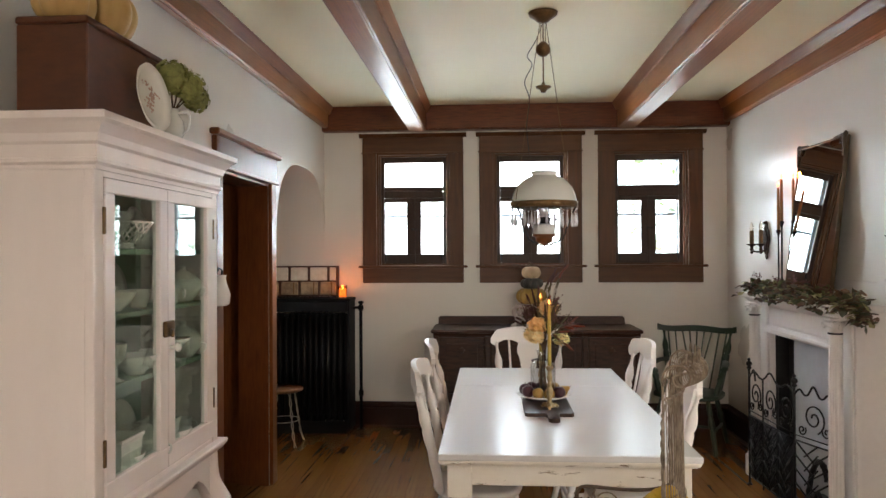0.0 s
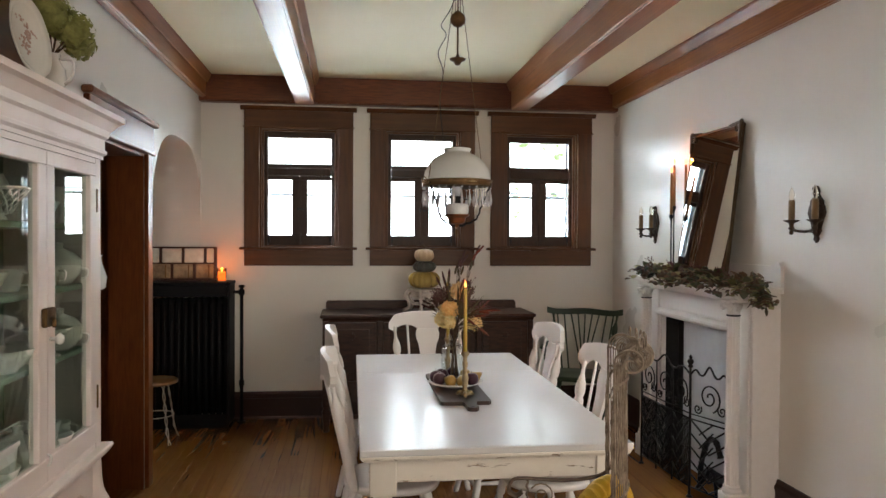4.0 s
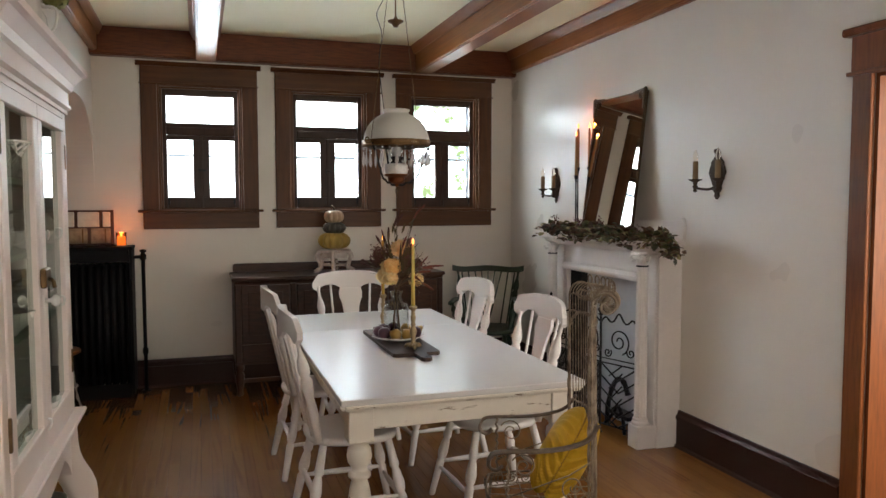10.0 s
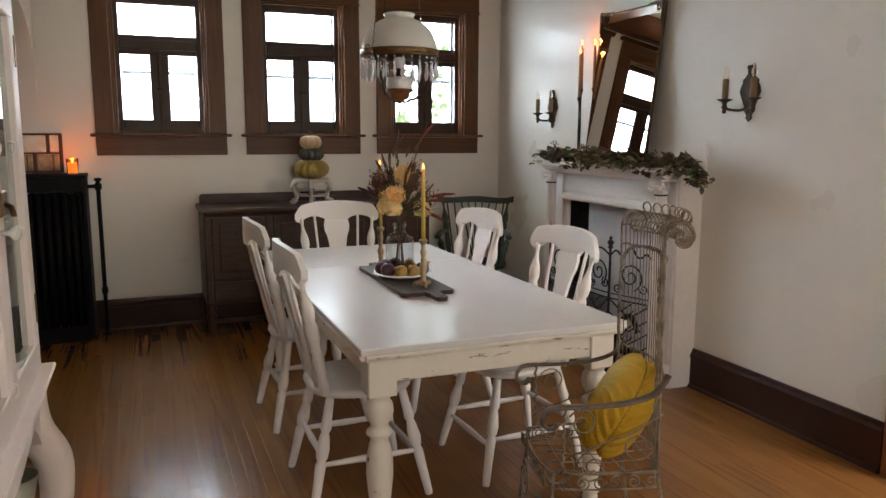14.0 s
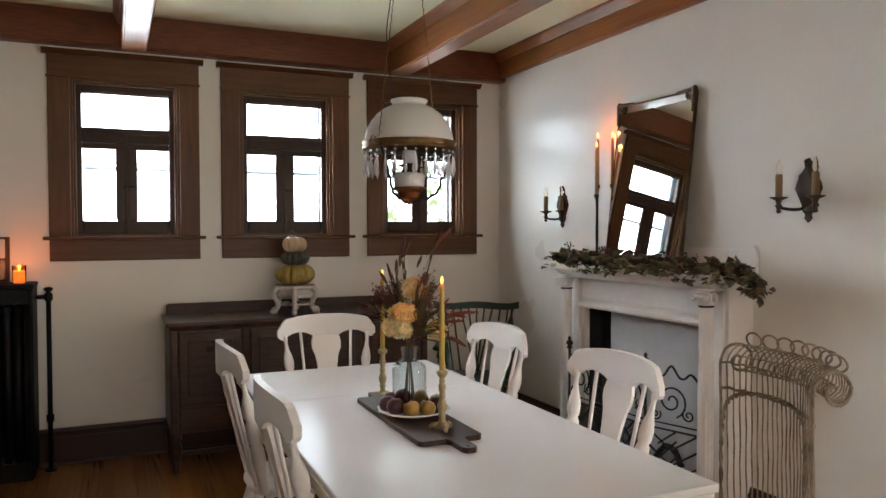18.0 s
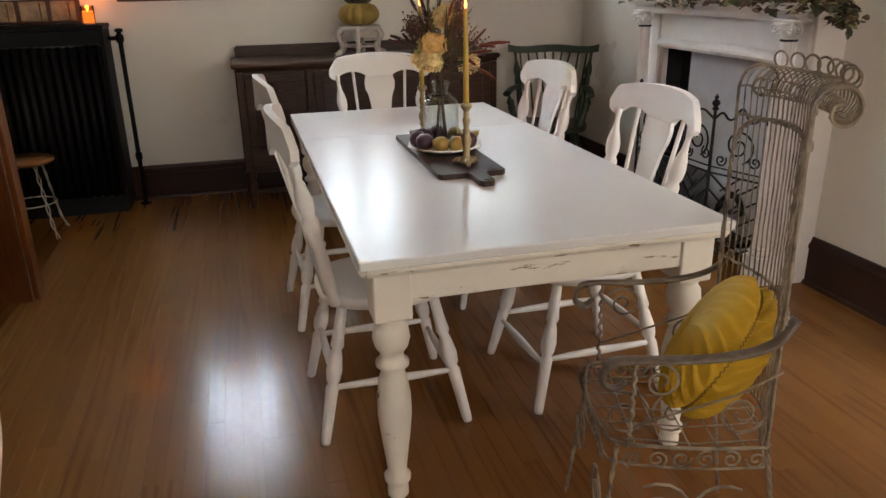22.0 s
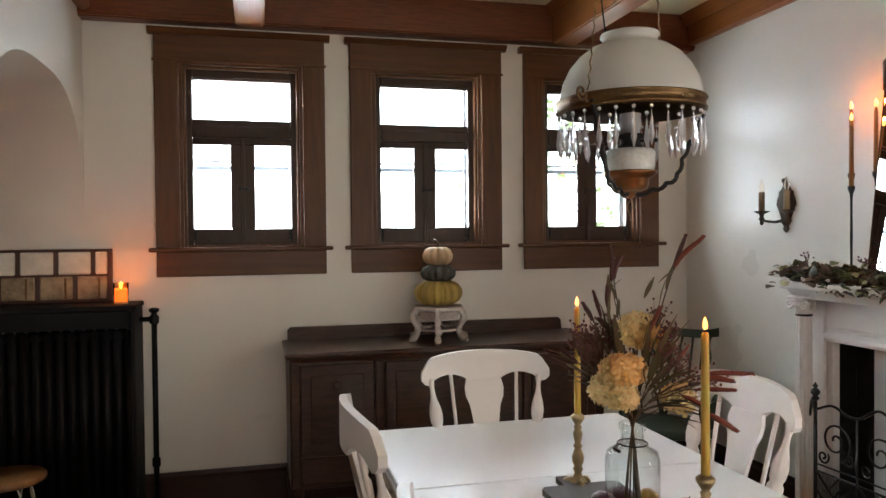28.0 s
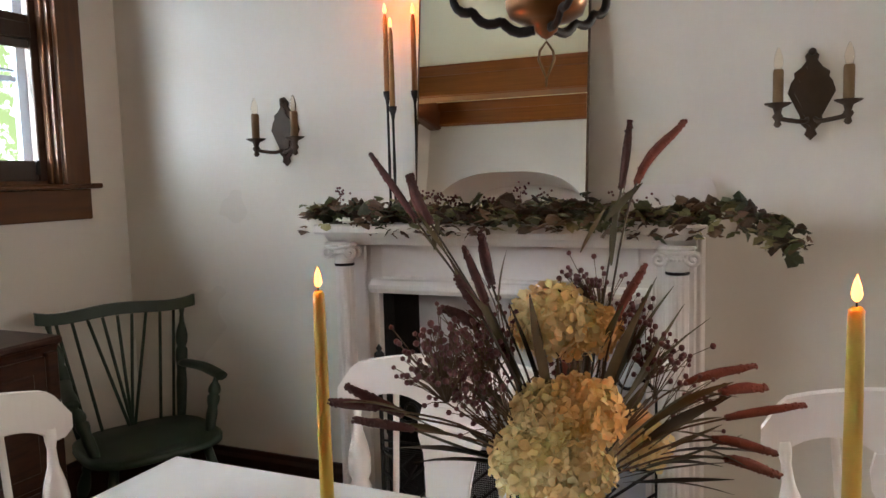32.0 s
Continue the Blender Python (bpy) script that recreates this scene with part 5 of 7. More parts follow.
GILT = material("antique_brass_candlestick", (0.36, 0.27, 0.15), 0.38, metal=0.75, grain=0.5, scale=40, dark=(0.16, 0.11, 0.06), bump=0.2)
OPAL = material("opal_glass", (0.86, 0.85, 0.82), 0.5, grain=0.05, scale=10, coat=0.3)
OPAL.node_tree.nodes["Principled BSDF"].inputs["Transmission Weight"].default_value = 0.4
CRYSTAL = glass("cut_crystal", (0.96, 0.97, 1.0), 0.03, 1.45)
CRYSTAL.node_tree.nodes["Principled BSDF"].inputs["Transmission Weight"].default_value = 0.62
PRESSED = material("pressed_milk_glass", (0.66, 0.68, 0.66), 0.2, grain=0.6, scale=70, dark=(0.42, 0.45, 0.45), bump=0.6, coat=0.3)
COPPER = material("worn_copper", (0.22, 0.098, 0.04), 0.3, metal=0.9, grain=0.4, scale=30)
PEWTER = material("dull_pewter", (0.35, 0.33, 0.29), 0.4, metal=0.8, grain=0.3, scale=40)
hanging_lamp()


# ---- candles ----
def flame(parent, x, y, z, k=1.0):
    part("wick", Geo().tube([(x, y, z - 0.002), (x, y, z + 0.008 * k)], 0.0012, 5), IRON, parent)
    part("flame", Geo().lathe([(0.0, z + 0.004), (0.006 * k, z + 0.011 * k), (0.0076 * k, z + 0.018 * k), (0.0055 * k, z + 0.03 * k), (0.002 * k, z + 0.04 * k), (0, z + 0.046 * k)], 10, pose(x, y, 0)), FLAME, parent, "burning candle flame")


def candle_light(x, y, z, watts, size=0.01):
    li = new("candle_light", bpy.data.lights.new("candle_light", "POINT"))
    li.data.energy, li.data.color, li.data.shadow_soft_size = watts, (1.0, 0.2, 0.02), size
    li.location = (x, y, z)


FLAME = glow("flame", (1.0, 0.46, 0.10), 3.2)
WAX = material("golden_beeswax", (0.44, 0.31, 0.05), 0.45, grain=0.2, scale=20, dark=(0.34, 0.23, 0.035), subsurface=0.25)


def table_candle(x, y, z, top):
    c = thing("candlestick", (x, y, z), "turned antique brass candlestick with a lit yellow taper", "candlestick", "candles on the table")
    h = 0.215
    stick = Geo().lathe([(0.03, 0.012), (0.024, 0.02), (0.014, 0.032), (0.01, 0.045), (0.015, 0.055), (0.011, 0.062), (0.016, 0.075), (0.018, 0.09), (0.013, 0.105), (0.009, 0.115), (0.014, 0.122), (0.009, 0.13),
                         (0.012, 0.145), (0.014, 0.16), (0.009, 0.17), (0.012, 0.178), (0.008, 0.184), (0.016, 0.196), (0.02, 0.203), (0.02, 0.209), (0.013, h)], 18)
    part("stem", stick, GILT, c)
    for k in range(3):
        a = k * 2 * math.pi / 3 + 0.4
        part("foot", Geo().tube([(0.016 * math.cos(a), 0.016 * math.sin(a), 0.02), (0.034 * math.cos(a), 0.034 * math.sin(a), 0.018), (0.046 * math.cos(a), 0.046 * math.sin(a), 0.007)], [0.011, 0.01, 0.007], 8), GILT, c)
    tp = part("taper", Geo().lathe([(0.0095, h - 0.01), (0.0095, h + 0.05), (0.0083, top - z - 0.03), (0.0078, top - z - 0.004), (0.005, top - z)], 14), WAX, c, "yellow beeswax taper")
    flame(tp, 0, 0, top - z, 0.72)
    candle_light(x, y, top + 0.03, 0.5)


# ---- centrepiece on the table ----
def serving_board():
    c = thing("serving_board", (0.766, 1.86, TZ), "dark brown wooden serving board with a pierced handle", "serving board")
    pts = [(-0.118, -0.34), (-0.105, -0.355), (-0.02, -0.355), (-0.012, -0.385), (-0.012, -0.46), (0.0, -0.478), (0.028, -0.478), (0.04, -0.462), (0.04, -0.385), (0.048, -0.355), (0.105, -0.355), (0.118, -0.34),
           (0.118, 0.34), (0.105, 0.355), (0.0, 0.355), (-0.005, 0.43), (-0.04, 0.43), (-0.045, 0.355), (-0.105, 0.355), (-0.118, 0.34)]
    part("board", Geo().prism(pts, 0.018, Matrix(((1, 0, 0, 0), (0, 0, 1, 0), (0, 1, 0, 0.001), (0, 0, 0, 1)))), BOARDWOOD, c)
    # no real hole: a black disc on the handle gives its dark
    part("handle_hole", Geo().lathe([(0.0, 0.0195), (0.008, 0.0195), (0.008, 0.0205), (0, 0.0205)], 14, pose(0.014, -0.455, 0)), IRON, c)


BOARDWOOD = material("dark_board_wood", (0.058, 0.034, 0.024), 0.5, grain=0.7, scale=6, stretch=(14, 1, 4), dark=(0.022, 0.013, 0.01), bump=0.08, spec=0.25)
serving_board()
SURF = TZ + 0.0195


def fruit_plate():
    c = thing("plate", (0.762, 1.852, SURF), "wide white plate with scalloped rim under the fruit", "plate")
    n, v, f = 48, [], []
    for r, z, sc in ((0.06, 0, 0), (0.075, 0.004, 0), (0.118, 0.018, 0.3), (0.138, 0.026, 1), (0.136, 0.03, 1), (0.116, 0.023, 0.3), (0.07, 0.009, 0), (0, 0.008, 0)):
        v += [((r + sc * 0.004 * math.cos(12 * a)) * math.cos(a), (r + sc * 0.004 * math.cos(12 * a)) * math.sin(a), z) for a in (2 * math.pi * i / n for i in range(n))]
    for l in range(7):
        f += [(l * n + i, l * n + (i + 1) % n, (l + 1) * n + (i + 1) % n, (l + 1) * n + i) for i in range(n)]
    f.append(tuple(range(n))[::-1])
    part("dish", Geo().add(v, f, None, True), PORCELAIN, c)


fruit_plate()


def fruit(kind, x, y, z, s, tilt, turn):
    names = {"plum": ("plum", "dark purple ripe plum on the plate", PLUM), "pear": ("pear", "yellow-green ripe pear on the plate", PEAR)}
    nm, lab, mat = names[kind]
    c = thing(nm, (x, y, z), lab, "fruit", "fruit on the plate")
    m = pose(0, 0, 0, tilt, 0, turn)
    if kind == "plum":
        prof = [(0.0, -0.9), (0.5, -0.84), (0.85, -0.5), (1.0, 0.0), (0.9, 0.45), (0.55, 0.8), (0.15, 0.88), (0, 0.82)]
    else:
        prof = [(0.0, -0.95), (0.5, -0.9), (0.88, -0.55), (0.98, -0.15), (0.85, 0.3), (0.52, 0.75), (0.38, 1.1), (0.26, 1.3), (0, 1.34)]
    part("flesh", Geo().lathe([(r * s, q * s) for r, q in prof], 18, m), mat, c)
    part("stem", Geo().tube([(0, 0, prof[-1][1] * s - 0.004), (0.003, 0, prof[-1][1] * s + 0.012)], 0.0015, 5, m=m), STEM, c)


PLUM = material("dark_plum_skin", (0.055, 0.014, 0.026), 0.3, grain=0.4, scale=12, dark=(0.025, 0.008, 0.016), blotch=0.3)
PEAR = material("ochre_pear_skin", (0.36, 0.22, 0.045), 0.4, grain=0.4, scale=20, dark=(0.22, 0.13, 0.025), blotch=0.4)
STEM = material("dry_brown_stem", (0.10, 0.06, 0.03), 0.7, grain=0.4, scale=30)
rf = random.Random(11)
for k, (kind, a, r) in enumerate((("plum", 200, 0.088), ("plum", 165, 0.098), ("pear", 245, 0.085), ("pear", 285, 0.088), ("plum", 325, 0.094), ("pear", 0, 0.1), ("plum", 125, 0.1), ("pear", 50, 0.102), ("plum", 90, 0.108))):
    s = 0.034 if kind == "plum" else 0.031
    fruit(kind, 0.762 + r * math.cos(radians(a)), 1.852 + r * math.sin(radians(a)), SURF + 0.017 + s * 0.85, s, rf.uniform(-25, 25) if kind == "plum" else rf.uniform(60, 105), rf.uniform(0, 360))


def vase():
    c = thing("vase", (0.762, 1.892, SURF + 0.0095), "clear glass apothecary jar vase holding dried stems", "vase")
    o = [(0.03, 0.0), (0.058, 0.003), (0.066, 0.012), (0.067, 0.155), (0.062, 0.174), (0.042, 0.187), (0.031, 0.194), (0.028, 0.2), (0.028, 0.226), (0.033, 0.231), (0.033, 0.243), (0.029, 0.246)]
    i = [(0.026, 0.243), (0.025, 0.225), (0.025, 0.2), (0.029, 0.19), (0.041, 0.185), (0.06, 0.172), (0.065, 0.153), (0.064, 0.012), (0.0, 0.008)]
    part("jar", Geo().lathe(o + i, 32), CLEAR, c)
    part("bail", Geo().tube([(0.036 * math.cos(q), 0.036 * math.sin(q), 0.196) for q in (2 * math.pi * k / 24 for k in range(24))], 0.002, 5, True).tube([(-0.036, 0, 0.196), (-0.06, -0.02, 0.192), (-0.055, -0.04, 0.19)], 0.004, 6), IRON, c)


CLEAR = thin_glass("clear_glass", (0.95, 0.97, 0.97))
vase()


def arrangement():
    base = Vector((0.762, 1.892, SURF + 0.07))
    c = thing("dried_flowers", base, "dried hydrangeas, dark berries and rust amaranth spikes in a vase", "flowers")
    rr = random.Random(21)
    right, away, up = Vector((0.418, -0.909, 0)), Vector((0.909, 0.418, 0)), Vector((0, 0, 1))
    at = lambda a, b, h: right * a + away * b + up * h
    neck = Vector((0, 0, 0.185))

    def stem(tip, through=None):
        foot = Vector((-tip.x, -tip.y, 0)).normalized() * 0.022 + Vector((0, 0, -0.03)) if tip.xy.length > 0.01 else Vector((0.005, 0, -0.03))
        mid = through or neck.lerp(tip, 0.55) + up * tip.xy.length * 0.1
        low = neck.lerp(mid, 0.5) + up * (mid - neck).xy.length * 0.16
        return smooth_path([foot, neck + Vector((tip.x, tip.y, 0)) * 0.02, low, mid, tip], 6)

    def leaf(p, d, length, w, mat=None):
        d = d.normalized()
        s = d.cross(Vector((rr.uniform(-0.5, 0.5), rr.uniform(-0.5, 0.5), 1))).normalized()
        nrm = s.cross(d)
        v, f, n = [], [], 7
        bend = rr.uniform(-0.25, 0.12)
        for i in range(n):
            t = i / (n - 1)
            q = p + d * length * t + nrm * length * bend * t * t
            ww = w * math.sin(math.pi * min(0.98, 0.06 + 0.94 * t)) ** 0.8
            v += [tuple(q + s * ww + nrm * ww * 0.35), tuple(q), tuple(q - s * ww + nrm * ww * 0.35)]
        for i in range(n - 1):
            for k in range(2):
                f.append((i * 3 + k, i * 3 + k + 1, i * 3 + k + 4, i * 3 + k + 3))
        part("leaf", Geo().add(v, f, None, True), mat or rr.choice((DRYLEAF, DRYLEAF, DARKLEAF)), c)
    # amaranth: sideways, depth and height of the tip, then of the foot of the flowering part
    spikes = ((-0.238, 0.22, 0.617, -0.176, 0.527), (-0.185, 0.17, 0.583, -0.155, 0.522), (-0.182, 0.2, 0.586, -0.163, 0.526), (0.093, 0.09, 0.645, 0.075, 0.563),
              (0.154, 0.07, 0.641, 0.089, 0.569), (-0.098, 0.03, 0.515, -0.087, 0.455), (-0.12, 0, 0.503, -0.095, 0.439), (-0.13, -0.03, 0.473, -0.104, 0.429),
              (-0.146, 0.05, 0.426, -0.106, 0.403), (0.086, 0, 0.477, 0.053, 0.416), (-0.274, -0.02, 0.335, -0.223, 0.325), (-0.262, 0.03, 0.339, -0.193, 0.305),
              (-0.245, -0.05, 0.324, -0.181, 0.306), (0.259, 0.1, 0.329, 0.158, 0.318), (0.245, 0.04, 0.318, 0.185, 0.317), (0.272, 0, 0.308, 0.179, 0.295),
              (0.225, -0.03, 0.263, 0.156, 0.278), (0.258, 0.03, 0.211, 0.188, 0.238), (0.03, 0.2, 0.36, 0.02, 0.31))
    for k, (a, b, h, a2, h2) in enumerate(spikes):
        tip, foot = at(a, b, h), at(a2, b * 0.7, h2)
        path = stem(tip, foot)
        part("stem", Geo().tube(path[:-1], 0.0014, 5), DARKLEAF if k < 9 else STEM, c)
        cut = path[-7:]
        gg, L, full = Geo(), 7, 0.0042 + 0.0008 * (k % 3)
        gg.tube(cut, [0.0012 + full * math.sin(math.pi * min(0.93, (i + 0.9) / L)) ** 0.6 for i in range(L)], 7)
        for i in range(150):
            s = rr.random() * (L - 1.01)
            p = cut[int(s)].lerp(cut[int(s) + 1], s % 1)
            d = Vector((rr.uniform(-1, 1), rr.uniform(-1, 1), rr.uniform(-1, 1))).normalized()
            gg.ball(tuple(p + d * full * (0.55 + 0.45 * math.sin(math.pi * (s + 0.7) / L))), rr.uniform(0.0013, 0.0024), 5, 3)
        part("spike", gg, RUST if k > 12 or k in (4, 9) else MAROON, c)
        for i in range(1 + (k in (0, 3, 4))):
            d = tip - foot
            leaf(foot - d * (0.6 + 0.5 * i), d.normalized() + Vector((rr.uniform(-0.3, 0.3), rr.uniform(-0.3, 0.3), rr.uniform(-0.1, 0.3))), rr.uniform(0.05, 0.085), rr.uniform(0.004, 0.0065))
    # long dark leaves: sideways, depth and height of the tip
    for a, b, h in ((0.087, 0.0, 0.456), (0.103, 0.03, 0.46), (0.124, -0.02, 0.434), (0.2, 0.03, 0.31), (0.17, -0.04, 0.27), (0.2, 0.06, 0.24), (0.15, 0.0, 0.35), (0.22, -0.02, 0.285), (-0.063, 0.0, 0.438),
                    (-0.11, 0.03, 0.452), (-0.17, -0.03, 0.295), (-0.12, 0.05, 0.27), (-0.19, 0.0, 0.31), (0.13, 0.1, 0.3), (0.0, 0.18, 0.33), (-0.1, 0.13, 0.31), (0.06, 0.15, 0.38), (0.19, 0.0, 0.22)):
        tip = at(a, b, h)
        for i in range(2):
            e = tip + Vector((rr.uniform(-0.025, 0.025), rr.uniform(-0.025, 0.025), rr.uniform(-0.02, 0.015))) * i
            s = neck.lerp(e, rr.uniform(0.3, 0.5)) + up * (e - neck).xy.length * 0.12
            leaf(s, e - s, (e - s).length, rr.uniform(0.0055, 0.0095))
    # hydrangea heads
    for a, b, h, r, mat in ((-0.012, 0.044, 0.405, 0.047, CREAM), (0.03, 0.03, 0.395, 0.031, CREAM_LIT), (-0.045, -0.03, 0.262, 0.046, CREAM), (0.006, -0.03, 0.318, 0.042, CREAM_LIT), (-0.03, -0.02, 0.31, 0.04, CREAM), (0.0, -0.04, 0.255, 0.036, CREAM), (0.09, 0.06, 0.25, 0.036, CREAM)):
        p = at(a, b, h)
        part("stem", Geo().tube(stem(p), 0.0022, 5), STEM, c)
        gg = Geo()
        N = int(95000 * r * r)
        for i in range(N):
            z = 1 - 2 * (i + 0.5) / N
            q = i * 2.39996
            d = Vector((math.sqrt(1 - z * z) * math.cos(q), math.sqrt(1 - z * z) * math.sin(q), z))
            if d.z < -0.8:
                continue
            o = p + Vector((d.x, d.y, d.z * 0.88)) * r * rr.uniform(0.82, 1.1)
            d = (d + Vector((rr.uniform(-0.7, 0.7), rr.uniform(-0.7, 0.7), rr.uniform(-0.5, 0.7)))).normalized()
            u = d.orthogonal().normalized()
            w = d.cross(u)
            t0 = rr.uniform(0, 2)
            size = rr.uniform(0.0095, 0.014)
            for j in range(4):
                e = t0 + j * math.pi / 2 + rr.uniform(-0.12, 0.12)
                L, cup = size * rr.uniform(0.85, 1.1), rr.uniform(-0.1, 0.35)
                on = lambda ang, l, lift: tuple(o + (u * math.cos(e + ang) + w * math.sin(e + ang)) * l * L + d * lift * L)
                gg.add([tuple(o), on(0.62, 0.55, 0.1), on(0.5, 0.95, cup), on(0.0, 1.12, cup * 1.4), on(-0.5, 0.95, cup), on(-0.62, 0.55, 0.1), on(0, 0.6, -0.04)],
                       [(0, 1, 6), (1, 2, 6), (2, 3, 6), (3, 4, 6), (4, 5, 6), (5, 0, 6)], None, True)
        part("hydrangea_head", gg, mat, c)
        part("hydrangea_core", Geo().ball(tuple(p), r * 0.74, 10, 8), mat, c)
    # berry sprays
    for a, b, h, r, n in ((-0.15, 0.0, 0.375, 0.05, 150), (-0.105, 0.03, 0.39, 0.042, 110), (-0.12, 0.0, 0.345, 0.045, 90), (0.03, 0.06, 0.445, 0.03, 60), (0.1, 0.0, 0.372, 0.036, 70), (0.075, 0.04, 0.41, 0.03, 50), (0.17, 0.05, 0.3, 0.035, 24), (0.03, 0.14, 0.3, 0.05, 60), (-0.1, 0.12, 0.3, 0.05, 60)):
        p = at(a, b, h)
        tw, be = Geo(), Geo()
        root = neck.lerp(p, 0.45)
        forks = [root.lerp(p, 0.55) + Vector((rr.gauss(0, 1), rr.gauss(0, 1), rr.gauss(0, 0.7))) * r * 0.45 for _ in range(9)]
        for e in forks:
            tw.tube([neck, root, e], 0.001, 4)
        for i in range(n):
            q = p + Vector((rr.gauss(0, 0.5), rr.gauss(0, 0.5), rr.gauss(0.1, 0.45))) * r
            e = min(forks, key=lambda v: (v - q).length)
            tw.tube([e, e.lerp(q, 0.6) + up * 0.003, q], 0.0006, 3)
            be.ball(tuple(q), rr.uniform(0.0026, 0.0042), 6, 4)
        part("twig_spray", tw, STEM, c)
        tagged(part("berry_spray", be, BERRY, c, "dark purple dried berries"), kind="stuff")


DARKLEAF = material("dark_brown_leaf", (0.04, 0.028, 0.014), 0.6, grain=0.5, scale=20, dark=(0.02, 0.013, 0.008))
CREAM = material("cream_dried_petals", (0.95, 0.80, 0.46), 0.75, grain=0.3, scale=30, dark=(0.80, 0.54, 0.22), subsurface=0.2, island=0.8)
# cream petals with the candle's orange light mixed into their colour
CREAM_LIT = material("candlelit_cream_petals", (0.93, 0.68, 0.32), 0.75, grain=0.3, scale=30, dark=(0.80, 0.42, 0.12), subsurface=0.2, island=0.8)
RUST = material("rust_amaranth", (0.17, 0.05, 0.032), 0.85, grain=0.5, scale=60, dark=(0.08, 0.022, 0.018))
MAROON = material("maroon_amaranth", (0.075, 0.026, 0.024), 0.85, grain=0.5, scale=60, dark=(0.035, 0.014, 0.014))
DRYLEAF = material("dry_olive_leaf", (0.085, 0.07, 0.025), 0.6, grain=0.5, scale=20, dark=(0.045, 0.033, 0.014))
BERRY = material("dark_purple_berry", (0.12, 0.038, 0.04), 0.55, grain=0.4, scale=30)
arrangement()
table_candle(0.774, 2.237, TZ + 0.0, 1.27)
table_candle(0.774, 1.606, SURF, 1.278)


# ---- pumpkins on a small stand ----
def ribbed(r, h, ribs, m=None, seed=0, dent=0.2):
    n, rings, v, f = ribs * 6, 14, [], []
    rr = random.Random(seed)
    wob = [1 + rr.uniform(-0.04, 0.04) for _ in range(ribs)]
    for j in range(1, rings):
        a = math.pi * j / rings
        for i in range(n):
            q = 2 * math.pi * i / n
            k = (1 - dent * (1 - abs(math.sin(q * ribs / 2)) ** 0.42)) * wob[i // 6]
            rad = r * math.sin(a) ** 0.75 * k
            z = -math.cos(a) * h / 2 * (1 - 0.0 * rad) + h / 2
            z -= (h * 0.09) * max(0, 1 - rad / (r * 0.6)) * (1 if z > h / 2 else -1)
            v.append((rad * math.cos(q), rad * math.sin(q), z))
    for j in range(rings - 2):
        f += [(j * n + i, j * n + (i + 1) % n, (j + 1) * n + (i + 1) % n, (j + 1) * n + i) for i in range(n)]
    f += [tuple(range(n))[::-1], tuple(range((rings - 2) * n, (rings - 1) * n))]
    return Geo().add(v, f, m, True)


def pumpkin(at, r, h, ribs, mat, label, seed, stalk=None, group="stacked pumpkins", squash=1.0, turn=0):
    c = thing("pumpkin", at, label, "pumpkin", group, turn)
    part("flesh", ribbed(r, h, ribs, Matrix.Diagonal((1, squash, 1, 1)), seed), mat, c)
    if stalk:
        part("stem", Geo().tube(smooth_path(stalk, 5), [0.011 - 0.006 * i / (5 * (len(stalk) - 1)) for i in range(5 * (len(stalk) - 1) + 1)], 7), STEM, c)


GOLDPUMP = material("olive_gold_pumpkin", (0.38, 0.26, 0.055), 0.4, grain=0.5, scale=9, stretch=(1, 1, 0.4), dark=(0.24, 0.17, 0.045), blotch=0.4, coat=0.1)
DARKPUMP = material("slate_green_pumpkin", (0.075, 0.075, 0.06), 0.45, grain=0.6, scale=14, dark=(0.03, 0.034, 0.03), blotch=0.5)
PALEPUMP = material("pale_tan_pumpkin", (0.50, 0.36, 0.22), 0.5, grain=0.5, scale=12, dark=(0.33, 0.21, 0.11), blotch=0.4)
STANDPAINT = material("chipped_white_stand_paint", (0.55, 0.50, 0.46), 0.6, grain=0.5, scale=22, dark=(0.35, 0.3, 0.26), bump=0.3, wear=(0.2, 0.13, 0.08), wear_at=0.6)
PX, PY, PZ = 0.829, 4.16, 0.915


def pumpkin_stand():
    c = thing("plant_stand", (PX, PY, PZ), "small chipped white carved stand on the sideboard", "stand")
    part("top", Geo().lathe([(0.14, 0.16), (0.15, 0.165), (0.153, 0.173), (0.146, 0.185), (0.0, 0.185)], 6, pose(0, 0, 0, 0, 0, 15), False), STANDPAINT, c)
    part("apron", Geo().lathe([(0.124, 0.12), (0.127, 0.16)], 6, pose(0, 0, 0, 0, 0, 15), False), STANDPAINT, c)
    for k in range(6):
        a = radians(15 + k * 60)
        P = lambda r, z: (r * math.cos(a), r * math.sin(a), z)
        path = smooth_path([P(0.132, 0.168), P(0.158, 0.14), P(0.15, 0.105), P(0.128, 0.07), P(0.132, 0.035), P(0.16, 0.013), P(0.178, 0.013)], 4)
        part("leg", Geo().tube(path, [0.021 - 0.008 * abs(math.sin(i * 0.5)) for i in range(len(path))], 7), STANDPAINT, c)
    part("ring_shelf", Geo().lathe([(0.1, 0.055), (0.128, 0.055), (0.128, 0.066), (0.1, 0.066), (0.1, 0.055)], 6, pose(0, 0, 0, 0, 0, 15), False), STANDPAINT, c)


pumpkin_stand()
pumpkin((PX, PY, PZ + 0.183), 0.134, 0.148, 12, GOLDPUMP, "squat olive gold ribbed pumpkin at the bottom of the stack", 1)
pumpkin((PX + 0.003, PY, PZ + 0.313), 0.097, 0.1, 12, DARKPUMP, "dark slate green squash in the middle of the stack", 2)
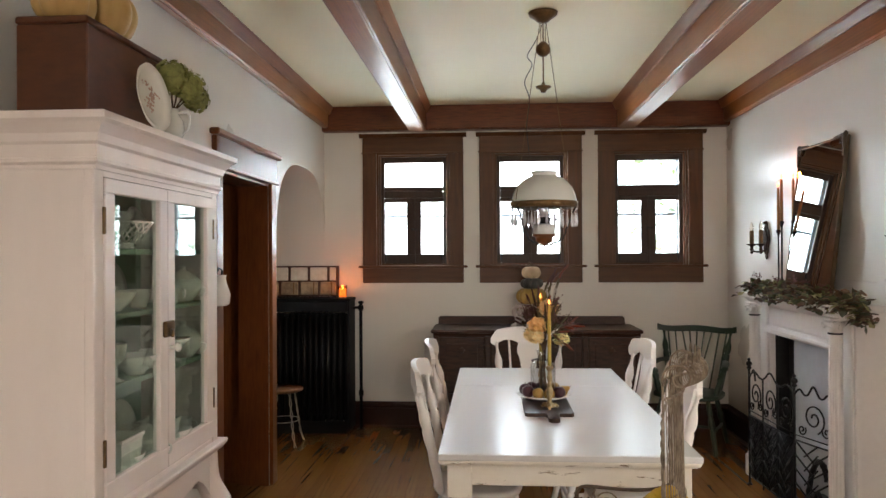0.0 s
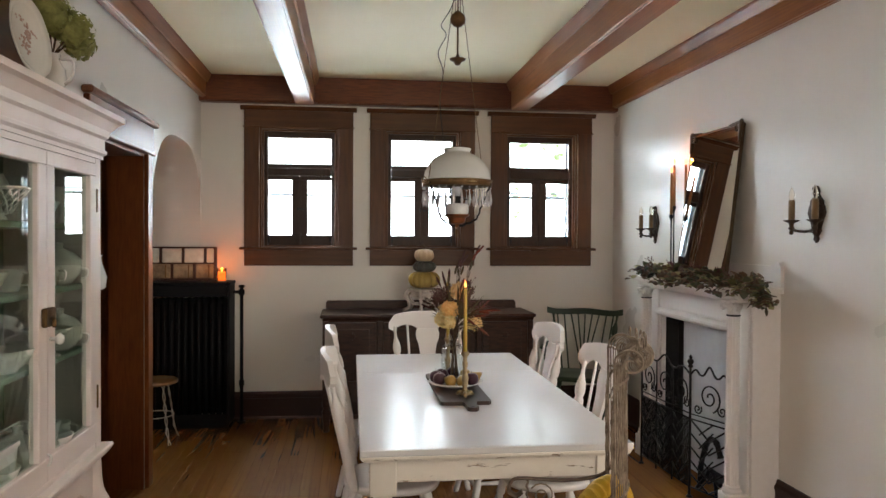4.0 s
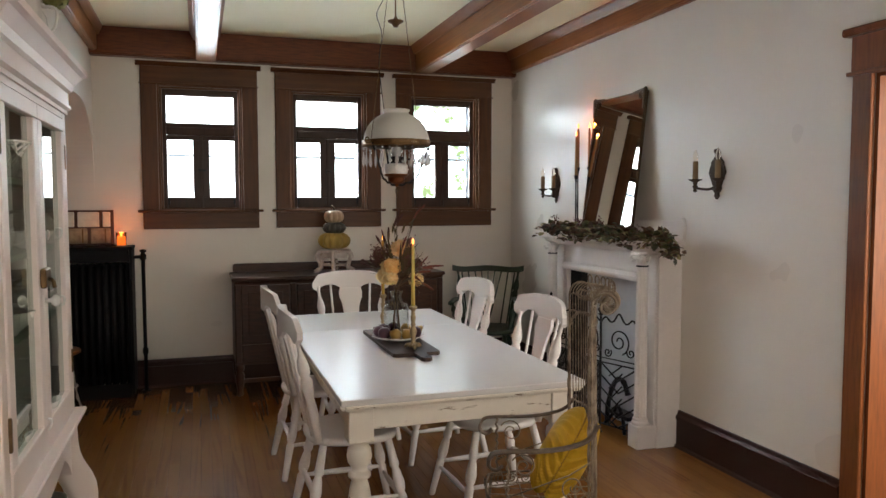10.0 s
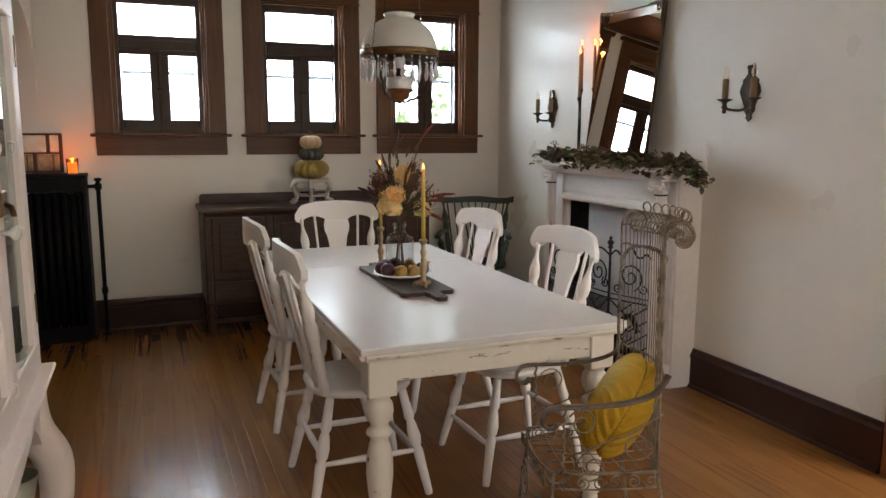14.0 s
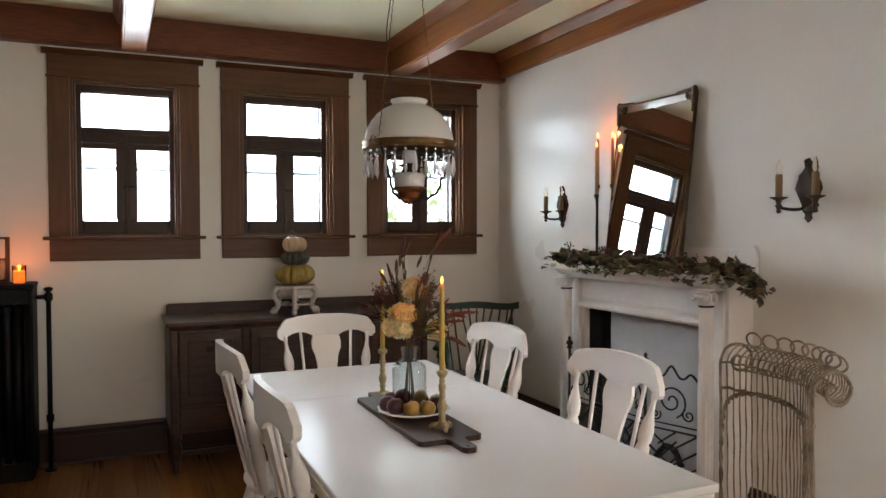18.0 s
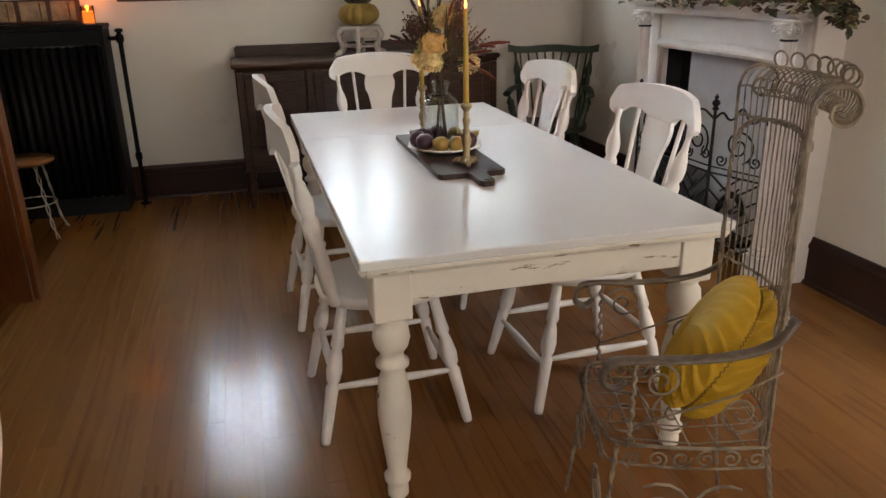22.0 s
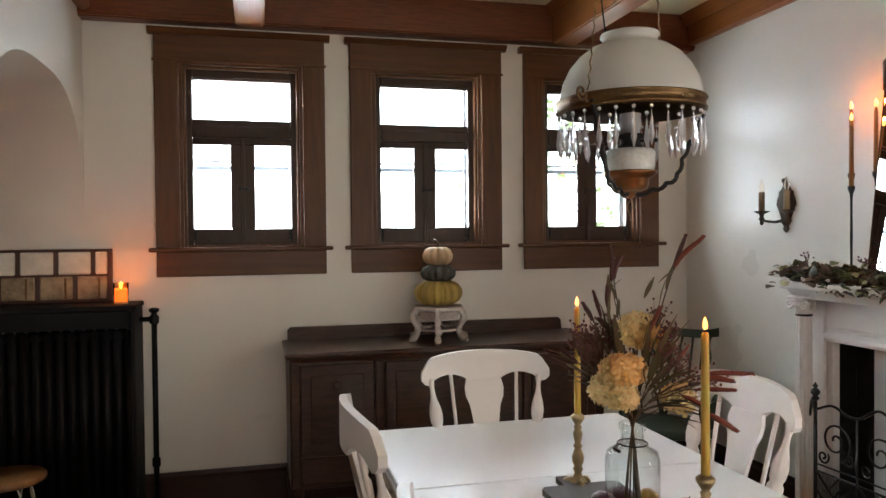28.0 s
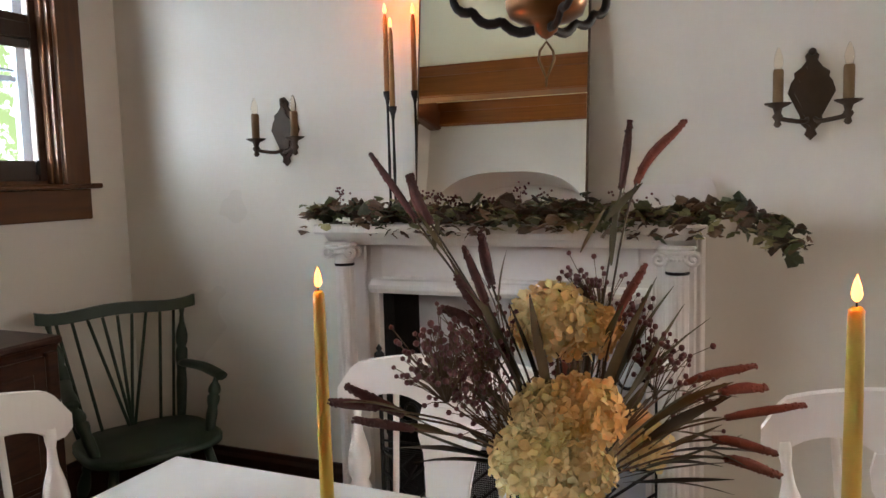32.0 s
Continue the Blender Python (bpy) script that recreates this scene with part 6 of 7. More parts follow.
pumpkin((PX, PY, PZ + 0.399), 0.083, 0.112, 10, PALEPUMP, "pale tan small pumpkin on top of the stack", 3, [(0, 0, 0.094), (0.004, 0, 0.12), (-0.012, 0, 0.14), (-0.02, 0.01, 0.145)])


# ---- mirror leaning on the mantel ----
def mirror():
    c = thing("mirror", (2.405, 2.557, 1.257), "tall mirror in a thin dark bronze frame leaning on the wall", "mirror")
    W, Hh = 0.318, 0.95
    q = Geo
    part("mirror_glass", q().box(-0.006, -W + 0.004, 0.008, 0.0, W - 0.004, Hh - 0.008), MIRROR, c)
    part("backing", q().box(0.001, -W, 0, 0.016, W, Hh, 0.003), FRAMEBRONZE, c)
    for s in (-1, 1):
        part("side_frame", q().box(-0.009, min(s * W, s * (W - 0.005)), 0, 0.006, max(s * W, s * (W - 0.005)), Hh, 0.002), FRAMEBRONZE, c)
    part("top_frame", q().box(-0.012, -W + 0.005, Hh - 0.012, 0.006, W - 0.005, Hh, 0.004), FRAMEBRONZE, c)
    part("bottom_frame", q().box(-0.012, -W + 0.005, 0, 0.006, W - 0.005, 0.012, 0.004), FRAMEBRONZE, c)
    for s in (-1, 1):
        gg = Geo()
        for k in range(9):
            t = k / 8
            gg.ball((-0.012, s * (W - 0.006), Hh - 0.11 * t), 0.02 - 0.011 * t, 8, 6, (0.7, 1, 1.1))
            gg.ball((-0.012, s * (W - 0.006 - 0.13 * t), Hh - 0.002), 0.018 - 0.01 * t, 8, 6, (0.7, 1.2, 1))
        for e in (0.6, -0.6):
            gg.tube([(-0.016, s * (W - 0.035 + p[0]), Hh - 0.03 + p[2]) for p in spiral(0, 0, 0.03, 0.006, e, 1.3, 16)], 0.006, 6)
        part("corner_ornament", gg, FRAMEBRONZE, c, "carved leafy corner ornament")
    c.matrix_world = pose(2.405, 2.557, 1.257, 0, 6.4, 0)


MIRROR = material("silvered_mirror", (0.86, 0.87, 0.85), 0.02, metal=1.0)
MIRROR.node_tree.nodes["Principled BSDF"].inputs["Roughness"].default_value = 0.0
for lk in list(MIRROR.node_tree.links):
    if lk.to_socket.name == "Roughness":
        MIRROR.node_tree.links.remove(lk)
FRAMEBRONZE = material("dark_bronze_frame", (0.07, 0.042, 0.02), 0.4, metal=0.7, grain=0.5, scale=30, dark=(0.02, 0.013, 0.008), bump=0.3)
mirror()


# ---- candles on the mantel ----
def tall_candle(x, y, cup, top):
    c = thing("tall_candlestick", (x, y, 1.2565), "slim black iron candlestick with a lit brown taper", "candlestick", "tall candles on the mantel")
    h = cup - 1.2565
    part("stem", Geo().lathe([(0.035, 0), (0.034, 0.006), (0.012, 0.012), (0.006, 0.03), (0.0045, 0.1), (0.006, 0.2), (0.0045, 0.3), (0.005, h - 0.05), (0.008, h - 0.03), (0.014, h - 0.015), (0.015, h), (0.009, h)], 14), IRON, c)
    tp = part("taper", Geo().lathe([(0.0105, h - 0.004), (0.010, h + 0.1), (0.0085, top - 1.2565 - 0.02), (0.005, top - 1.2565)], 12), DARKWAX, c, "brown beeswax taper")
    flame(tp, 0, 0, top - 1.2565, 0.9)
    candle_light(x, y, top + 0.035, 0.45)


DARKWAX = material("brown_beeswax", (0.28, 0.13, 0.035), 0.5, grain=0.2, scale=20, subsurface=0.2)
tall_candle(2.43, 2.99, 1.74, 2.02)
tall_candle(2.468, 2.894, 1.74, 2.016)
tall_candle(2.393, 2.95, 1.68, 1.96)


# ---- wall sconces ----
def sconce(y, z):
    c = thing("wall_sconce", (RW, y, z), "bronze wall sconce with two candle bulbs, unlit", "wall lamp", "sconces beside the mirror")
    prof = [(0, -0.118), (0.018, -0.1), (0.012, -0.085), (0.035, -0.06), (0.03, -0.045), (0.052, 0.0), (0.067, 0.03), (0.058, 0.06), (0.048, 0.075), (0.05, 0.09), (0.03, 0.105), (0.016, 0.125), (0.02, 0.14), (0, 0.165)]
    out = prof + [(-a, b) for a, b in prof[-2:0:-1]]
    part("backplate", Geo().prism([(a, b) for a, b in out], 0.012, pose(0, 0, 0, 0, 0, 90)).prism([(a * 0.72, b * 0.72 + 0.006) for a, b in out], 0.008, pose(-0.012, 0, 0, 0, 0, 90)).ball((-0.02, 0, 0.15), 0.012, 8, 6), BRONZE, c)
    for s in (-1, 1):
        arm = part("arm", Geo().tube(smooth_path([(-0.012, s * 0.01, -0.05), (-0.05, s * 0.02, -0.062), (-0.075, s * 0.06, -0.058), (-0.08, s * 0.095, -0.05)], 5), 0.007, 8)
                   .lathe([(0.004, -0.078), (0.012, -0.07), (0.008, -0.058), (0.016, -0.045), (0.01, -0.035), (0.014, -0.02), (0.038, -0.008), (0.04, -0.004), (0.014, -0.002)], 14, pose(-0.08, s * 0.095, 0)), BRONZE, c)
        part("candle_sleeve", Geo().lathe([(0.0155, -0.003), (0.0155, 0.09), (0.013, 0.097)], 14, pose(-0.08, s * 0.095, 0)), SLEEVE, arm, "brown drip candle sleeve")
        part("bulb", Geo().lathe([(0.009, 0.095), (0.011, 0.103), (0.0145, 0.117), (0.0135, 0.13), (0.008, 0.148), (0.003, 0.16), (0, 0.163)], 14, pose(-0.08, s * 0.095, 0)), BULB, arm, "clear flame-shaped bulb")


BRONZE = material("aged_bronze", (0.05, 0.028, 0.014), 0.55, metal=0.4, grain=0.5, scale=35, dark=(0.03, 0.018, 0.01), bump=0.2)
SLEEVE = material("tan_candle_sleeve", (0.20, 0.12, 0.05), 0.6, grain=0.5, scale=20, stretch=(1, 1, 0.3), dark=(0.08, 0.045, 0.02))
BULB = glass("bulb_glass", (1.0, 0.93, 0.82), 0.02, 1.25)
sconce(1.565, 1.619)
sconce(3.52, 1.598)


# ---- ivy garland on the mantel ----
def garland():
    c = thing("garland", (2.31, 2.5, 1.2565), "dark green and brown ivy garland with berries along the mantel", "garland")
    rr = random.Random(8)
    line = lambda t: Vector((0.0 + 0.025 * math.sin(9 * t), 0.76 - 1.66 * t, 0.018 + 0.012 * math.sin(14 * t) - (0.10 * ((t - 0.9) / 0.1) ** 1.5 if t > 0.9 else 0)))
    part("vine", Geo().tube([line(i / 60) for i in range(61)], 0.005, 6), STEM, c)
    sets = {0: Geo(), 1: Geo(), 2: Geo(), 3: Geo()}
    for i in range(1000):
        t = rr.random() ** 0.97
        p = line(t)
        off = Vector((rr.gauss(-0.01, 0.03), rr.gauss(0, 0.02), abs(rr.gauss(0.0, 0.02)) + 0.004))
        if rr.random() < 0.2 and t < 0.9:
            off = Vector((-0.075 + rr.uniform(-0.03, 0.01), off.y, rr.uniform(-0.045, 0.01)))
        if t > 0.92:
            off = Vector((rr.gauss(-0.03, 0.025), rr.gauss(0, 0.022), rr.gauss(0, 0.018)))
        o = p + off
        d = Vector((rr.uniform(-1, 0.3), rr.uniform(-1, 1), rr.uniform(-0.5, 0.8))).normalized()
        s = d.cross(Vector((rr.uniform(-0.6, 0.6), rr.uniform(-0.6, 0.6), 1))).normalized()
        n = s.cross(d)
        L = rr.uniform(0.026, 0.058)
        w = L * rr.uniform(0.5, 0.68)
        fold = rr.uniform(-0.22, 0.1)
        q = [o, o + d * L * 0.02 + s * w * 0.62, o + d * L * 0.3 + s * w * 0.98 + n * L * fold, o + d * L * 0.46 + s * w * 0.62, o + d * L * 0.62 + s * w * 0.66 + n * L * fold, o + d * L - n * L * 0.15,
             o + d * L * 0.62 - s * w * 0.66 + n * L * fold, o + d * L * 0.46 - s * w * 0.62, o + d * L * 0.3 - s * w * 0.98 + n * L * fold, o + d * L * 0.02 - s * w * 0.62, o + d * L * 0.42 + n * L * 0.1]
        k = rr.choices((0, 1, 2, 3), (0.22, 0.54, 0.12, 0.12))[0]
        sets[k].add([tuple(a) for a in q], [(i, (i + 1) % 10, 10) for i in range(10)])
    for k, mat in enumerate((IVY, IVYBROWN, IVYMID, IVYPALE)):
        part("leaves", sets[k], mat, c, ("dark green ivy leaves", "dry brown leaves", "olive green leaves", "pale yellow-green leaves")[k], "stuff")
    be = Geo()
    for k in range(8):
        p = line(rr.uniform(0.05, 0.95)) + Vector((0, 0, rr.uniform(0.05, 0.1)))
        for i in range(14):
            be.ball(tuple(p + Vector((rr.gauss(0, 0.012), rr.gauss(0, 0.016), rr.gauss(0, 0.012)))), 0.0045, 6, 4)
        be.tube([p, p - Vector((0, 0, 0.07))], 0.001, 4)
    part("berry_spray", be, BERRY, c, "small dark berries", "stuff")


IVY = material("dark_ivy_leaf", (0.105, 0.115, 0.055), 0.5, grain=0.4, scale=40, dark=(0.018, 0.024, 0.012), island=0.9)
IVYBROWN = material("brown_dry_leaf", (0.21, 0.125, 0.07), 0.6, grain=0.4, scale=40, dark=(0.03, 0.018, 0.012), island=0.9)
IVYMID = material("olive_leaf", (0.11, 0.12, 0.045), 0.5, grain=0.4, scale=40)
IVYPALE = material("pale_leaf", (0.34, 0.31, 0.15), 0.5, grain=0.4, scale=40)
garland()


# ---- wire armchair with a yellow cushion ----
def wire_chair():
    c = thing("wire_armchair", (0.962, 0.526, 0), "old off-white twisted wire armchair with tall curled back", "chair", turn=73)
    hw, D0, D1, Z = 0.19, -0.185, 0.185, 0.435
    W, r = RUSTWIRE, 0.002
    by = lambda x: D0 + 0.05 * (x / hw) ** 2
    twist = lambda p, q, n=26, a=0.0035, ph=0: [Vector(p).lerp(Vector(q), i / n) + Vector((a * math.cos(i * 1.7 + ph), a * math.sin(i * 1.7 + ph), 0)) for i in range(n + 1)]
    # back wires roll over into a scroll
    for k in range(23):
        x = -hw + 2 * hw * k / 22
        y0 = by(x)
        lean = 0.01
        up = [(x, y0 + lean * t, Z + (1.135 - Z) * t + 0.0) for t in [i / 14 for i in range(15)]]
        cy, cz = y0 + lean - 0.05, 1.14
        curl = [(x, cy + (0.05 - 0.0018 * i) * math.cos(i * 0.36), cz + (0.05 - 0.0018 * i) * math.sin(i * 0.36)) for i in range(1, 24)]
        pts = [Vector(p) for p in up + curl]
        pts = [p + Vector((0.0022 * math.cos(i * 2.1 + k), 0, 0)) for i, p in enumerate(pts)]
        part("back_wire", Geo().tube(pts, r if k not in (0, 22) else 0.004, 5), W, c)
    for z, rr_ in ((1.07, 0.004), (0.72, 0.004), (1.135, 0.003)):
        t = (z - Z) / (1.135 - Z)
        part("cross_wire", Geo().tube([(-hw + 2 * hw * i / 20, by(-hw + 2 * hw * i / 20) + 0.01 * t - 0.004, z + 0.004 * (i % 2)) for i in range(21)], rr_, 5), W, c)
    for k in range(8):
        x = -hw + 0.03 + (2 * hw - 0.06) * k / 7
        part("coil", Geo().tube([(x + p[0], by(x) + 0.01 - 0.058, 1.195 + p[2] * 0.5) for p in [(0.035 * math.cos(2 * math.pi * i / 16), 0, 0.035 * math.sin(2 * math.pi * i / 16)) for i in range(16)]], 0.0028, 5, True), W, c)
    hoop = smooth_path([(-hw + 0.012, by(hw) + 0.008, Z), (-hw + 0.012, by(hw) + 0.012, 0.8), (-hw + 0.02, by(hw) + 0.012, 1.0), (-hw + 0.06, by(0.15) + 0.012, 1.065), (0, D0 + 0.012, 1.08), (hw - 0.06, by(0.15) + 0.012, 1.065), (hw - 0.02, by(hw) + 0.012, 1.0), (hw - 0.012, by(hw) + 0.012, 0.8), (hw - 0.012, by(hw) + 0.008, Z)], 14)
    for ph in (0, math.pi):
        part("hoop_strand", Geo().tube([p + Vector((0.003 * math.cos(i * 1.1 + ph), 0.003 * math.sin(i * 1.1 + ph), 0.003 * math.cos(i * 1.1 + ph))) for i, p in enumerate(hoop)], 0.0032, 5), W, c)
    # seat
    rim = [(-hw, D0 + 0.05, Z), (-hw - 0.005, 0, Z), (-hw + 0.015, D1 - 0.02, Z), (-hw + 0.06, D1 + 0.01, Z), (0, D1 + 0.025, Z), (hw - 0.06, D1 + 0.01, Z), (hw - 0.015, D1 - 0.02, Z), (hw + 0.005, 0, Z), (hw, D0 + 0.05, Z), (0, D0, Z)]
    part("seat_rim", Geo().tube(smooth_path(rim + rim[:1], 4), 0.0042, 6), W, c)
    part("seat_rim", Geo().tube([p - Vector((0, 0, 0.05)) for p in smooth_path(rim + rim[:1], 4)], 0.0028, 6), W, c)
    for k in range(6):
        x = -hw + 0.03 + (2 * hw - 0.06) * k / 5
        part("seat_wire", Geo().tube([(x, by(x), Z), (x * 1.0, 0, Z - 0.012), (x * 0.95, D1 + 0.015, Z)], 0.002, 5), W, c)
        y = D0 + 0.04 + (D1 - D0 - 0.03) * k / 6
        part("seat_wire", Geo().tube([(-hw, y, Z + 0.003), (0, y, Z - 0.008), (hw, y, Z + 0.003)], 0.002, 5), W, c)
    for k in range(10):
        x = -hw + 0.03 + (2 * hw - 0.06) * k / 9
        part("seat_scroll", Geo().tube([(x + p[0], D1 + 0.02, Z - 0.026 + p[2]) for p in spiral(0, 0, 0.022, 0.005, k, 1.4 * (1 if k % 2 else -1), 14)], 0.0025, 5), W, c)
    for s in (-1, 1):
        for k in range(6):
            y = D0 + 0.07 + 0.052 * k
            part("side_scroll", Geo().tube([(s * (hw + 0.003), y + p[0], Z - 0.028 + p[2]) for p in spiral(0, 0, 0.022, 0.005, k, 1.4 * (1 if k % 2 else -1), 14)], 0.0025, 5), W, c)
    # legs with scrolled brackets
    for sx in (-1, 1):
        for sy in (-1, 1):
            top, foot = (sx * (hw - 0.01), D1 - 0.01 if sy > 0 else D0 + 0.045, Z), (sx * (hw + 0.02), D1 + 0.035 if sy > 0 else D0 - 0.02, 0.006)
            part("leg", Geo().tube(twist(top, foot), 0.0034, 5).tube(twist(top, foot, ph=3.1), 0.0034, 5), W, c)
        br = [(sx * hw, D1 - 0.02 - 0.09 + p[0], 0.27 + p[2]) for p in spiral(0, 0, 0.075, 0.01, 1.0, 1.7, 26)]
        part("leg_scroll", Geo().tube(br, 0.0035, 5), W, c)
        part("leg_scroll", Geo().tube([(sx * hw, D0 + 0.13 + p[0], 0.27 + p[2]) for p in spiral(0, 0, 0.07, 0.01, 2.2, -1.7, 26)], 0.0035, 5), W, c)
        part("leg_scroll", Geo().tube([(sx * 0.12 + p[0], D1 + 0.02, 0.28 + p[2]) for p in spiral(0, 0, 0.07, 0.01, 1.6 * sx, 1.7 * sx, 26)], 0.0035, 5), W, c)
        # arm: a flat strap with a scroll at its front
        arm = smooth_path([(sx * hw, D0 + 0.03, 0.735), (sx * (hw + 0.01), D0 + 0.07, 0.685), (sx * (hw + 0.012), D0 + 0.14, 0.66), (sx * (hw + 0.012), 0.05, 0.65), (sx * (hw + 0.012), D1, 0.648), (sx * (hw + 0.012), D1 + 0.03, 0.63), (sx * (hw + 0.012), D1 + 0.035, 0.60), (sx * (hw + 0.012), D1 + 0.01, 0.585), (sx * (hw + 0.012), D1 - 0.012, 0.60)], 5)
        part("arm_strap", Geo().tube(arm, 0.0065, 6, flat=2.4), STRAP, c, "worn grey-brown flat arm strap")
        part("arm_post", Geo().tube(twist((sx * hw, D1 - 0.03, Z), (sx * (hw + 0.01), D1 - 0.03, 0.645)), 0.0045, 5), W, c)
        part("arm_brace", Geo().tube([(sx * hw, D0 + 0.04, Z + 0.18), (sx * hw, D0 + 0.13, 0.56), (sx * hw, D1 - 0.03, Z + 0.05)], 0.0028, 5), W, c)
        part("arm_scroll", Geo().tube([(sx * (hw + 0.004), D1 - 0.085 + p[0], 0.595 + p[2]) for p in spiral(0, 0, 0.045, 0.008, 0.5, 1.6, 22)], 0.003, 5), W, c)
        part("arm_scroll", Geo().tube([(sx * (hw + 0.004), -0.07 + p[0], 0.52 + p[2]) for p in spiral(0, 0, 0.05, 0.008, 3.5, 1.5, 22)], 0.003, 5), W, c)


RUSTWIRE = material("flaking_white_wire", (0.36, 0.29, 0.21), 0.65, grain=1.0, scale=22, dark=(0.10, 0.065, 0.045), blotch=0.4, bump=0.3)
STRAP = material("bare_iron_strap", (0.16, 0.12, 0.09), 0.5, grain=0.7, scale=40, dark=(0.07, 0.045, 0.035), metal=0.3)
wire_chair()


def cushion():
    """A stuffed cushion: a stitched seam round the edge, and slanting gathers on its front half."""
    c = thing("cushion", (0, 0, 0), "mustard yellow velvet cushion with slanting gathers and an edge seam", "cushion")
    c.matrix_world = pose(0.962, 0.526, 0, 0, 0, 56) @ pose(0.015, -0.075, 0.575, 28, 0, 0)
    n, m, v, f = 420, 64, [], []
    folds = 24
    rr = random.Random(6)
    amp = [rr.uniform(0.7, 1.3) for _ in range(folds)]
    for i in range(m + 1):
        a = math.pi * i / m
        e = a - math.pi / 2
        for j in range(n):
            b = 2 * math.pi * j / n
            cx = math.copysign(abs(math.cos(b)) ** 0.85, math.cos(b))
            cz = math.copysign(abs(math.sin(b)) ** 0.85, math.sin(b))
            out, y = math.sin(a) ** 0.62, -0.086 * math.copysign(abs(math.cos(a)) ** 0.95, math.cos(a))
            h = abs(e)
            q = (b / (2 * math.pi) * folds + 1.7 * h + (0.5 if e < 0 else 0)) % folds
            w = q % 1.0
            near = math.exp(-(h / 0.95) ** 2) * min(1, h / 0.08)
            puff = (0.026 if e > 0 else 0.02) * amp[int(q) % folds] * near * ((1 - w) ** 0.8 * min(1, w / 0.12) - 0.35)
            seam = -0.009 * math.exp(-(e / 0.05) ** 2)
            k = 1 + (puff * 0.8 + seam) / 0.165
            v.append((cx * out * 0.14 * k, y + math.copysign(puff * 0.7, e), cz * out * 0.165 * k))
    for i in range(m):
        f += [(i * n + j, i * n + (j + 1) % n, (i + 1) * n + (j + 1) % n, (i + 1) * n + j) for j in range(n)]
    part("cover", Geo().add(v, f, None, True), YELLOW, c)
    pts = []
    for j in range(180):
        b = 2 * math.pi * j / 180
        cx, cz = math.copysign(abs(math.cos(b)) ** 0.85, math.cos(b)), math.copysign(abs(math.sin(b)) ** 0.85, math.sin(b))
        pts.append((cx * 0.1345, 0.003 * (1 if j % 2 else -1), cz * 0.1585))
    part("seam", Geo().tube(pts, 0.002, 5, True), SEAM, c, "darker stitched seam")


SEAM = material("dark_mustard_thread", (0.22, 0.12, 0.012), 0.8, grain=0.3, scale=60)
YELLOW = material("mustard_velvet", (0.55, 0.33, 0.012), 0.75, grain=0.3, scale=40, dark=(0.40, 0.22, 0.008), bump=0.15, blotch=0.3)
cushion()


# ---- glowing votive on the radiator ----
def votive():
    x, y, z = -0.79, 4.24, 1.156
    c = thing("votive_candle", (x, y, z), "small glass votive with a lit orange candle", "candle")
    part("glass_cup", Geo().lathe([(0.031, 0), (0.035, 0.004), (0.037, 0.105), (0.0345, 0.105), (0.0325, 0.008), (0, 0.006)], 24), AMBERGLASS, c)
    w = part("wax", Geo().lathe([(0.0, 0.009), (0.031, 0.009), (0.0315, 0.07), (0.022, 0.066), (0.0, 0.064)], 20), VOTIVEWAX, c)
    flame(w, 0, 0, 0.064, 1.1)
    candle_light(x, y, z + 0.11, 1.3, 0.02)


AMBERGLASS = glass("amber_votive_glass", (1.0, 0.70, 0.45), 0.02, 1.06)
# the flame's light in the wax is put in as orange emission
VOTIVEWAX = glow("candlelit_wax_emission", (1.0, 0.25, 0.045), 1.0)
votive()

# ---- things on and in the china cabinet ----
CT = 1.9445


def crate():
    c = thing("wooden_box", (-0.815, 0.30, CT), "old dark red-brown wooden box on top of the cabinet", "box")
    part("body", Geo().box(-0.11, -0.26, 0, 0.11, 0.26, 0.285, 0.004), CRATEWOOD, c)
    part("lid", Geo().box(-0.113, -0.264, 0.286, 0.113, 0.264, 0.308, 0.005), CRATEWOOD, c)


CRATEWOOD = material("old_red_brown_box_wood", (0.13, 0.04, 0.013), 0.5, grain=0.7, scale=6, stretch=(2, 2, 5), dark=(0.06, 0.02, 0.010), bump=0.12, blotch=0.6)
crate()
BIGPUMP = material("creamy_orange_pumpkin", (0.58, 0.38, 0.14), 0.5, grain=0.5, scale=9, dark=(0.40, 0.22, 0.06), blotch=0.4)
pumpkin((-0.84, 0.15, CT + 0.306), 0.096, 0.15, 9, BIGPUMP, "squat cream orange ribbed pumpkin on the wooden box", 7, [(0, 0, 0.125), (-0.01, -0.01, 0.15), (-0.02, -0.015, 0.165)], "pumpkins on the cabinet")
pumpkin((-0.802, 0.318, CT + 0.306), 0.108, 0.175, 9, BIGPUMP, "taller cream orange pumpkin with a curled stem on the box", 8, [(0, 0, 0.14), (0.0, 0.02, 0.175), (-0.02, 0.035, 0.19)], "pumpkins on the cabinet")


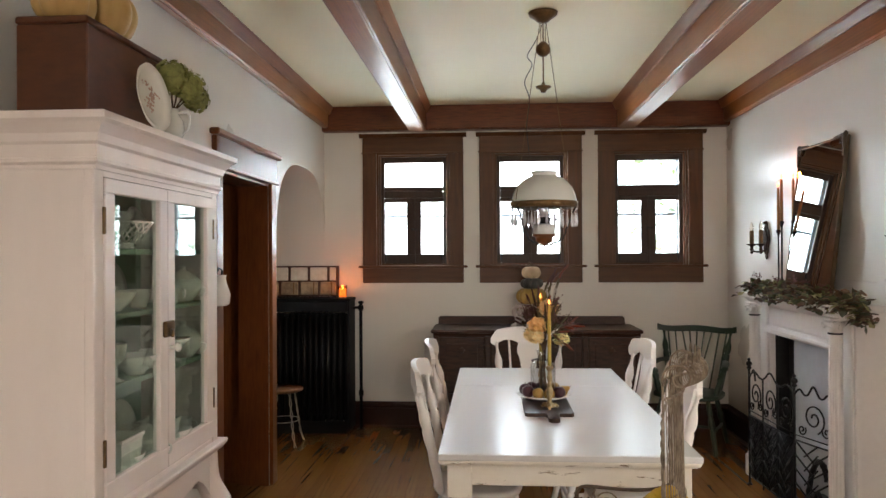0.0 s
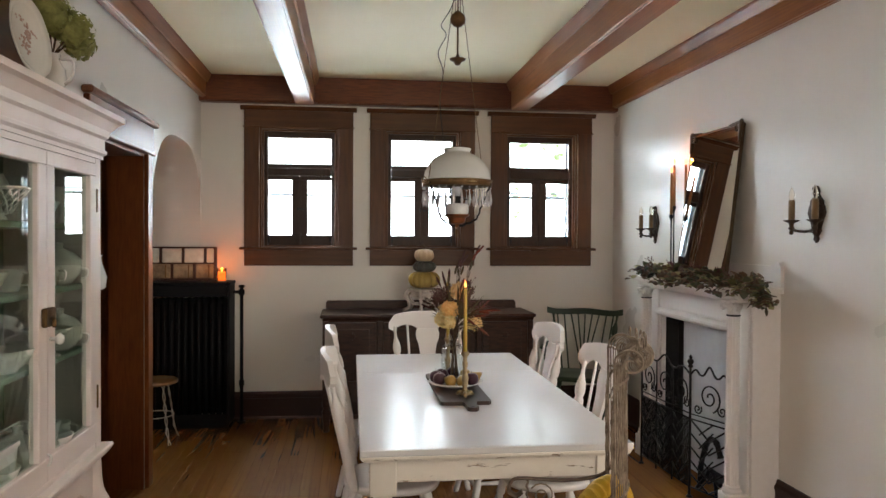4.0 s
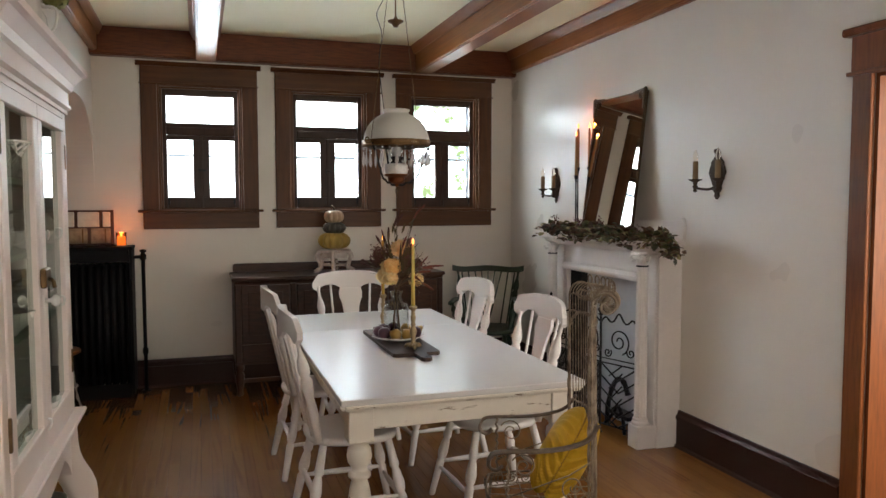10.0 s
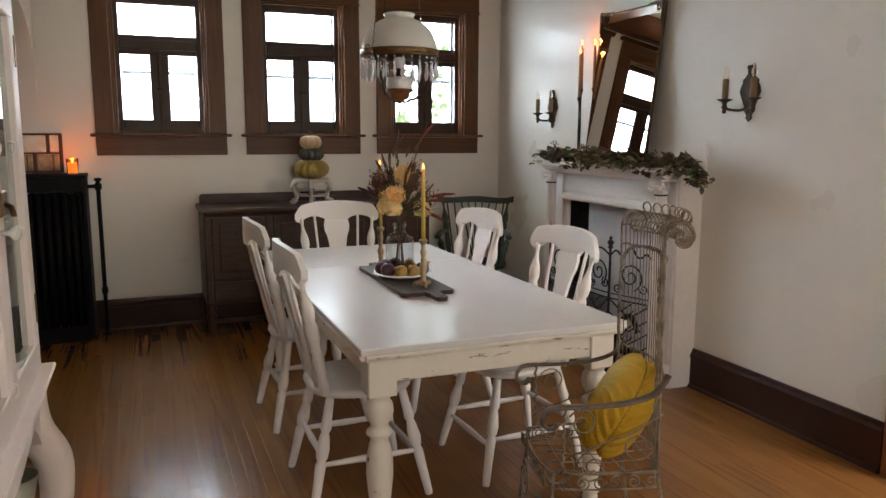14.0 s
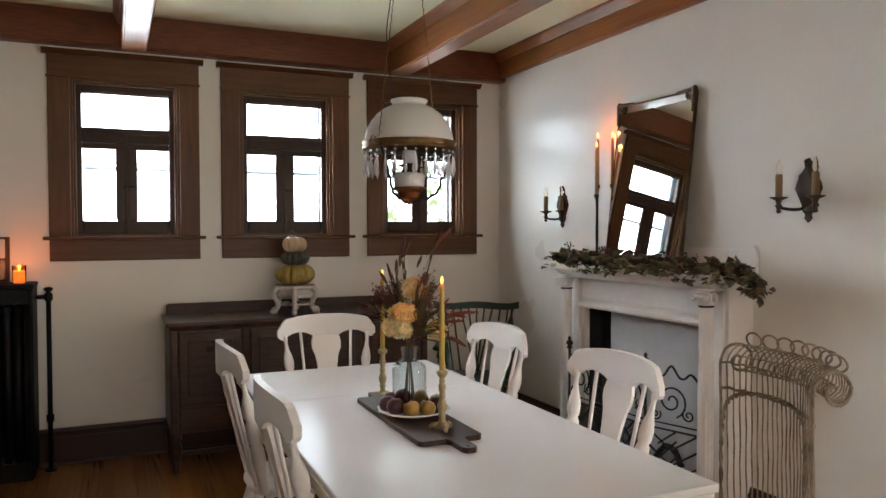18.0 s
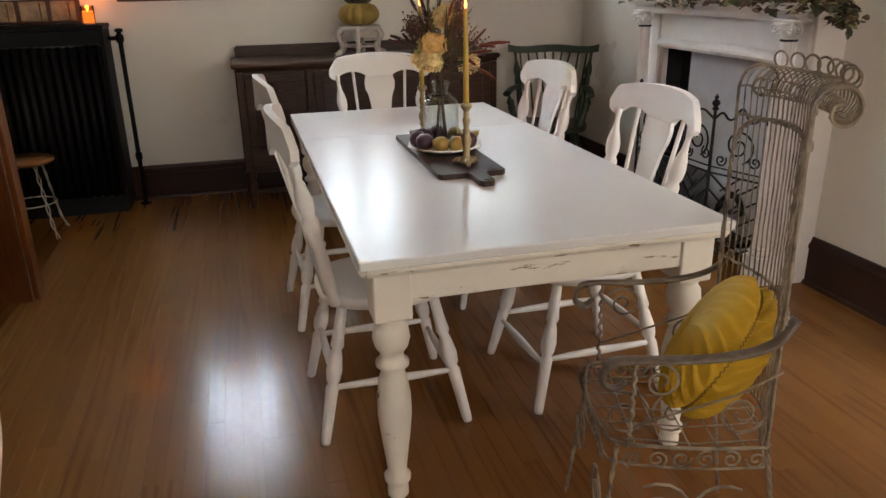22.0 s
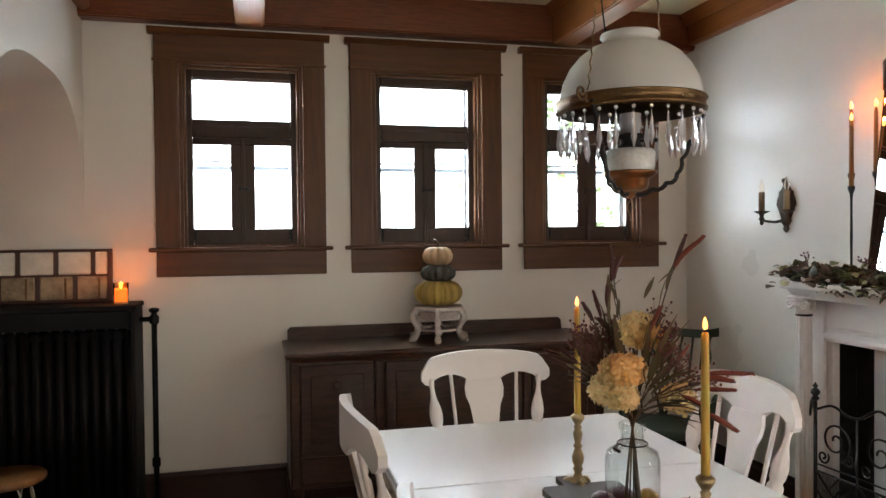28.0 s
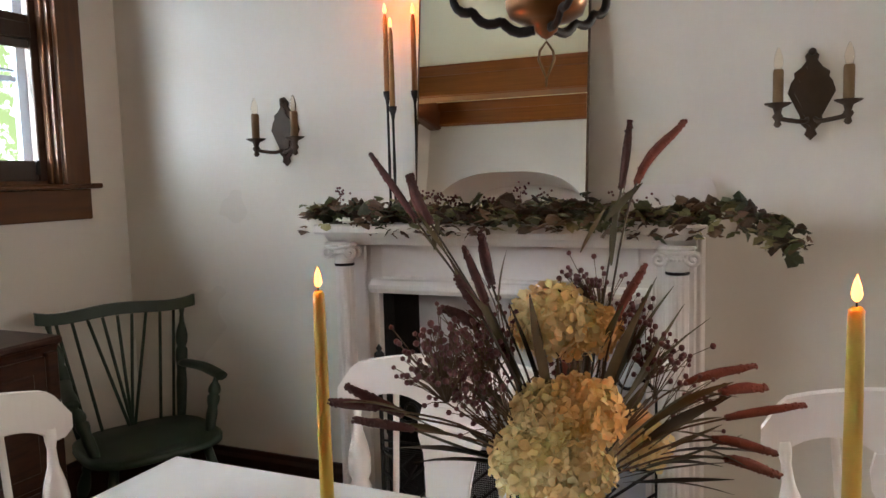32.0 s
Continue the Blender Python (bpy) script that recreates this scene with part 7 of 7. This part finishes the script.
def platter():
    c = thing("platter", (-0.635, 0.52, CT), "oval white china platter with faded red flowers, leaning", "plate")
    n, v, f = 40, [], []
    for k, y in ((0.0, 0.006), (0.7, 0.006), (0.8, 0.0), (1.0, -0.012), (0.985, -0.016), (0.78, -0.005), (0.68, 0.0), (0.0, 0.0)):
        v += [(k * 0.082 * math.cos(a) * (1 + 0.012 * math.cos(8 * a)), y, 0.121 + k * 0.119 * math.sin(a) * (1 + 0.012 * math.cos(8 * a))) for a in (2 * math.pi * i / n for i in range(n))]
    for l in range(7):
        f += [(l * n + i, l * n + (i + 1) % n, (l + 1) * n + (i + 1) % n, (l + 1) * n + i) for i in range(n)]
    part("dish", Geo().add(v, f, None, True), PORCELAIN, c)
    rr = random.Random(3)
    gg = Geo()
    for i in range(70):
        z = 0.12 + rr.gauss(0, 0.026)
        x = rr.gauss(0, 0.011) + 0.012 * math.sin((z - 0.12) * 70)
        gg.ball((x, -0.0008, z), rr.uniform(0.0025, 0.0055), 7, 4, (1, 0.1, 1))
    tagged(part("flower_print", gg, FADEDRED, c, "faded red flower decoration"), kind="stuff")
    c.matrix_world = pose(-0.63, 0.335, CT + 0.003, -11, 0, 77)


FADEDRED = material("faded_red_print", (0.50, 0.33, 0.28), 0.3, grain=0.4, scale=60)
platter()


def jug_of_hydrangea():
    c = thing("pitcher", (-0.665, 0.52, CT), "white china pitcher holding dried green hydrangeas", "pitcher")
    part("jug", Geo().lathe([(0.03, 0), (0.038, 0.006), (0.05, 0.04), (0.046, 0.075), (0.03, 0.1), (0.034, 0.118), (0.031, 0.118), (0.027, 0.1), (0, 0.06)], 24), PORCELAIN, c)
    part("handle", Geo().tube(smooth_path([(0.03, 0.0, 0.105), (0.07, 0.0, 0.1), (0.068, 0, 0.05), (0.045, 0, 0.03)]), 0.005, 6), PORCELAIN, c)
    d = thing("green_hydrangea", (-0.655, 0.52, CT + 0.12), "dried moss green hydrangea heads in a pitcher", "flowers")
    rr = random.Random(9)
    for x, y, z, r in ((0.0, -0.02, 0.11, 0.06), (0.05, 0.04, 0.08, 0.055), (-0.01, 0.07, 0.12, 0.055), (0.04, 0.11, 0.055, 0.045)):
        gg = Geo()
        for i in range(150):
            q = Vector((rr.gauss(0, 1), rr.gauss(0, 1), rr.gauss(0, 1))).normalized()
            o = Vector((x, y, z)) + q * r * rr.uniform(0.85, 1.08)
            u = q.orthogonal().normalized()
            w = q.cross(u)
            L = rr.uniform(0.008, 0.013)
            t = rr.uniform(0, 3)
            a, b = u * math.cos(t) + w * math.sin(t), w * math.cos(t) - u * math.sin(t)
            gg.add([tuple(o + a * L + q * 0.004), tuple(o + b * L), tuple(o - a * L + q * 0.003), tuple(o - b * L)], [(0, 1, 2, 3)])
        part("hydrangea_head", gg, MOSS, d)
        part("hydrangea_core", Geo().ball((x, y, z), r * 0.8, 10, 8), MOSS, d)
        part("stem", Geo().tube([(0, 0, -0.01), (x * 0.5, y * 0.5, 0.04), (x, y, z)], 0.003, 5), STEM, d)


MOSS = material("moss_green_petals", (0.30, 0.30, 0.09), 0.75, grain=0.6, scale=40, dark=(0.09, 0.10, 0.025))
jug_of_hydrangea()

IRONSTONE = material("white_ironstone", (0.84, 0.83, 0.79), 0.18, grain=0.08, scale=20, coat=0.3)
DISHES = {
    "bowl": ("white ironstone bowl on a cabinet shelf", [(0.03, 0), (0.034, 0.008), (0.06, 0.03), (0.078, 0.065), (0.075, 0.066), (0.056, 0.033), (0, 0.014)]),
    "cup": ("white china cup on a cabinet shelf", [(0.022, 0), (0.028, 0.006), (0.038, 0.04), (0.04, 0.065), (0.037, 0.065), (0.034, 0.04), (0, 0.01)]),
    "tureen": ("white lidded ironstone tureen on a cabinet shelf", [(0.035, 0), (0.045, 0.01), (0.07, 0.04), (0.074, 0.075), (0.07, 0.082), (0.05, 0.105), (0.015, 0.12), (0.012, 0.13), (0.016, 0.138), (0, 0.142)]),
    "compote": ("white footed compote dish on a cabinet shelf", [(0.04, 0), (0.038, 0.006), (0.012, 0.02), (0.012, 0.045), (0.04, 0.06), (0.075, 0.09), (0.072, 0.091), (0.035, 0.066), (0, 0.06)]),
    "goblet": ("white china goblet on a cabinet shelf", [(0.03, 0), (0.008, 0.012), (0.008, 0.05), (0.03, 0.07), (0.036, 0.12), (0.033, 0.12), (0.027, 0.072), (0, 0.062)]),
}
made = {}


def dish(kind, x, y, z, s=1.0):
    key = kind
    if key in made:
        copy_thing(made[key], Matrix.Translation((x, y, z)))
        return
    label, prof = DISHES[kind]
    c = thing(kind, (x, y, z), label, kind if kind != "tureen" else "dish", "dishes in the cabinet")
    part("body", Geo().lathe(prof, 22), IRONSTONE, c)
    if kind in ("cup", "tureen"):
        r = 0.038 if kind == "cup" else 0.072
        part("handle", Geo().tube(smooth_path([(r, 0, 0.055), (r + 0.022, 0, 0.05), (r + 0.018, 0, 0.025), (r - 0.004, 0, 0.02)]), 0.004, 6), IRONSTONE, c)
    made[key] = c


rd = random.Random(14)
for z, row in ((0.826, ("tureen", "bowl", "tureen", "bowl", "cup")), (1.134, ("goblet", "goblet", "bowl", "cup", "compote", "tureen")), (1.354, ("compote", "bowl", "cup", "cup", "tureen")), (1.559, ("compote", "goblet", "cup", "bowl", "goblet"))):
    n = len(row)
    for k, kind in enumerate(row):
        dish(kind, -0.735 + rd.uniform(-0.02, 0.03), CY0 + 0.12 + (CY1 - CY0 - 0.24) * k / (n - 1), z + 0.0005)
for k, (y, z) in enumerate(((0.2, 1.1335), (0.62, 0.8255), (0.16, 1.3535), (0.55, 1.3535), (0.74, 1.5585), (0.33, 1.5585))):
    p = thing("plate", (-0.905, y, z), "white china plate standing on its edge", "plate", "dishes in the cabinet")
    part("dish", Geo().lathe([(0.0, 0), (0.05, 0.0), (0.062, 0.006), (0.085, 0.01), (0.085, 0.013), (0.06, 0.009), (0.05, 0.004), (0, 0.004)], 26, pose(0, 0, 0.086, 0, 74, 0)), IRONSTONE, p)

def planter(y, s, z=0.8255):
    c = thing("planter", (-0.72, y, z), "white fluted square china planter on the cabinet floor", "planter", "dishes in the cabinet")
    v = []
    for k, h in ((0.75, 0), (0.8, 0.01), (1.0, 0.9), (1.06, 0.92), (1.06, 1.0), (0.94, 1.0), (0.9, 0.5)):
        v += [(sx * 0.07 * s * k, sy * 0.07 * s * k, h * 0.14 * s) for sx, sy in ((-1, -1), (1, -1), (1, 1), (-1, 1))]
    f = [(l * 4 + i, l * 4 + (i + 1) % 4, (l + 1) * 4 + (i + 1) % 4, (l + 1) * 4 + i) for l in range(6) for i in range(4)] + [(3, 2, 1, 0), (24, 25, 26, 27)]
    part("body", Geo().add(v, f), IRONSTONE, c)


planter(0.2, 1.0)
planter(0.52, 0.85)


def lattice_bowl():
    c = thing("lattice_bowl", (-0.72, 0.28, 1.5585), "white openwork lattice china bowl on a cabinet shelf", "bowl", "dishes in the cabinet")
    for s in (-1, 1):
        gg = Geo()
        for k in range(20):
            a = 2 * math.pi * k / 20
            gg.tube([((0.045 + 0.045 * t) * math.cos(a + s * 0.7 * t), (0.045 + 0.045 * t) * math.sin(a + s * 0.7 * t), 0.02 + 0.065 * t) for t in (0, 0.25, 0.5, 0.75, 1)], 0.003, 5)
        part("lattice", gg, IRONSTONE, c)
    part("rim", Geo().tube([(0.091 * math.cos(a), 0.091 * math.sin(a), 0.087) for a in (2 * math.pi * i / 30 for i in range(30))], 0.004, 6, True), IRONSTONE, c)
    part("foot", Geo().lathe([(0.035, 0), (0.038, 0.004), (0.03, 0.014), (0.046, 0.021), (0.0, 0.021)], 24), IRONSTONE, c)


lattice_bowl()

# under the cabinet: a dark jug and a basket with a lace cloth
def jug():
    c = thing("jug", (-0.70, 0.70, 0), "dark pewter jug with amber lower body under the cabinet", "jug")
    part("body", Geo().lathe([(0.05, 0), (0.06, 0.01), (0.078, 0.12), (0.073, 0.27), (0.047, 0.385), (0.04, 0.43)], 22), AMBER, c)
    part("neck", Geo().lathe([(0.041, 0.425), (0.042, 0.47), (0.06, 0.55), (0.057, 0.55), (0.036, 0.46)], 22), PEWTER, c, "dark pewter neck")


def basket():
    c = thing("basket", (-0.74, 0.42, 0), "dark woven basket draped with a white lace cloth", "basket")
    gg = Geo()
    for k in range(18):
        gg.tube([((0.13 + 0.002 * k) * math.cos(a), (0.15 + 0.002 * k) * math.sin(a), 0.012 + 0.022 * k + 0.003 * math.cos(12 * a + k * math.pi)) for a in (2 * math.pi * i / 36 for i in range(36))], 0.012, 6, True)
    gg.lathe([(0.0, 0.004), (0.13, 0.004), (0.13, 0.01)], 24)
    part("weave", gg, WICKER, c)
    n, v, f = 60, [], []
    for l in range(7):
        for i in range(n):
            a = 2 * math.pi * i / n
            r = 0.0 + 0.16 * min(1, l / 3) + (0.02 if l > 3 else 0) + 0.012 * math.sin(9 * a) * (l > 2)
            z = 0.435 - (0.0 if l < 4 else 0.035 * (l - 3)) + 0.008 * math.sin(7 * a + l) - (0.012 * (i % 4 < 2) if l == 6 else 0)
            v.append((r * math.cos(a), 1.12 * r * math.sin(a), z))
    for l in range(6):
        f += [(l * n + i, l * n + (i + 1) % n, (l + 1) * n + (i + 1) % n, (l + 1) * n + i) for i in range(n)]
    part("lace_cloth", Geo().add(v, f, None, True), LACE, c, "white lace cloth")


AMBER = material("amber_glaze", (0.16, 0.09, 0.03), 0.25, grain=0.4, scale=10, coat=0.3)
WICKER = material("dark_wicker", (0.09, 0.05, 0.03), 0.6, grain=0.6, scale=40, bump=0.3)
LACE = material("white_lace", (0.7, 0.66, 0.6), 0.8, grain=0.7, scale=90, dark=(0.4, 0.36, 0.32), bump=0.4)
jug()
basket()


def wall_pocket():
    c = thing("wall_jug", (LW, 1.69, 1.27), "cream enamel jug hanging on the wall beside the cabinet", "jug")
    part("hook", Geo().tube([(0, 0, 0.17), (0.05, 0, 0.17), (0.06, 0, 0.19)], 0.004, 6), IRON, c)
    part("body", Geo().lathe([(0.04, 0), (0.055, 0.01), (0.06, 0.06), (0.04, 0.12), (0.036, 0.15), (0.042, 0.16)], 20, pose(0.062, 0, 0)), PORCELAIN, c)
    part("handle", Geo().tube(smooth_path([(0.062, 0.04, 0.15), (0.06, 0.05, 0.185), (0.055, 0.0, 0.195), (0.062, -0.04, 0.15)]), 0.004, 6), IRON, c)
    t = thing("thermostat", (LW, 1.66, 1.55), "small white wall thermostat by the doorway", "thermostat")
    part("case", Geo().box(0, -0.04, -0.06, 0.03, 0.04, 0.06, 0.006), PORCELAIN, t)
    part("dial", Geo().box(0.03, -0.02, 0.0, 0.034, 0.02, 0.03, 0.002), IRON, t)


wall_pocket()

# ---- outside ----
def backdrop(name, y, tint, strength, side, top):
    m = bpy.data.materials.new("garden_sky_glow_panel")
    m.use_nodes = True
    t, n = m.node_tree, m.node_tree.nodes
    for q in list(n):
        n.remove(q)
    out, em = n.new("ShaderNodeOutputMaterial"), n.new("ShaderNodeEmission")
    co, no, rp = n.new("ShaderNodeTexCoord"), n.new("ShaderNodeTexNoise"), n.new("ShaderNodeValToRGB")
    no.inputs["Scale"].default_value, no.inputs["Detail"].default_value, no.inputs["Roughness"].default_value = 9.0, 9, 0.68
    rp.color_ramp.elements[0].position, rp.color_ramp.elements[0].color = 0.40, (0.04, 0.055, 0.025, 1)
    e = rp.color_ramp.elements.new(0.48)
    e.color = (0.10, 0.12, 0.085, 1)
    rp.color_ramp.elements[1].position, rp.color_ramp.elements[1].color = 0.58, (*tint, 1)
    sep, mr = n.new("ShaderNodeSeparateXYZ"), n.new("ShaderNodeMapRange")
    mr.inputs["From Min"].default_value, mr.inputs["From Max"].default_value = 0.0, 3.6
    mr.inputs["To Min"].default_value, mr.inputs["To Max"].default_value = 0.16, -0.10
    add = n.new("ShaderNodeMath")
    t.links.new(co.outputs["Object"], no.inputs["Vector"])
    t.links.new(co.outputs["Object"], sep.inputs[0])
    t.links.new(sep.outputs["X"], mr.inputs["Value"])
    t.links.new(no.outputs["Fac"], add.inputs[0])
    t.links.new(mr.outputs[0], add.inputs[1])
    t.links.new(add.outputs[0], rp.inputs["Fac"])
    t.links.new(rp.outputs[0], em.inputs["Color"])
    power = n.new("ShaderNodeMapRange")
    power.inputs["From Min"].default_value, power.inputs["From Max"].default_value = -2.2, 1.8
    power.inputs["To Min"].default_value, power.inputs["To Max"].default_value = strength * (1 + side), strength * (1 - 0.4 * side)
    t.links.new(sep.outputs["X"], power.inputs["Value"])
    # the panel glows less below 1.4 m, unseen, to keep light off the ceiling
    lawn, dim = n.new("ShaderNodeMapRange"), n.new("ShaderNodeMath")
    lawn.inputs["From Min"].default_value, lawn.inputs["From Max"].default_value = 0.9, 1.4
    lawn.inputs["To Min"].default_value = 0.10
    dim.operation = "MULTIPLY"
    t.links.new(sep.outputs["Z"], lawn.inputs["Value"])
    t.links.new(lawn.outputs[0], dim.inputs[0])
    t.links.new(power.outputs[0], dim.inputs[1])
    t.links.new(dim.outputs[0], em.inputs["Strength"])
    t.links.new(em.outputs[0], out.inputs["Surface"])
    setting(name, Geo().add([(-6.5, y, -0.5), (8, y, -0.5), (8, y, top), (-6.5, y, top)], [(0, 1, 2, 3)]), m, "bright overcast sky and pale green garden trees on a glowing panel outside", "backdrop")


backdrop("backdrop", 6.5, (0.86, 0.98, 1.08), 46.0, 1.75, 4.4)
# unseen warm panel behind the camera, added as fill light
backdrop("fill_panel_south", -5, (1.0, 0.87, 0.75), 6.4, 0, 5.5)
setting("ground", Geo().add([(-300, -300, -0.5), (300, -300, -0.5), (300, 300, -0.5), (-300, 300, -0.5)], [(0, 1, 2, 3)]),
        material("lawn", (0.07, 0.11, 0.035), 0.9, grain=0.6, scale=20), "green lawn outside", "ground")

# ---- floor of narrow oak boards, the pieces last ----
sub = setting("floor", Geo().box(LW - 0.2, SW - 0.2, -0.1, RW + 0.2, BW, -0.004).box(LW - 1.4, 1.6, -0.1, LW - 0.2, BW, -0.004).box(RW + 0.2, -1.0, -0.1, RW + 1.5, 1.2, -0.004), GAP, "varnished narrow oak strip floor, worn glossy", "floor")
BOARD = 0.058
rng = random.Random(4)
far = Geo()
shapes = {}
x = LW - 0.64
while x < RW + 0.02:
    y = -0.7 - rng.uniform(0, 1.4) if x > LW - 0.02 else 1.62
    while y < BW - 0.01:
        length = rng.choice((1.1, 1.5, 1.9, 2.3))
        e = min(y + length, BW - 0.002)
        if e - y > 0.02:
            me = shapes.get((round(e - y, 3)))
            if me is None:
                me = bpy.data.meshes.new("board")
                gb = Geo().box(0, 0, -0.014, BOARD - 0.0005, e - y - 0.0005, 0, 0.0003)
                me.from_pydata(gb.v, [], gb.f)
                me.materials.append(OAK)
                shapes[round(e - y, 3)] = me
            ob = new("board", me)
            ob.location = (x, y, 0.0)
            ob.parent = sub
        y += length
    x += BOARD
for i in range(62):
    for j in range(2):
        xx = LW + i * BOARD
        far.box(xx, SW + j * 1.2, -0.014, xx + BOARD - 0.0012, SW + j * 1.2 + 1.195, -0.0012 if (i + j) % 2 else -0.001)
for i in range(28):
    far.box(RW + i * BOARD, -1.0, -0.014, RW + (i + 1) * BOARD - 0.0012, 1.2, -0.001)
tagged(part("board_field", far, OAK, sub), kind="stuff")
